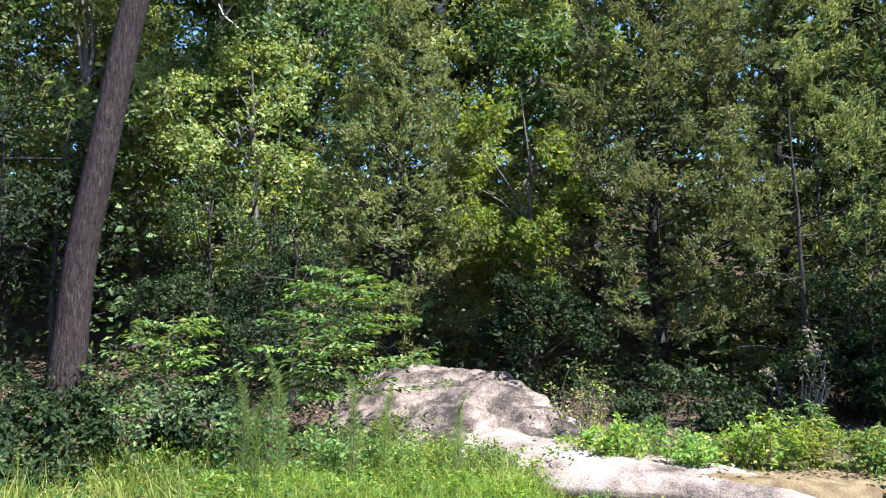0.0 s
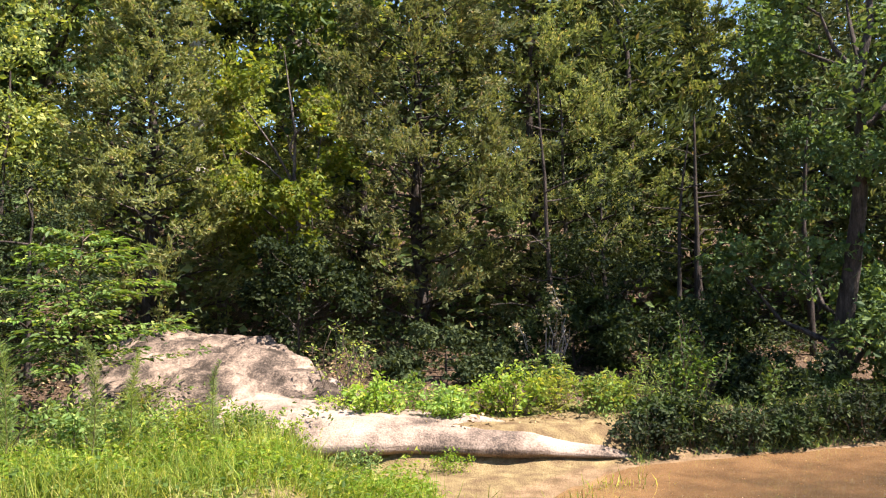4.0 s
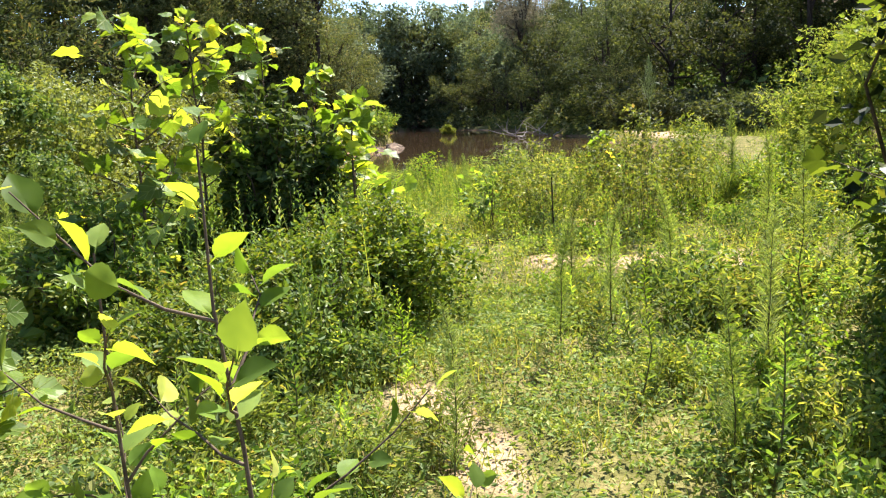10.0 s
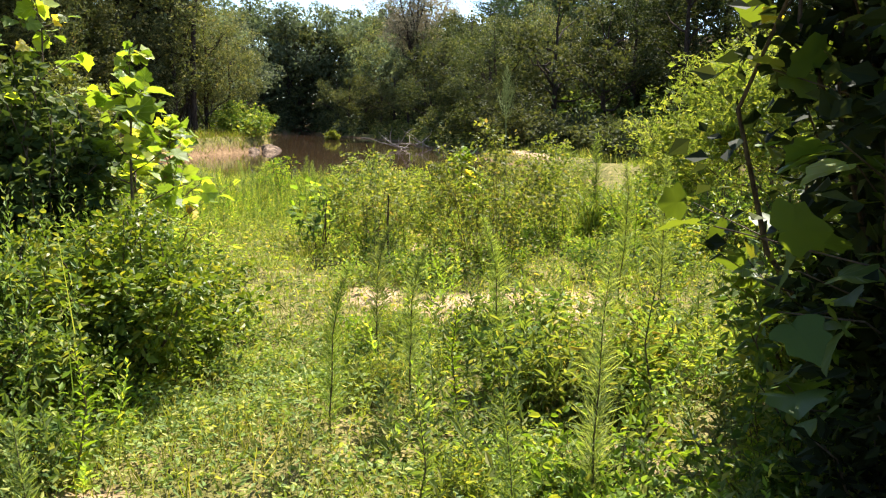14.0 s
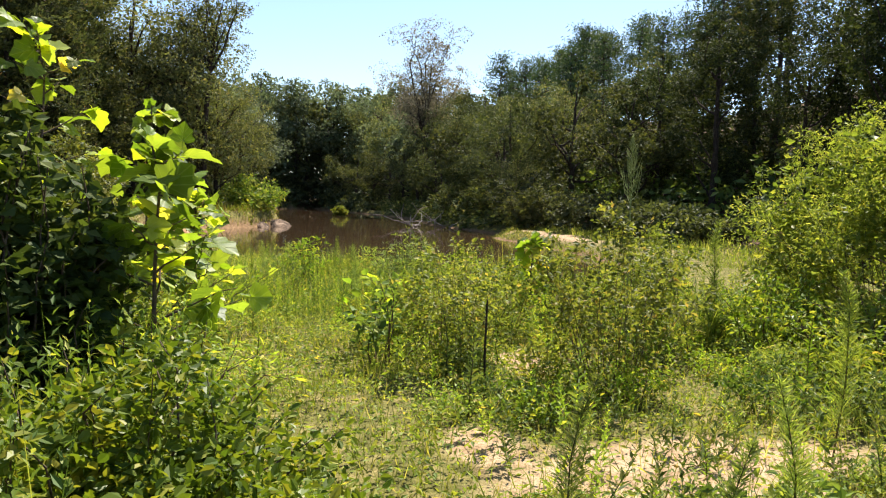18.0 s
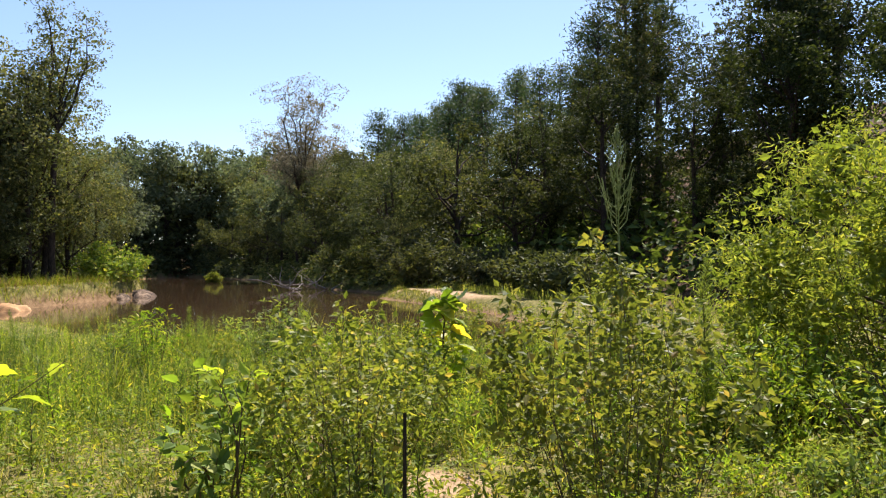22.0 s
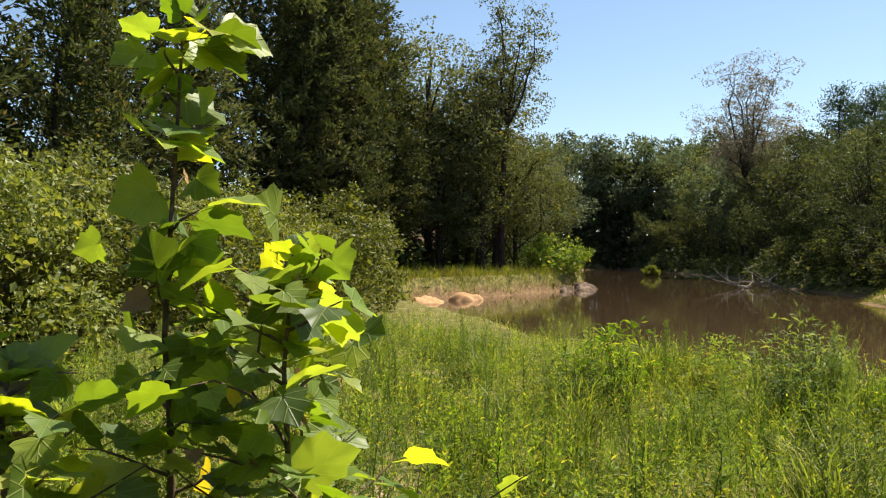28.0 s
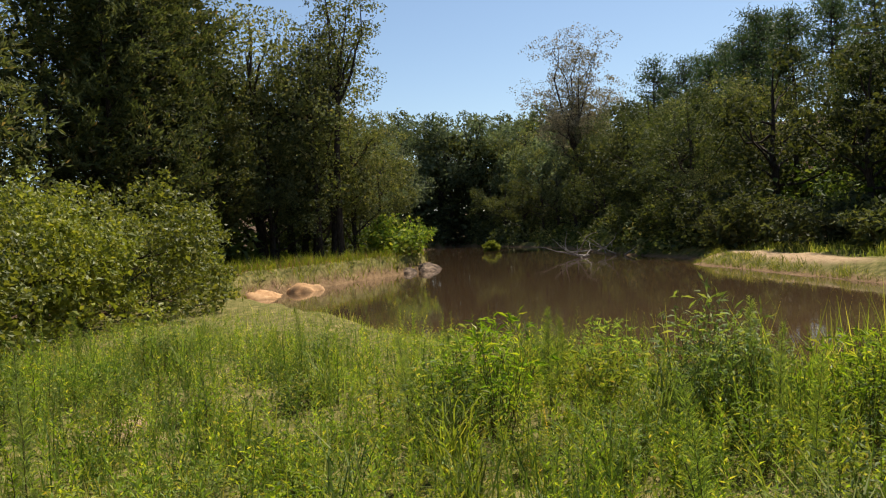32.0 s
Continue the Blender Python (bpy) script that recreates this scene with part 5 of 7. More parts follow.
for k in range(8):
    wooded((F1, F2, F10)[k % 3], (14, 11, 10)[k % 3], 54 + k * 4.0 + g.normal(0, 0.5), -12.6 - 0.25 * k + g.normal(0, 0.4), g.uniform(0, 360), g.uniform(0.8, 1.0) - 0.35 * (k in (0, 3)))
for k in range(14):
    wooded((F10, F1, F2)[k % 3], (10, 14, 11)[k % 3], 42 + k * 4.4 + g.normal(0, 0.8), -16.5 - (k % 3) * 1.6 + g.normal(0, 0.6), g.uniform(0, 360), g.uniform(0.72, 0.9))
for k in range(20):
    wooded(F4, 15.5, 46 + k * 3.3 + g.normal(0, 1.0), -23 - (k % 3) * 3.2 + g.normal(0, 0.8), g.uniform(0, 360), g.uniform(0.88, 1.02))
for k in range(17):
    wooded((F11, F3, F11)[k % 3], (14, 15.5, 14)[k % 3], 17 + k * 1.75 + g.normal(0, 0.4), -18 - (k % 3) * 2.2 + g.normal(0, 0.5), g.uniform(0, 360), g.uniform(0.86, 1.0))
# unseen trees behind the walk, added to close the surroundings and their light
for k in range(7):
    again((F9, F10, F9)[k % 3], -16 + k * 5.4, -20 + g.normal(0, 1.5), g.uniform(0, 360), g.uniform(0.8, 1.0))
for x, y, turn, size in ((26.5, 7.7, 40, 0.85), (22.8, 7.8, 100, 0.9), (33.5, 8.3, 200, 0.8), (19.5, 8.4, 300, 0.95), (28.2, 9.8, 10, 1.0), (23.5, 10.2, 60, 1.1), (19, 10.8, 160, 1.1)):
    again(F7, x, y, turn, size)

# ---- the near bushes and saplings ----
def layered_sapling(name, label, x, y, seed, height, spread, boughs, per, leaf, mat):
    """A young tree whose boughs stand out level, the leaves lying flat in two rows along each."""
    r = np.random.default_rng(seed)
    t = thing(name, x, y, float(ground_height(x, y)) - 0.05, label, "sapling")
    ln = bent((0, 0, 0), (0.15, 0, height * 0.95), r, 0.03, 7)
    part("stem", mesh_from("stem", *tube(ln, 0.022 * np.linspace(1, 0.2, 7), 7), M_TWIG, True), t)
    for k in range(boughs):
        s0 = 0.32 + 0.66 * k / boughs
        a = np.array([np.interp(s0, np.linspace(0, 1, 7), ln[:, i]) for i in range(3)])
        w = k * 2.4 + r.normal(0, 0.3)
        out = np.array([math.cos(w), math.sin(w), 0])
        side = np.array([-math.sin(w), math.cos(w), 0])
        reach = spread / 2 * (1.12 - s0) ** 0.5 * r.uniform(0.7, 1.15)
        br = bent(a, a + out * reach + [0, 0, reach * r.uniform(0.0, 0.25)], r, 0.05, 5)
        bough = part("bough", mesh_from("bough", *tube(br, 0.008 * np.linspace(1, 0.2, 5), 5), M_TWIG, True), t)
        u = np.linspace(0.15, 1.0, per)
        p = np.stack([np.interp(u, np.linspace(0, 1, 5), br[:, i]) for i in range(3)], -1)
        sign = np.where(np.arange(per) % 2, 1.0, -1.0)[:, None]
        p = p + side * sign * (r.uniform(0, 0.24, (per, 1)) * reach) + r.normal(0, 0.02, (per, 3))
        along = out * 0.8 + side * sign + r.normal(0, 0.25, (per, 3)) - [0, 0, 0.2]
        size = leaf * r.uniform(0.65, 1.2, per)
        part("leaves", mesh_from("leaves", *leaf_arrays(p, along, r.normal(0, 0.25, (per, 3)) + [0, 0, 1], size, size * 0.5, OVAL), mat), bough)
    return t


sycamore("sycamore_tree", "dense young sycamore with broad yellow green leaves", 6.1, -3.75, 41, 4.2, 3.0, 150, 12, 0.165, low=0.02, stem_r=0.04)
WILLOW = broad_tree("willow_bush", "tall bushy willow with narrow yellow green leaves", 13.05, -6.75, 42, 2.7, 3.6, 0, 400, 100, 0.058, M_WILLOW, M_TWIG, 0.035, category="bush", limbs=40, aspect=0.27)
SHOOTS = shrub("willow_shoots", "long leafy shoots standing out of the willow", 13.05, -6.75, 46, 3.0, 3.7, 60, 6500, 0.06, 0.25, M_WILLOW, bare=0.3, thick=0.005, depth=4.2, curl=0.06)
for ob in list(SHOOTS.children):
    ob.parent = WILLOW
    ob.name = "shoot_foliage" if ob.name.startswith("foliage") else "shoot_wood"
bpy.data.objects.remove(SHOOTS)
sycamore("sycamore_sapling", "sunlit sycamore sapling with large yellow green leaves", 8.6, 1.95, 43, 2.4, 1.5, 24, 5, 0.17)
sycamore("sycamore_sapling", "sunlit sycamore sapling with large yellow green leaves", 9.5, 1.75, 44, 2.55, 1.6, 26, 5, 0.17)
sycamore("sycamore_sapling", "low sycamore sapling with yellowing leaves beside the stream", 5.8, 1.9, 45, 1.05, 0.95, 24, 5, 0.155)
sycamore("sycamore_sapling", "sycamore sapling with large leaves and some withered ones", 13.3, 1.15, 47, 2.3, 0.75, 17, 4, 0.18, fall=2, low=0.3)
sycamore("sycamore_sapling", "low leafy sycamore sapling with a few withered leaves", 13.3, 0.74, 52, 1.5, 1.6, 26, 6, 0.165, fall=6, low=0.1)
sycamore("sycamore_sapling", "low leafy sycamore sapling among tall weeds", 12.8, 1.4, 54, 1.15, 1.2, 18, 5, 0.16, fall=3, low=0.1)
sycamore("sycamore_sapling", "low bright sycamore sapling among the weeds", 14.8, -3.05, 48, 1.1, 0.6, 12, 3, 0.2)
sycamore("sycamore_sapling", "small yellow green sycamore on the far stream bank", 12.1, 8.7, 49, 1.6, 1.8, 26, 4, 0.2)
sycamore("sycamore_sapling", "sunlit sycamore sapling tangled in vines", 9.75, 0.45, 50, 1.75, 1.2, 20, 5, 0.17)
sycamore("sycamore_sapling", "tall sunlit sycamore sapling behind the vines", 11.4, 1.55, 51, 2.6, 1.4, 24, 5, 0.17)


# ---- low growth: grass, weeds, bushes ----
def clear_of(x, y, sand=True):
    """How much grows at a place: none in the water, little on bare sand."""
    grow = (wet(x, y) < -0.05).astype(float)
    if sand:
        for cx, cy, rx, ry, turn in SANDS:
            c, s = math.cos(radians(turn)), math.sin(radians(turn))
            u, w = (x - cx) * c + (y - cy) * s, -(x - cx) * s + (y - cy) * c
            grow *= np.where((u / rx) ** 2 + (w / ry) ** 2 < 0.7, 0.35, 1.0)
    return grow


def spots(rng, n, x0, x1, y0, y1, patchy=0.5, sand=True):
    """Random places on the ground of a rectangle, thicker in patches."""
    x, y = rng.uniform(x0, x1, n * 2), rng.uniform(y0, y1, n * 2)
    thick = clear_of(x, y, sand) * np.clip(1 - patchy + patchy * (0.5 + 0.8 * waves(x * 1.1 + 3, y * 1.3)), 0.05, 1)
    keep = rng.uniform(0, 1, n * 2) < thick
    x, y = x[keep][:n], y[keep][:n]
    return np.stack([x, y, ground_height(x, y) - 0.02], -1)


def blades(rng, at, height, width, lean=0.3):
    n = len(at)
    along = rng.normal(0, lean, (n, 3)) + [0, 0, 1]
    clump = np.clip(0.75 + 0.55 * waves(at[:, 0] * 1.4 + 2, at[:, 1] * 1.7) + 0.3 * waves(at[:, 0] * 4.1, at[:, 1] * 3.7 + 5), 0.3, 1.6)
    h = height * clump * rng.uniform(0.4, 1.15, n)
    return leaf_arrays(at, along, rng.normal(0, 1, (n, 3)) * [1, 1, 0.1], h, width * rng.uniform(0.6, 1.2, n), BLADE)


def grass(name, label, rng, n, box, height, width, mat, lean=0.3, patchy=0.5, sand=True):
    at = spots(rng, n, *box, patchy, sand)
    return tagged(new(name, mesh_from(name, *blades(rng, at, height, width, lean), mat)), label, "grass", kind="stuff")


def low_leaves(name, label, rng, n, box, top, leaf, aspect, mat, patchy=0.6, shape=DIAMOND):
    at = spots(rng, n, *box, patchy)
    hill = np.clip(0.55 + 0.6 * waves(at[:, 0] * 1.6, at[:, 1] * 1.9 + 1), 0.15, 1.2)
    at[:, 2] += 0.03 + top * hill * rng.uniform(0, 1, len(at)) ** 0.8
    return tagged(new(name, mesh_from(name, *loose_leaves(rng, at, leaf, aspect, shape, 0.1, 0.55, 0.4), mat)), label, "weeds", kind="stuff")


g = np.random.default_rng(101)
low_leaves("meadow_weeds", "low leafy weeds covering the sandy meadow", g, 90000, (3.3, 9, -3.8, 3.8), 0.2, 0.034, 0.45, M_WEED, 0.6)
low_leaves("meadow_weeds", "low yellowing weeds covering the sandy meadow", g, 30000, (7.5, 16, -6.5, 3.8), 0.26, 0.042, 0.42, M_SHRUB, 0.6)
low_leaves("meadow_weeds", "low dark green weeds covering the sandy meadow", g, 30000, (7.5, 16, -6.5, 3.8), 0.24, 0.042, 0.42, M_WEED, 0.6)
grass("meadow_grass", "short green and straw coloured meadow grass", g, 30000, (2.6, 9, -4, 4.2), 0.24, 0.005, M_GRASS, 0.4, 0.7)
grass("meadow_grass", "ankle-high yellow green meadow grass", g, 24000, (8.5, 16, -7, 4.5), 0.3, 0.007, M_GRASS, 0.3, 0.8)
grass("tall_grass", "tall bright green reedy grass beside the pond", g, 11000, (13.0, 20, -6.5, 5.5), 0.34, 0.007, M_GRASS, 0.35, 1.0)
grass("tall_grass", "green reedy grass along the pond shore", g, 9000, (19, 29, -8, 6.5), 0.3, 0.01, M_GRASS, 0.3, 0.9)
grass("tall_grass", "dark upright grass in loose patches by the pond", g, 6000, (13.4, 23, -6.5, 5.5), 0.75, 0.009, M_WEED, 0.16, 1.0)
grass("reed_bed", "upright reeds growing at the water's edge", g, 1200, (18.5, 21.8, -4.4, -1.8), 0.85, 0.014, M_GRASS, 0.2, 0.9)
low_leaves("meadow_weeds", "leafy weeds between the tall grass", g, 50000, (13.0, 26, -8, 6.4), 0.3, 0.042, 0.4, M_WEED, 0.7)
low_leaves("meadow_weeds", "yellowing leafy weeds between the tall grass", g, 24000, (13.0, 25, -7, 6), 0.34, 0.04, 0.35, M_SHRUB, 0.9)
grass("bank_grass", "lush green grass on the stream bank", g, 15000, (-7, 2.4, 6.2, 9.2), 0.46, 0.008, M_GRASS, 0.35, 0.5)
low_leaves("bank_weeds", "leafy weeds on the shaded stream bank", g, 16000, (-8, 2.2, 6.4, 11.5), 0.4, 0.06, 0.5, M_WEED)
low_leaves("bank_weeds", "lush bright weeds at the foot of the rock", g, 9000, (-1.5, 2.9, 6.9, 8.2), 0.42, 0.05, 0.4, M_BRIGHT, 0.5)
grass("bank_grass", "lush bright grass at the foot of the rock", g, 4000, (-1.5, 2.9, 6.8, 8.2), 0.4, 0.009, M_BRIGHT, 0.35, 0.5)
grass("bank_grass", "shaded grass along the far stream bank", g, 5000, (5.5, 11, 8.2, 9.6), 0.28, 0.008, M_WEED, 0.5, 0.6)
grass("bank_grass", "sunlit grass on the head of the stream", g, 5000, (11, 15, 7.4, 9.9), 0.36, 0.009, M_GRASS, 0.5, 0.4)
grass("bank_grass", "grass tufts along the near stream bank", g, 12000, (-1, 10, 1.0, 5), 0.17, 0.006, M_GRASS, 0.5, 0.7)
grass("bank_grass", "dark green grass on the low bank", g, 7000, (9, 16, 4, 8), 0.34, 0.008, M_WEED, 0.4, 0.6)
low_leaves("bank_weeds", "leafy weeds on the low bank", g, 12000, (9.5, 17, 3.5, 8), 0.4, 0.06, 0.5, M_WEED, 0.5)
grass("bank_grass", "sunlit grass on the low point by the pond", g, 14000, (36, 59, 2.0, 12), 0.6, 0.028, M_SHRUB, 0.35, 0.3, False)
grass("bank_grass", "dry brown grass on the edge of the point", g, 2500, (36, 59, 2.0, 9), 0.5, 0.025, M_DRY, 0.5, 0.3, False)
grass("bank_grass", "green grass along the sandbar", g, 7000, (22, 58, -14.5, -11.6), 0.45, 0.03, M_GRASS, 0.3, 0.7)
grass("bank_grass", "low green grass in front of the sandbar", g, 3000, (30, 46, -10.3, -9.0), 0.3, 0.02, M_GRASS, 0.4, 0.5, False)
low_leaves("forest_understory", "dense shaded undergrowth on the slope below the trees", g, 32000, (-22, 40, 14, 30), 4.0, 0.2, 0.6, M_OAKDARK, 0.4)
# near-black undergrowth, the shade of the forest floor put into its colour
low_leaves("forest_understory", "dense undergrowth between the trunks, shade put into its colour", g, 20000, (-14, 14, 12.2, 15.5), 0.8, 0.09, 0.55, M_SHADE, 0.6)
low_leaves("forest_understory", "dense undergrowth on the wooded hillside", g, 16000, (14, 120, -24, -15), 3.0, 0.4, 0.6, M_OAKDARK, 0.4)
low_leaves("forest_understory", "dense undergrowth below the far trees", g, 9000, (40, 122, 9, 18), 3.0, 0.4, 0.6, M_OAKDARK, 0.4)
low_leaves("forest_understory", "dense undergrowth at the head of the pond", g, 12000, (121, 140, -26, 22), 9.0, 0.7, 0.6, M_FARDARK, 0.2)
low_leaves("forest_understory", "undergrowth on the upper hillside below the pines", g, 7000, (40, 122, -36, -23), 5.0, 0.55, 0.6, M_FARDARK, 0.2)
grass("meadow_grass", "short meadow grass behind the first steps", g, 16000, (-8, 3.4, -8, 1.9), 0.24, 0.008, M_GRASS, 0.4, 0.7)
low_leaves("meadow_weeds", "low leafy weeds on the open meadow", g, 16000, (-8, 3.6, -8, 1.8), 0.2, 0.06, 0.45, M_WEED, 0.6)
low_leaves("meadow_weeds", "low leafy weeds along the meadow edge", g, 12000, (3, 17, -11, -5), 0.25, 0.065, 0.45, M_WEED, 0.6)
low_leaves("distant_woods", "distant leafy woods closing the view above the slope", g, 14000, (-34, 34, 30, 40), 14.0, 0.42, 0.62, M_OAK, 0.3)
low_leaves("leaf_litter", "fallen brown leaves on the forest floor", g, 9000, (-10, 16, 8.9, 15), 0.03, 0.07, 0.6, M_DRY, 0.3)


def shore_thicket(name, label, rng, n, inside, reach, top, leaf, mat):
    """Bushy growth hugging the pond's edge where the rule says so."""
    x, y = rng.uniform(40, 130, n * 12), rng.uniform(-18, 14, n * 12)
    d = -inside_distance(POND, x, y)
    keep = (d > 0.1) & (d < reach) & inside(x, y)
    x, y, d = x[keep][:n], y[keep][:n], d[keep][:n]
    z = ground_height(x, y) + top * (0.35 + 0.65 * np.clip(d / reach, 0, 1)) * (0.7 + 0.5 * waves(x * 0.5, y * 0.6)) * rng.uniform(0, 1, len(x)) ** 0.7
    at = np.stack([x, y, z], -1)
    return tagged(new(name, mesh_from(name, *loose_leaves(rng, at, leaf, 0.6, DIAMOND, 0.15, 0.4, 0.4), mat)), label, "bushes", kind="stuff")


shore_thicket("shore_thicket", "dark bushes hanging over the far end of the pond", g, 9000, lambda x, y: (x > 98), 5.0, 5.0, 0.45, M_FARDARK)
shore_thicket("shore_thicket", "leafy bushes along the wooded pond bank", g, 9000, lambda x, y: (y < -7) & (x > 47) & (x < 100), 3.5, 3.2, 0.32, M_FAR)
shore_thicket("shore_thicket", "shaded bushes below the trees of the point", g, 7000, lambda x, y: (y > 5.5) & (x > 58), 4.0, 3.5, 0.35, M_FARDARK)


def fennel(name, label, x, y, seed, height, spread, n, mat=M_FENNEL):
    """A feathery weed: a straight stalk with fine thread leaves, thinning to a plume."""
    r = np.random.default_rng(seed)
    t = thing(name, x, y, float(ground_height(x, y)) - 0.03, label, "weed")
    ln = bent((0, 0, 0), (r.normal(0, 0.05), r.normal(0, 0.05), height), r, 0.03, 6)
    part("stalk", mesh_from("stalk", *tube(ln, 0.007 * np.linspace(1, 0.2, 6), 5), M_STEM, True), t)
    s = r.uniform(0.1, 1, n) ** 0.8
    p = np.stack([np.interp(s, np.linspace(0, 1, 6), ln[:, i]) for i in range(3)], -1)
    w = r.uniform(0, 6.28, n)
    out = np.stack([np.cos(w), np.sin(w), 0.9 + 0.4 * r.normal(0, 1, n)], -1)
    length = spread * (1.1 - s) ** 0.6 * r.uniform(0.5, 1.2, n)
    v, f = leaf_arrays(p, out, r.normal(0, 1, (n, 3)), length, 0.005 + 0 * length, DIAMOND)
    part("plume", mesh_from("plume", v, f, mat), t)
    return t


def stalk_weed(name, label, x, y, seed, height, leaves_n, leaf, aspect, mat):
    """A single leafy stalk, leaves spiralling up it, smaller towards the top."""
    r = np.random.default_rng(seed)
    t = thing(name, x, y, float(ground_height(x, y)) - 0.03, label, "weed")
    ln = bent((0, 0, 0), (r.normal(0, 0.06), r.normal(0, 0.06), height), r, 0.03, 6)
    part("stalk", mesh_from("stalk", *tube(ln, 0.006 * np.linspace(1, 0.3, 6), 5), M_STEM, True), t)
    s = np.linspace(0.12, 1, leaves_n)
    p = np.stack([np.interp(s, np.linspace(0, 1, 6), ln[:, i]) for i in range(3)], -1)
    w = np.arange(leaves_n) * 2.4 + r.normal(0, 0.3, leaves_n)
    out = np.stack([np.cos(w), np.sin(w), 0.35 + 0.9 * s], -1) + r.normal(0, 0.15, (leaves_n, 3))
    length = leaf * (1.15 - 0.75 * s) * r.uniform(0.7, 1.2, leaves_n)
    v, f = leaf_arrays(p, out, np.tile([0, 0, 1.0], (leaves_n, 1)) + r.normal(0, 0.3, (leaves_n, 3)), length, length * aspect, OVAL)
    part("foliage", mesh_from("foliage", v, f, mat), t)
    return t


W1 = fennel("dog_fennel", "tall feathery dog fennel weed", -0.87, 7.0, 201, 1.1, 0.17, 650)
W2 = fennel("dog_fennel", "feathery green weed with a drooping plume", 11.5, 4.3, 202, 1.3, 0.22, 700)
W3 = stalk_weed("leafy_weed", "leafy weed with a reddish stalk", 6.5, 0.4, 203, 0.55, 40, 0.085, 0.32, M_WEED)
W4 = stalk_weed("leafy_weed", "leafy yellow green weed with narrow leaves", 7.0, -1.6, 204, 0.6, 50, 0.075, 0.24, M_BRIGHT)
W5 = thing("plume_weed", 11.25, -2.83, float(ground_height(11.25, -2.83)) - 0.03, "tall bare-stalked weed with a branching plume on top", "weed")
pl = bent((0, 0, 0), (0.03, 0.02, 1.5), g, 0.01, 6)
part("stalk", mesh_from("stalk", *tube(pl, 0.009 * np.linspace(1, 0.6, 6), 6), M_STALK, True), W5)
bits = [tube(np.array([pl[-1], pl[-1] + [0, 0, 0.55]]), [0.004, 0.0012], 5)]
for k in range(44):
    s0 = k / 44
    a = pl[-1] + np.array([0, 0, 0.5 * s0])
    w0 = k * 2.4
    o = np.array([math.cos(w0), math.sin(w0), 0]) * 0.1 * (1.05 - s0) ** 0.7 * g.uniform(0.5, 1.2)
    bits.append(tube(np.array([a, a + o * 0.6 + [0, 0, 0.05], a + o + [0, 0, 0.22 * (1.1 - s0)]]), [0.003, 0.003, 0.0015], 4))
    for u0 in (0.45, 0.7, 0.9):
        b0 = a + o * u0 + np.array([0, 0, 0.13 * u0 * (1.1 - s0)])
        bits.append(tube(np.array([b0, b0 + g.normal(0, 0.014, 3) + [0, 0, 0.03]]), [0.0025, 0.001], 3))
part("plume", mesh_from("plume", *joined(bits), M_STALK, True), W5)
pw = stalk_weed("leafy_weed", "tall narrow-leaved weed below the plume", 11.27, -2.8, 206, 1.0, 60, 0.1, 0.16, M_WEED)
for ob in (W1, W2, W3, W4):
    tagged(ob, group="tall weeds")
for ob, x, y, size in ((W1, -0.9, 7.9, 1.25), (W1, -3.9, 7.4, 1.3), (W1, -3.5, 7.0, 1.0), (W1, -4.3, 8.2, 1.3), (W1, -0.2, 7.9, 1.15), (W1, -1.2, 7.6, 1.1), (W1, 0.1, 8.2, 1.0), (W1, -4.0, 7.9, 1.1), (W1, 0.9, 8.4, 0.9), (W2, 11.0, 4.6, 0.8), (W2, 12.0, 4.7, 1.0), (W2, 10.7, 4.0, 0.7), (W2, 12.6, 5.2, 0.9),
                       (W1, 7.2, -1.4, 0.8), (W1, 7.6, -1.9, 0.85), (W1, 6.8, -1.0, 0.75), (W1, 8.0, -1.3, 0.8), (W2, 6.0, -1.9, 0.75), (W1, 9.4, -3.3, 1.0), (W2, 9.1, -3.5, 0.9), (W1, 12.6, -4.3, 1.2), (W2, 5.6, 0.6, 0.7), (W1, 5.2, -0.3, 0.7)):
    again(ob, x, y, g.uniform(0, 360), size, 0.03)
k = 0
while k < 150:
    x, y = g.uniform(4.2, 22), g.uniform(-5.5, 4.2)
    near_path = abs(y - np.interp(x, [2, 4, 7, 9, 13], [-0.4, -1.0, -0.6, -0.9, -0.1])) < 0.45 and x < 13.6
    if clear_of(np.array(x), np.array(y)) > 0.5 and not near_path and not (x < 7.6 and y > 0.9):
        again((W3, W4)[k % 2], x, y, g.uniform(0, 360), g.uniform(0.7, 1.25), 0.03)
        k += 1

def tussock(name, label, x, y, seed, n, h, width, mat=M_GRASS):
    r = np.random.default_rng(seed)
    t = thing(name, x, y, float(ground_height(x, y)) - 0.03, label, "grass", "tussocks")
    at = r.normal(0, 0.07, (n, 3)) * [1, 1, 0]
    w = r.uniform(0, 6.28, n)
    out = np.stack([np.cos(w) * 0.45, np.sin(w) * 0.45, np.ones(n)], -1) + r.normal(0, 0.15, (n, 3))
    part("tuft", mesh_from("tuft", *leaf_arrays(at, out, -out * [1, 1, 0] + [0, 0, 0.4], h * r.uniform(0.5, 1.15, n), width, ARCH), mat), t)
    return t


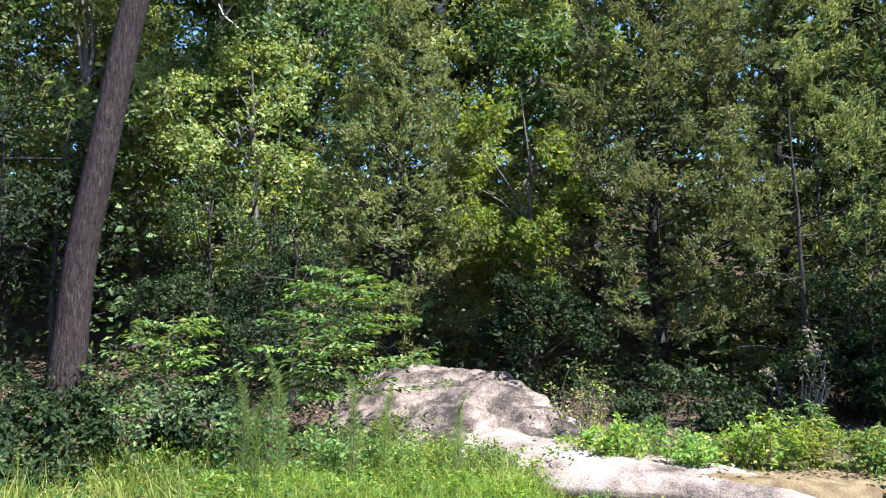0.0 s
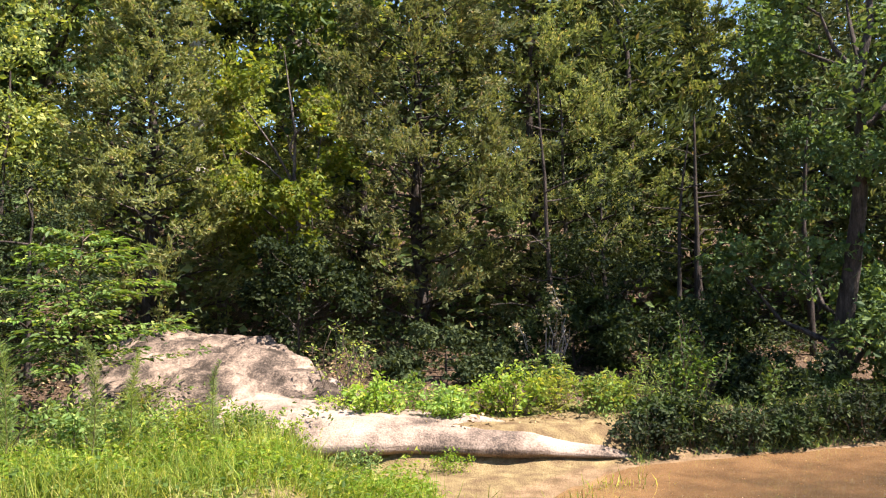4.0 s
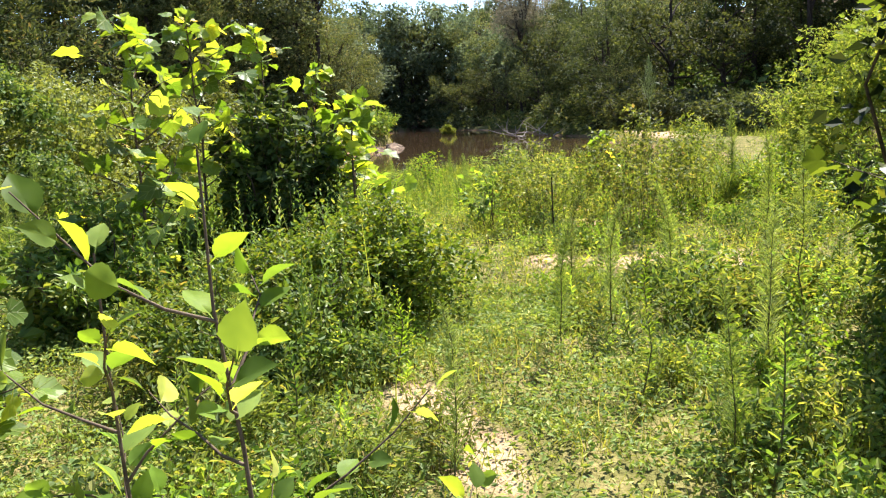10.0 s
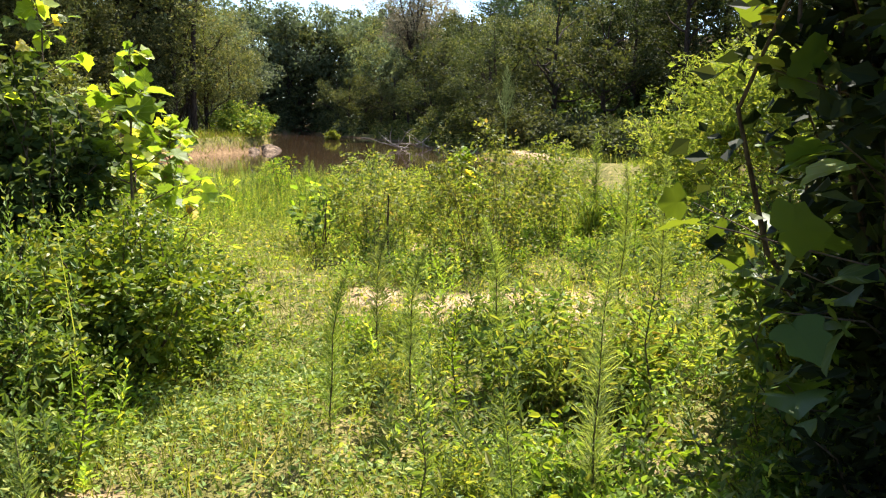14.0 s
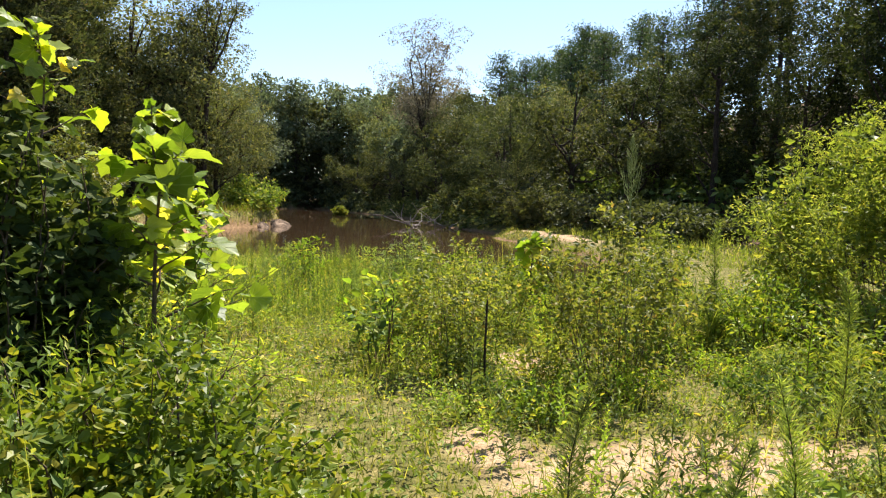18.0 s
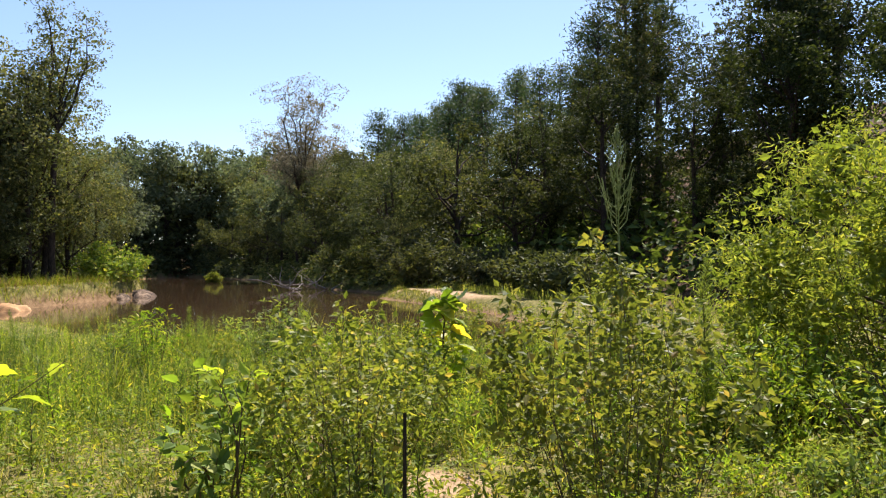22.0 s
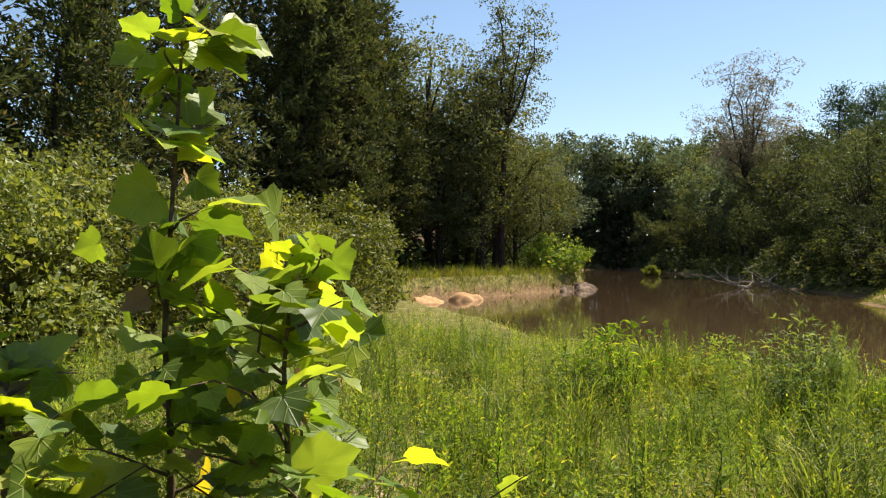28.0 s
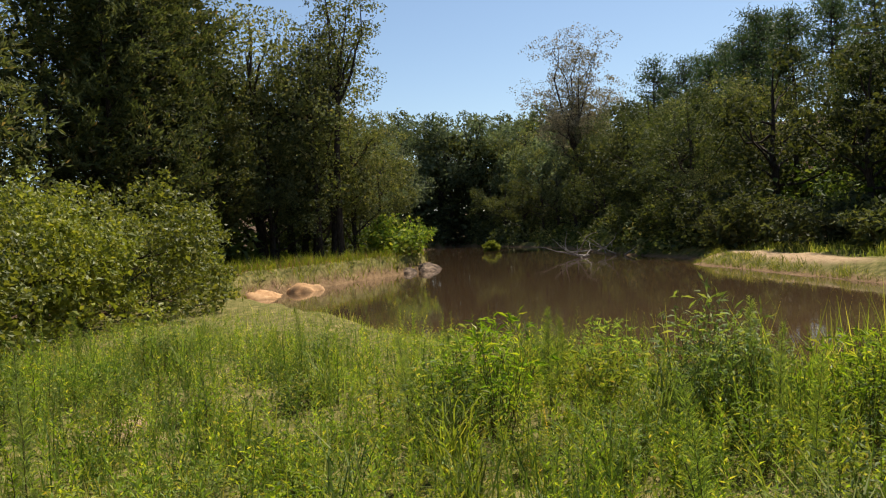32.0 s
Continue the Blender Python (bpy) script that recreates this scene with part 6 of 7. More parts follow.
def weed_field(name, label, rng, n, box, height, leaves_n, leaf, aspect, mat, gap=0.55):
    """Many leafy stalks: too many to count."""
    at = spots(rng, n, *box, 0.8)
    line = np.interp(at[:, 0], [2, 4, 7, 9, 13], [-0.4, -1.0, -0.6, -0.9, -0.1])
    at = at[((np.abs(at[:, 1] - line) > gap) | (at[:, 0] > 13.8)) & ((inside_distance(STREAM, at[:, 0], at[:, 1]) < -1.9) | (at[:, 0] > 9))]
    n = len(at)
    h = height * rng.uniform(0.5, 1.2, n)
    tip = at + np.stack([rng.normal(0, 0.08, n), rng.normal(0, 0.08, n), h], -1)
    s = np.tile(np.linspace(0.15, 1, leaves_n), n)
    p = np.repeat(at, leaves_n, 0) + np.repeat(tip - at, leaves_n, 0) * s[:, None]
    w = np.tile(np.arange(leaves_n) * 2.4, n) + np.repeat(rng.uniform(0, 6, n), leaves_n)
    out = np.stack([np.cos(w), np.sin(w), 0.3 + 0.9 * s], -1) + rng.normal(0, 0.2, (len(w), 3))
    length = leaf * (1.15 - 0.7 * s) * rng.uniform(0.6, 1.25, len(w))
    foliage = leaf_arrays(p, out, np.tile([0, 0, 1.0], (len(w), 1)) + rng.normal(0, 0.35, (len(w), 3)), length, length * aspect, DIAMOND)
    stalks = leaf_arrays(at, tip - at, rng.normal(0, 1, (n, 3)) * [1, 1, 0], h, 0.008, DIAMOND)
    return tagged(new(name, mesh_from(name, *joined([foliage, stalks]), mat)), label, "weeds", kind="stuff")


weed_field("weed_field", "knee-high leafy weeds among the meadow grass", g, 620, (3.9, 10, -5.2, 3.6), 0.42, 26, 0.085, 0.34, M_WEED)
weed_field("weed_field", "bright leafy weeds among the meadow grass", g, 420, (4.2, 12, -5.0, 3.2), 0.34, 24, 0.07, 0.4, M_BRIGHT)
weed_field("weed_field", "yellow green weeds among the tall grass", g, 1000, (12, 24, -6.8, 5.5), 0.5, 24, 0.085, 0.3, M_BRIGHT)
weed_field("weed_field", "dark stalked weeds among the tall grass", g, 1000, (12.5, 24, -6.8, 5.5), 0.65, 24, 0.08, 0.22, M_WEED)
weed_field("weed_field", "yellowing weeds beside the reeds", g, 300, (17, 21, -6, 1), 0.5, 30, 0.08, 0.3, M_SHRUB)
weed_field("weed_field", "tall leafy weeds growing through the vine thicket", g, 150, (6.3, 9.6, -0.4, 1.8), 1.0, 34, 0.075, 0.35, M_WEED, 0.75)
T1 = tussock("grass_tussock", "arching tussock of long green grass", 15.5, -1.4, 601, 80, 0.6, 0.012)
T2 = tussock("grass_tussock", "upright tussock of dark green reeds", 16.5, 0.6, 602, 60, 0.7, 0.01, M_WEED)
k = 0
while k < 90:
    x, y = g.uniform(12.5, 24), g.uniform(-6, 5)
    if clear_of(np.array(x), np.array(y)) > 0.5 and not (x < 13.8 and abs(y + 0.1) < 0.6):
        again((T1, T2, W2, W3, W4)[k % 5], x, y, g.uniform(0, 360), g.uniform(0.6, 1.15) * (0.75 if k % 5 == 2 else 1), 0.03)
        k += 1

# herbs and taller weeds in clumps over the meadow
def herb(label, x, y, seed, height, width, leaves_n, leaf, aspect, mat, shape=OVAL):
    return shrub("herb_clump", label, x, y, seed, height, width, 34, leaves_n, leaf, aspect, mat, M_STEM, shape, "weeds", 0.1, 0.55, bare=0.08, curl=0.06, thick=0.0022, sink=0.03)


H1 = herb("leafy green herbs growing in a loose clump", 5.0, 0.9, 801, 0.42, 0.75, 560, 0.042, 0.55, M_WEED)
H2 = herb("bright leafy herbs growing in a loose clump", 5.6, -1.9, 802, 0.36, 0.8, 560, 0.036, 0.62, M_BRIGHT)
H3 = herb("narrow-leaved herbs with yellowing leaves", 6.4, 1.4, 803, 0.5, 0.7, 620, 0.055, 0.28, M_SHRUB)
H4 = herb("tall dark narrow-leaved weeds in a clump", 15.6, -2.6, 804, 0.72, 0.55, 640, 0.06, 0.2, M_WEED, DIAMOND)
H5 = herb("upright yellow green weeds in a clump", 16.4, 1.6, 805, 0.6, 0.5, 560, 0.05, 0.26, M_BRIGHT, DIAMOND)
for ob in (H1, H2, H3, H4, H5):
    tagged(ob, group="herb clumps")
k = 0
while k < 190:
    x, y = (g.uniform(4.0, 9.5), g.uniform(-3.4, 2.4)) if k < 145 else (g.uniform(10, 14), g.uniform(-5, 3))
    off = abs(y - np.interp(x, [2, 4, 7, 9, 13], [-0.4, -1.0, -0.6, -0.9, -0.1]))
    if clear_of(np.array(x), np.array(y)) > 0.5 and off > 0.5 and wet(np.array(x), np.array(y)) < -0.7 and waves(x * 1.1 + 3, y * 1.3) > -0.35 and not (x < 7.6 and y > 0.8):
        again((H1, H2, H3, H1, H2)[k % 5], x, y, g.uniform(0, 360), g.uniform(0.6, 1.25) * (0.75 if off < 1.2 else 1), 0.03)
        k += 1
k = 0
while k < 130:
    x, y = g.uniform(13.8, 22.5), g.uniform(-5.5, 5)
    if wet(np.array(x), np.array(y)) < -0.15 and waves(x * 0.9, y * 1.2 + 2) > -0.25 and math.hypot(x - 13.2, y) > 1.6:
        again((H4, H5, H1, H3, H4, H2)[k % 6], x, y, g.uniform(0, 360), g.uniform(0.55, 1.05) * (0.8 if x < 15.5 else 1), 0.03)
        k += 1
for ob, x, y, size in ((H4, 18.9, -1.85, 1.7), (H4, 19.2, -2.1, 1.6), (H4, 18.6, -2.0, 1.45), (H4, 18.9, -2.3, 1.4), (H5, 19.0, -0.25, 1.9), (H5, 19.3, 0.0, 1.7), (H4, 18.6, 0.15, 1.3), (H5, 18.2, -2.75, 1.6), (H5, 18.5, -3.0, 1.4), (H3, 19.4, -1.1, 1.4), (H5, 20.2, -1.4, 1.5), (H5, 18.4, -4.0, 1.4)):
    again(ob, x, y, g.uniform(0, 360), size, 0.03)
for ob, x, y, size in ((H2, 2.5, 10.0, 1.3), (H1, 3.2, 10.0, 1.4), (H2, 3.9, 9.95, 1.2), (H2, 4.3, 10.1, 1.5), (H3, 5.1, 9.7, 1.3), (H1, 5.6, 9.4, 1.4), (H2, 3.4, 8.6, 0.8), (H1, 2.4, 8.6, 0.9), (H2, 1.7, 8.7, 1.0), (H4, 6.2, 9.2, 1.2), (H1, 1.2, 8.9, 1.1), (H2, 0.4, 9.7, 1.2), (H2, 0.9, 9.4, 1.3), (H3, 0.0, 10.2, 1.3), (H1, -0.6, 9.6, 1.5), (H2, 1.5, 9.2, 1.0), (H3, 0.7, 8.7, 1.2), (H1, -1.6, 9.0, 1.6), (H2, -2.2, 8.5, 1.4), (H1, 0.1, 8.9, 1.4)):
    again(ob, x, y, g.uniform(0, 360), size, 0.03)
# the dark spiky weed close to the path
again(W2, 5.17, -1.39, 40, 0.62, 0.03, "dark feathery weed standing beside the path")

# vine-covered bushes beside the path
shrub("vine_thicket", "low thicket smothered in bright green vine leaves", 8.1, 0.3, 301, 1.0, 2.4, 110, 17000, 0.042, 0.66, M_VINE, shape=OVAL, flat=0.5, bare=0.1, depth=1.9)
shrub("vine_thicket", "low thicket smothered in green vine leaves", 7.0, 0.9, 302, 0.75, 1.8, 70, 8000, 0.044, 0.6, M_VINE, shape=OVAL, flat=0.5, bare=0.1)
shrub("vine_thicket", "narrow-leaved weeds tangled with vines", 9.6, 0.6, 303, 1.0, 1.8, 60, 5600, 0.065, 0.2, M_BRIGHT, flat=0.5, bare=0.1)
shrub("vine_column", "dark column of vines climbing a sapling", 9.7, 1.15, 304, 1.95, 1.3, 70, 6500, 0.085, 0.7, M_OAKDARK, flat=0.5, bare=0.05, curl=0.05)
shrub("weed_thicket", "tall dark green weeds under the saplings", 8.3, 2.3, 305, 1.1, 2.0, 70, 5200, 0.085, 0.4, M_VINE, bare=0.15, depth=1.3)
shrub("weed_thicket", "tall dark green weeds under the saplings", 9.4, 2.5, 306, 1.1, 1.8, 60, 4200, 0.085, 0.4, M_OAKDARK, bare=0.15)
shrub("weed_thicket", "weeds at the foot of the dark sycamore", 6.5, -3.4, 307, 1.2, 2.2, 60, 4200, 0.075, 0.4, M_VINE, bare=0.05, depth=1.6)
# added dark growth that stands in for shade under and inside the sycamore
shrub("weed_thicket", "added near-black weeds for the shade below the young sycamore", 5.75, -3.25, 309, 1.4, 1.9, 60, 5200, 0.08, 0.5, M_SHADE, bare=0.02, depth=1.5)
shrub("weed_thicket", "added near-black weeds for the shade at the sycamore's edge", 5.3, -3.0, 310, 1.0, 1.3, 50, 3600, 0.075, 0.5, M_SHADE, bare=0.02)
shrub("vine_thicket", "added near-black vine leaves for the shade inside the sycamore", 6.2, -3.8, 308, 3.5, 2.6, 70, 11000, 0.1, 0.7, M_SHADE, bare=0.03, depth=2.5)
OVATE_MESH = mesh_from("ovate_leaf", *ovate_leaf(), M_BRIGHTLEAF, True)
for x, y, h, w, sd in ((11.5, -5.3, 1.0, 1.8, 315), (12.6, -4.9, 0.9, 1.8, 316), (11.3, -6.2, 1.1, 1.6, 317)):
    shrub("weed_thicket", "dark weeds at the foot of the willow", x, y, sd, h, w, 50, 3000, 0.06, 0.4, M_VINE, bare=0.03)
# the yellowing bushes of the meadow
S1 = shrub("meadow_bush", "sunlit bush with small yellowing leaves", 10.9, -2.6, 311, 1.55, 1.5, 26, 3600, 0.048, 0.62, M_SHRUB, bare=0.02, thick=0.003, curl=0.05)
S2 = shrub("meadow_bush", "sunlit bush with small yellowing leaves", 11.7, -1.55, 312, 1.3, 1.15, 20, 2400, 0.046, 0.62, M_SHRUB, bare=0.02, thick=0.003, curl=0.05)
for ob in (S1, S2):
    tagged(ob, group="meadow bushes")
for ob, x, y, turn, size in ((S1, 12.4, -3.7, 60, 0.9), (S2, 13.4, -2.3, 120, 0.8), (S1, 14.6, -4.4, 200, 0.85), (S2, 16.2, -3.2, 30, 0.8), (S1, 13.3, 2.2, 80, 0.75), (S2, 11.0, 0.75, 300, 0.7), (S2, 17.5, -5.2, 10, 0.9), (S1, 19.2, -4.6, 150, 0.75),
                             (S2, 15.0, 1.9, 60, 0.55), (S2, 14.0, 1.6, 0, 0.7), (S2, 13.2, -1.4, 210, 0.62), (S1, 13.7, -2.0, 100, 0.6), (S2, 12.75, -1.75, 20, 0.7)):
    again(ob, x, y, turn, size, 0.05)
shrub("leafy_sapling", "leggy sapling with broad pointed leaves by the path", 12.1, -1.0, 313, 1.0, 0.8, 9, 170, 0.085, 0.6, M_WEED, shape=OVAL, bare=0.1, flat=0.6)
shrub("bare_bush", "half-bare bush with thin grey twigs", 12.9, -1.65, 314, 1.45, 1.2, 12, 160, 0.055, 0.5, M_SHRUB, M_DEAD, bare=0.3, thick=0.003)
young_tree("young_sapling", "low leafy sapling with broad green leaves", 12.85, -1.0, 324, 0.75, 0.8, 10, 5, 0.1)
stake = thing("wooden_stake", 10.8, -1.6, float(ground_height(10.8, -1.6)) - 0.05, "thin dark upright stick in the ground", "stick")
part("shaft", mesh_from("shaft", *tube(bent((0, 0, 0), (0.01, 0, 0.8), g, 0.01, 5), [0.01, 0.0095, 0.009, 0.008, 0.007], 7), M_DARKBARK, True), stake)
# saplings beside the path
young_tree("young_sapling", "slender sapling with pointed toothed green leaves beside the path", 3.45, -0.06, 321, 1.52, 0.8, 15, 6, 0.068, lean=(0.02, 0.1))
young_tree("young_sapling", "shorter slender sapling with pointed green leaves", 3.54, 0.19, 322, 1.36, 0.75, 13, 6, 0.068, lean=(0.0, 0.05))
young_tree("young_sapling", "low leafy sapling at the edge of the path", 3.95, -0.35, 323, 0.7, 0.6, 7, 4, 0.08)
# along the rock and the far bank
# the left-hand shrubs get darker leaves in place of the shade there
for k, (x, y, h, w, mat) in enumerate(((2.75, 9.75, 0.75, 0.9, M_BRIGHT), (3.6, 9.6, 0.5, 0.8, M_BRIGHT), (4.55, 9.75, 0.75, 0.9, M_BRIGHT), (5.8, 9.6, 0.6, 0.9, M_SHRUB), (6.9, 9.5, 1.1, 1.0, M_WEED), (5.2, 10.3, 0.9, 0.8, M_WEED), (8.1, 9.4, 0.6, 1.2, M_OAKDARK),
                                       (-2.3, 8.8, 1.3, 1.5, M_BUSH), (-3.4, 9.4, 1.2, 1.6, M_OAKDARK), (-4.6, 9.2, 1.1, 1.6, M_SHADE), (-1.2, 8.6, 1.0, 1.2, M_BUSH), (-6.2, 9.6, 1.2, 1.8, M_SHADE), (-0.4, 8.4, 0.6, 0.9, M_WEED))):
    shrub("bank_shrub", "low leafy shrub on the bank beside the rock", x, y, 331 + k, h, w, 24, 900, 0.075, 0.55, mat, bare=0.1)
layered_sapling("layered_sapling", "sapling with layered boughs of pale green leaves", -0.85, 10.6, 351, 2.6, 3.3, 34, 80, 0.1, M_WEED)
layered_sapling("layered_sapling", "low sapling with layered boughs beside the bank", -2.7, 9.5, 369, 1.9, 2.2, 22, 60, 0.09, M_WEED)
shrub("twiggy_bush", "half-bare twiggy bush on the bank", 2.5, 10.6, 352, 1.35, 0.9, 16, 220, 0.06, 0.55, M_SHRUB, bare=0.2)
shrub("twiggy_bush", "half-dead bush with pale dry leaves", 6.0, 12.0, 353, 1.6, 1.2, 12, 300, 0.07, 0.5, M_DRY, M_DEAD, bare=0.2)
# dark hollow under the trees is put into these bushes' leaf colour
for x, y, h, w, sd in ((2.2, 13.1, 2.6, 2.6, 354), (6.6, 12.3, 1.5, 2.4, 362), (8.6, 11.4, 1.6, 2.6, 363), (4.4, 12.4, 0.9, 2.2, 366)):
    broad_tree("holly_bush", "dark glossy evergreen bush, wood shade put into its colour", x, y, sd, h, w, 0.0, 110, 50, 0.075, M_SHADE, M_DARKBARK, 0.03, category="bush", limbs=10)
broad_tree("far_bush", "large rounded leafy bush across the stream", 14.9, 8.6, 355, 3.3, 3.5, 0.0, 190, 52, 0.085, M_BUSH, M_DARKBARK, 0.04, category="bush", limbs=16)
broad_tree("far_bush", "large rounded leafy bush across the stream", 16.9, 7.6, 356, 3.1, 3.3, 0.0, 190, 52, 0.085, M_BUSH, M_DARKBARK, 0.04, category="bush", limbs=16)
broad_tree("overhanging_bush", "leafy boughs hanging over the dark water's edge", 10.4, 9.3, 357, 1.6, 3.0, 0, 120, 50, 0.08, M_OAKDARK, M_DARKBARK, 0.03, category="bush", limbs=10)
# shade of the hollow is put into this bush's near-black leaves
broad_tree("overhanging_bush", "bush at the dark water's edge, shade put into its leaves", 8.5, 9.4, 359, 0.8, 2.0, 0, 80, 40, 0.07, M_SHADE, M_DARKBARK, 0.02, category="bush", limbs=8)
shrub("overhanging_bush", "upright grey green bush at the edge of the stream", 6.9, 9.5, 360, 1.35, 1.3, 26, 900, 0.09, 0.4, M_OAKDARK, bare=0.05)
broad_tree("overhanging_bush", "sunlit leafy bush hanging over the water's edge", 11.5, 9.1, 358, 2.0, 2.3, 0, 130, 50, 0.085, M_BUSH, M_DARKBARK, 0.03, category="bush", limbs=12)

# the two near-black ones carry the bank's shade in their leaf colour
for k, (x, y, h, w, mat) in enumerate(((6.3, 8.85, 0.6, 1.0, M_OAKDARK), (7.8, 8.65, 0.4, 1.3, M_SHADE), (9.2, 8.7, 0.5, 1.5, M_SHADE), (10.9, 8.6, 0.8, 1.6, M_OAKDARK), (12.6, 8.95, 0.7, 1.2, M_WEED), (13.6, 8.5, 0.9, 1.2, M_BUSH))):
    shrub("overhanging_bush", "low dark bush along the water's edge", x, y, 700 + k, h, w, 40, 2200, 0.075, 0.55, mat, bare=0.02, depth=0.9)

# row of near-black bushes: the far bank's shade is put into their colour
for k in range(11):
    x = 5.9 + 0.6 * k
    shrub("shore_bush", "low bush hanging over the water, shade put into its leaves", x, 8.62 + 0.08 * math.sin(k * 2.1), 720 + k, 0.62 + 0.12 * math.sin(k * 1.7), 1.2, 34, 1500, 0.065, 0.55, M_SHADE, bare=0.02, depth=0.8)
# tree shadow on this bank is put into the shrubs' leaf colour
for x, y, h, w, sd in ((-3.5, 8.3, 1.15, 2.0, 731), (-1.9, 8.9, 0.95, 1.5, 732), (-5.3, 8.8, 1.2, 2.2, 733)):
    broad_tree("bank_shrub", "leafy shrub on the stream bank, shade put into its leaves", x, y, sd, h, w, 0, 100, 46, 0.07, M_SHADE, M_DARKBARK, 0.02, category="bush", limbs=10)

# ---- in and by the water ----
def water_tuft(x, y, n, h, w, seed, mat=M_GRASS):
    r = np.random.default_rng(seed)
    at = np.stack([x + r.normal(0, w, n), y + r.normal(0, w * 0.6, n), np.full(n, -0.06)], -1)
    return tagged(new("water_grass", mesh_from("water_grass", *blades(r, at, h, 0.012, 0.45), mat)), "tuft of thin green grass standing in shallow water", "grass", "water tufts")


for k, (x, y, n, h, w) in enumerate(((3.45, 6.55, 260, 0.32, 0.3), (3.1, 6.3, 160, 0.28, 0.26), (4.1, 7.0, 90, 0.24, 0.25), (4.8, 7.5, 90, 0.24, 0.22), (7.2, 4.3, 60, 0.26, 0.16), (7.8, 4.9, 40, 0.22, 0.2), (9.2, 5.6, 60, 0.22, 0.3), (10.2, 6.1, 60, 0.25, 0.3), (5.9, 3.4, 40, 0.3, 0.2), (11.4, 6.9, 120, 0.25, 0.5), (8.6, 5.2, 70, 0.24, 0.35), (9.8, 6.6, 60, 0.2, 0.4), (10.9, 7.5, 80, 0.25, 0.5), (12.3, 7.9, 90, 0.3, 0.4), (6.9, 3.9, 40, 0.3, 0.25), (2.4, 5.9, 40, 0.2, 0.2), (5.0, 3.0, 30, 0.3, 0.2))):
    water_tuft(x, y, n, h, w, 400 + k)
debris = thing("twig_debris", 4.56, 3.55, 0.0, "clump of dark rotten twigs lying in the shallows", "debris")
for k in range(22):
    a = g.normal(0, 0.09, 3) * [1, 1, 0.12] + [0, 0, 0.02]
    b = a + g.normal(0, 0.11, 3) * [1, 1, 0.15] + [0, 0, 0.015]
    part("twig", mesh_from("twig", *tube(bent(a, b, g, 0.2, 5), 0.0035, 5), M_DARKBARK, True), debris)
leaf_spots = np.stack([g.uniform(0.5, 13, 700), g.uniform(2.0, 8.4, 700), np.full(700, 0.006)], -1)
leaf_spots = leaf_spots[inside_distance(STREAM, leaf_spots[:, 0], leaf_spots[:, 1]) > 0.1]
n = len(leaf_spots)
fl = leaf_arrays(leaf_spots, g.normal(0, 1, (n, 3)) * [1, 1, 0.02], np.tile([0, 0, 1.0], (n, 1)), 0.012 + 0.06 * g.uniform(0, 1, n) ** 4, 0.008 + 0.016 * g.uniform(0, 1, n) ** 3, OVAL)
tagged(new("floating_leaves", mesh_from("floating_leaves", *fl, M_DRY)), "pale dry leaves floating on the water", "leaves", kind="stuff")
for k, (x, y, L, W, H, turn) in enumerate(((40.6, 7.2, 2.6, 1.5, 0.44, 10), (42.6, 6.1, 1.7, 1.1, 0.5, -30))):
    r = thing("pond_rock", x, y, 0.0, "rounded pale orange rock at the water's edge", "rock", "pond rocks", turn)
    part("stone", mesh_from("stone", *rock_dome(np.random.default_rng(500 + k), L, W, H, 26, 18, 3.4, 0.25), M_PALEROCK, True), r)
for k, (x, y, L, W, H) in enumerate(((54.8, 2.0, 3.6, 1.6, 0.62), (52.6, 3.0, 2.4, 1.2, 0.55), (51.6, 4.2, 1.3, 0.9, 0.9))):
    r = thing("pond_rock", x, y, 0.0, "weathered orange rock at the tip of the point", "rock", "pond rocks", 20 * k)
    part("stone", mesh_from("stone", *rock_dome(np.random.default_rng(510 + k), L, W, H, 26, 18), M_SLAB, True), r)
bar = thing("sandbar_rock", 40.5, -10.6, 0.0, "long smooth pale sandstone bar beside the pond", "rock", turn=4)
part("slab", mesh_from("slab", *rock_dome(np.random.default_rng(520), 13.5, 2.0, 0.34, 40, 16, rough=0.03), M_PALEROCK, True), bar)
shrub("point_bush", "low green bush on the tip of the point", 54.5, 3.8, 361, 2.2, 5.0, 50, 3000, 0.2, 0.5, M_WEED, shape=DIAMOND)
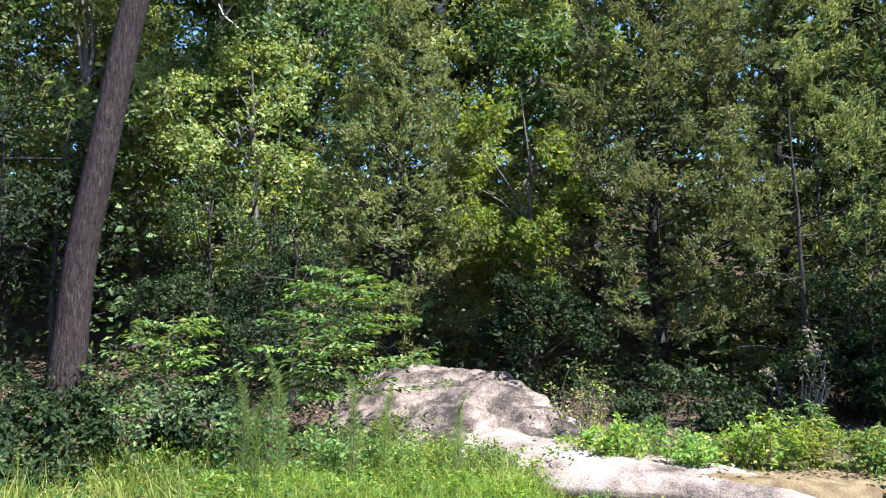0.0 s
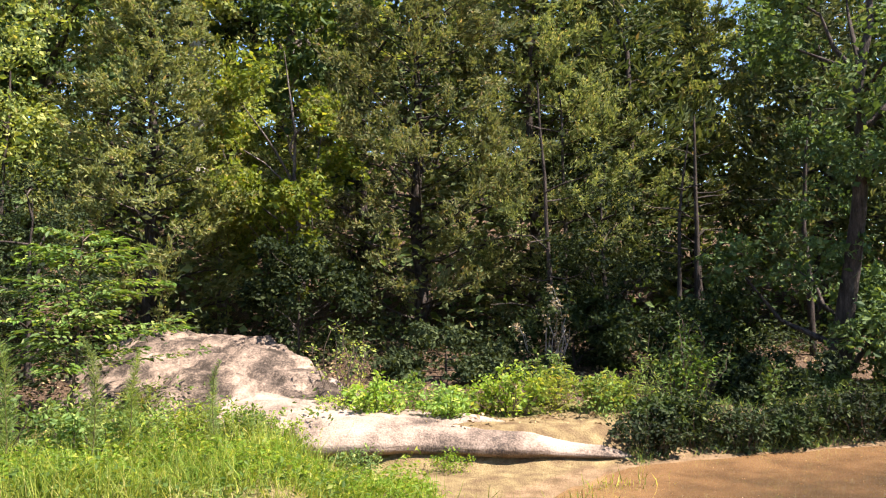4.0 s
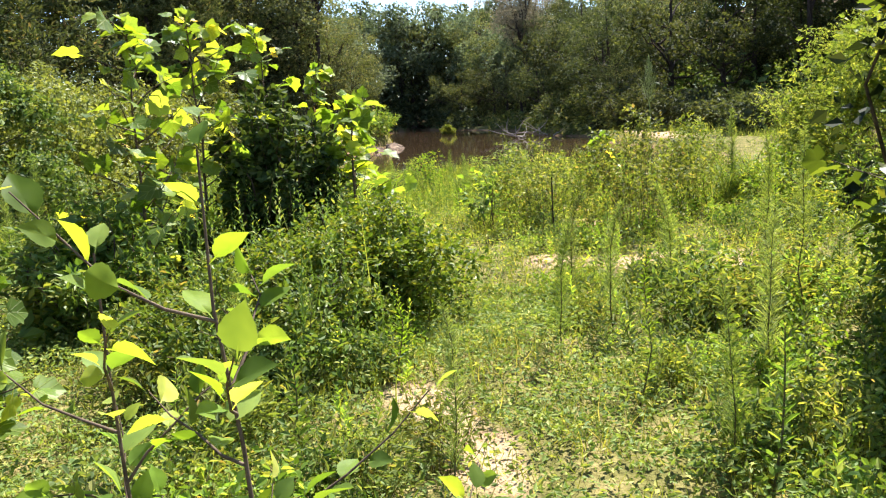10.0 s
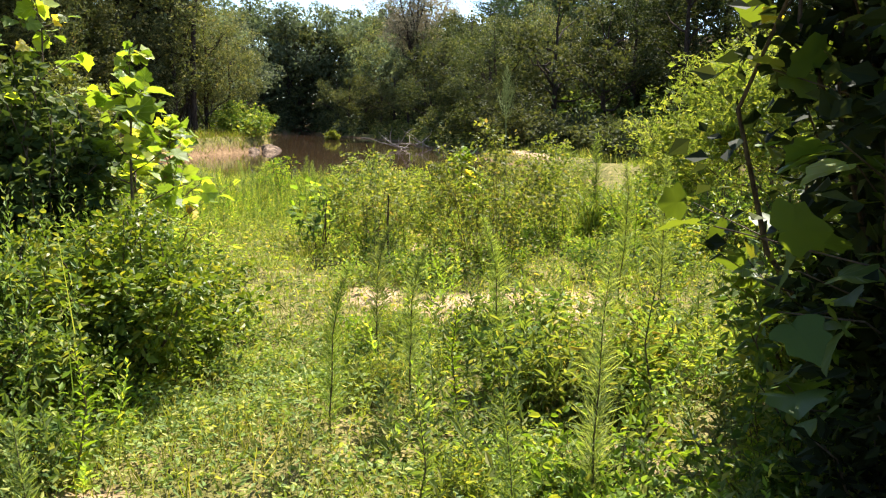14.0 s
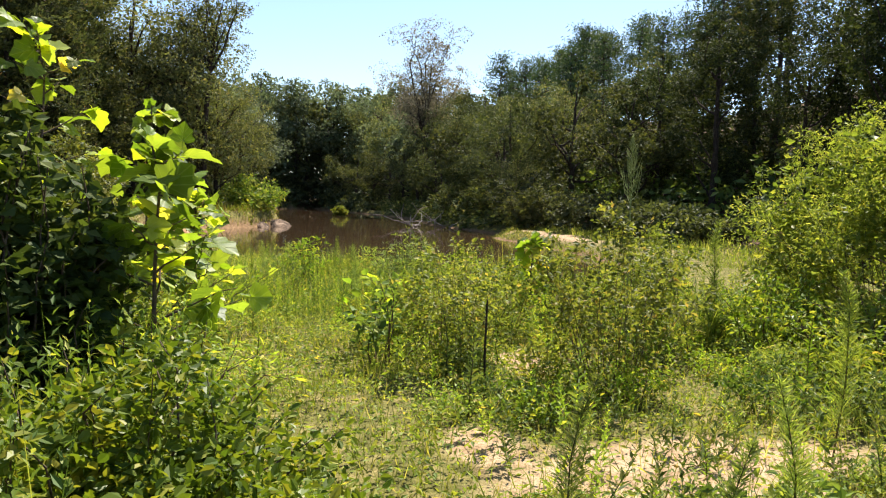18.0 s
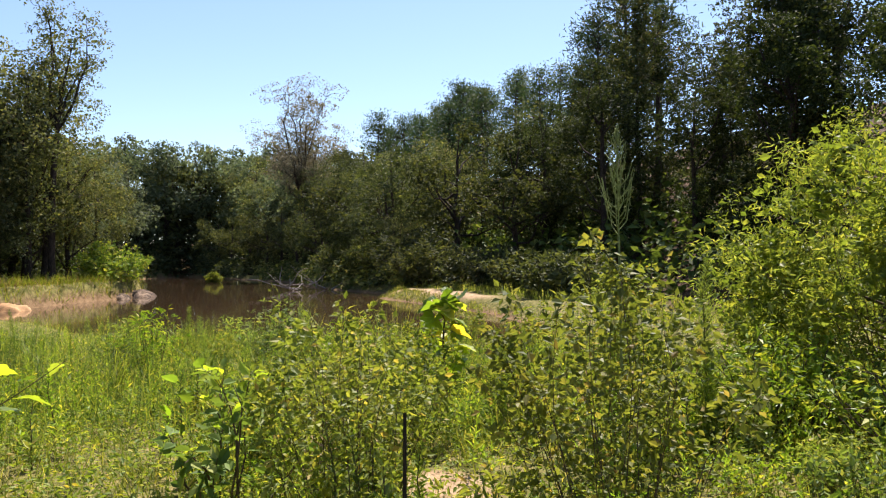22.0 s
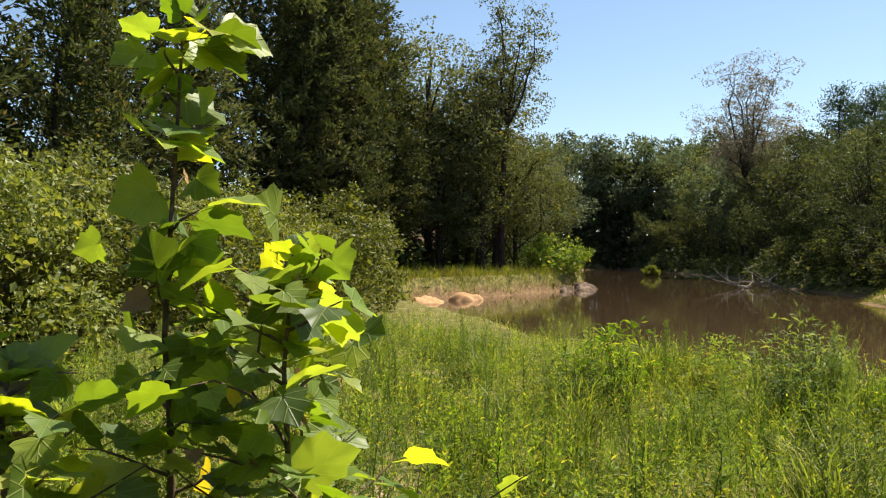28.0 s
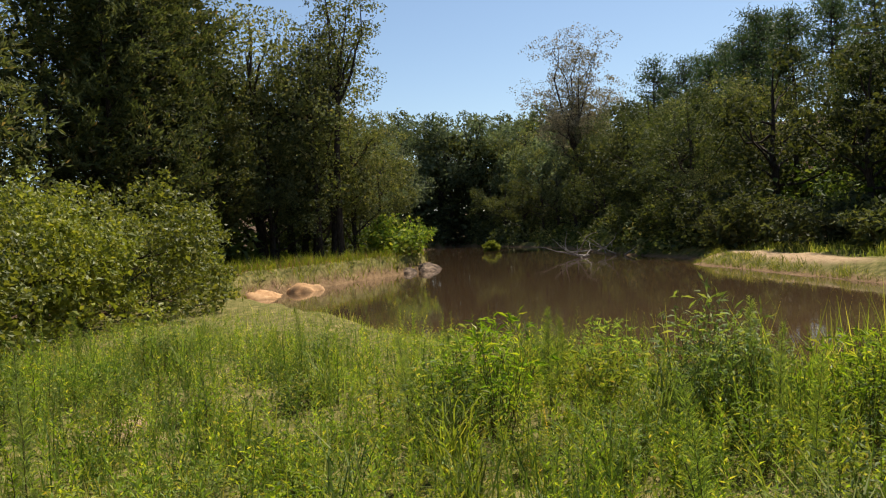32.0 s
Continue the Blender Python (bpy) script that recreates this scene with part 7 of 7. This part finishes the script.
for k, (x, y, h, w) in enumerate(((47, -12.5, 2.6, 5), (51, -12.6, 3.4, 6), (56, -12.0, 3.0, 6), (43, -13.8, 2.0, 5), (38, -14.2, 1.8, 5), (33, -13.6, 1.6, 5), (62, -11.2, 3.4, 6))):
    shrub("bank_bush", "pale green bush on the wooded bank", x, y, 370 + k, h, w, 50, 2800, 0.24, 0.45, (M_FARGOLD, M_FARDARK)[k % 2], shape=DIAMOND)
mound = shrub("water_plant", "round yellow green plant standing in the pond", 86, -2.45, 381, 1.25, 1.75, 60, 4200, 0.12, 0.5, M_SHRUB, shape=DIAMOND)
mound.location.z = -0.2
log = thing("fallen_branch", 60, -7.6, 0.0, "grey fallen branch with bare twigs lying in the pond", "branch")
for k in range(14):
    a = np.array([g.uniform(-2.5, 1.5), g.uniform(-1.5, 1.5), g.uniform(0, 0.5)])
    part("bough", mesh_from("bough", *tube(bent(a, a + np.array([g.normal(0, 1.2), g.normal(0.4, 1.4), g.uniform(0.2, 1.3)]), g, 0.12, 5), np.linspace(0.05, 0.012, 5), 5), M_DEAD, True), log)

clod = thing("earth_clod", 4.35, 2.2, 0.12, "crumbling clod of dark earth and roots on the bank", "earth", turn=30)
cv, cfaces = rock_dome(np.random.default_rng(77), 0.85, 0.55, 0.36, 44, 32, 2.0, 0.35)
for q in cv:
    w = Vector(q)
    q += np.array(noise.noise_vector(w * 9)) * 0.05 + np.array(noise.noise_vector(w * 24)) * 0.022
part("clod", mesh_from("clod", cv, cfaces, M_SOIL), clod)
for k in range(10):
    a = g.normal(0, 0.16, 3) * [1, 1, 0] + [0, 0, 0.08]
    part("root", mesh_from("root", *tube(bent(a, a + g.normal(0, 0.16, 3) + [0, 0, 0.06], g, 0.2, 5), 0.004, 4), M_DEAD, True), clod)
clod2 = copy_thing(clod, pose(3.7, 1.95, 0.14, 0, 0, 150))
shrub("dead_weed", "collapsed reddish brown dead weeds on the bank", 7.15, 3.15, 391, 0.35, 0.8, 20, 260, 0.08, 0.3, M_DRY, M_DEAD, bare=0.0)
shrub("dead_weed", "collapsed reddish brown dead weeds on the bank", 6.6, 2.95, 392, 0.25, 0.6, 16, 180, 0.08, 0.3, M_DRY, M_DEAD, bare=0.0)
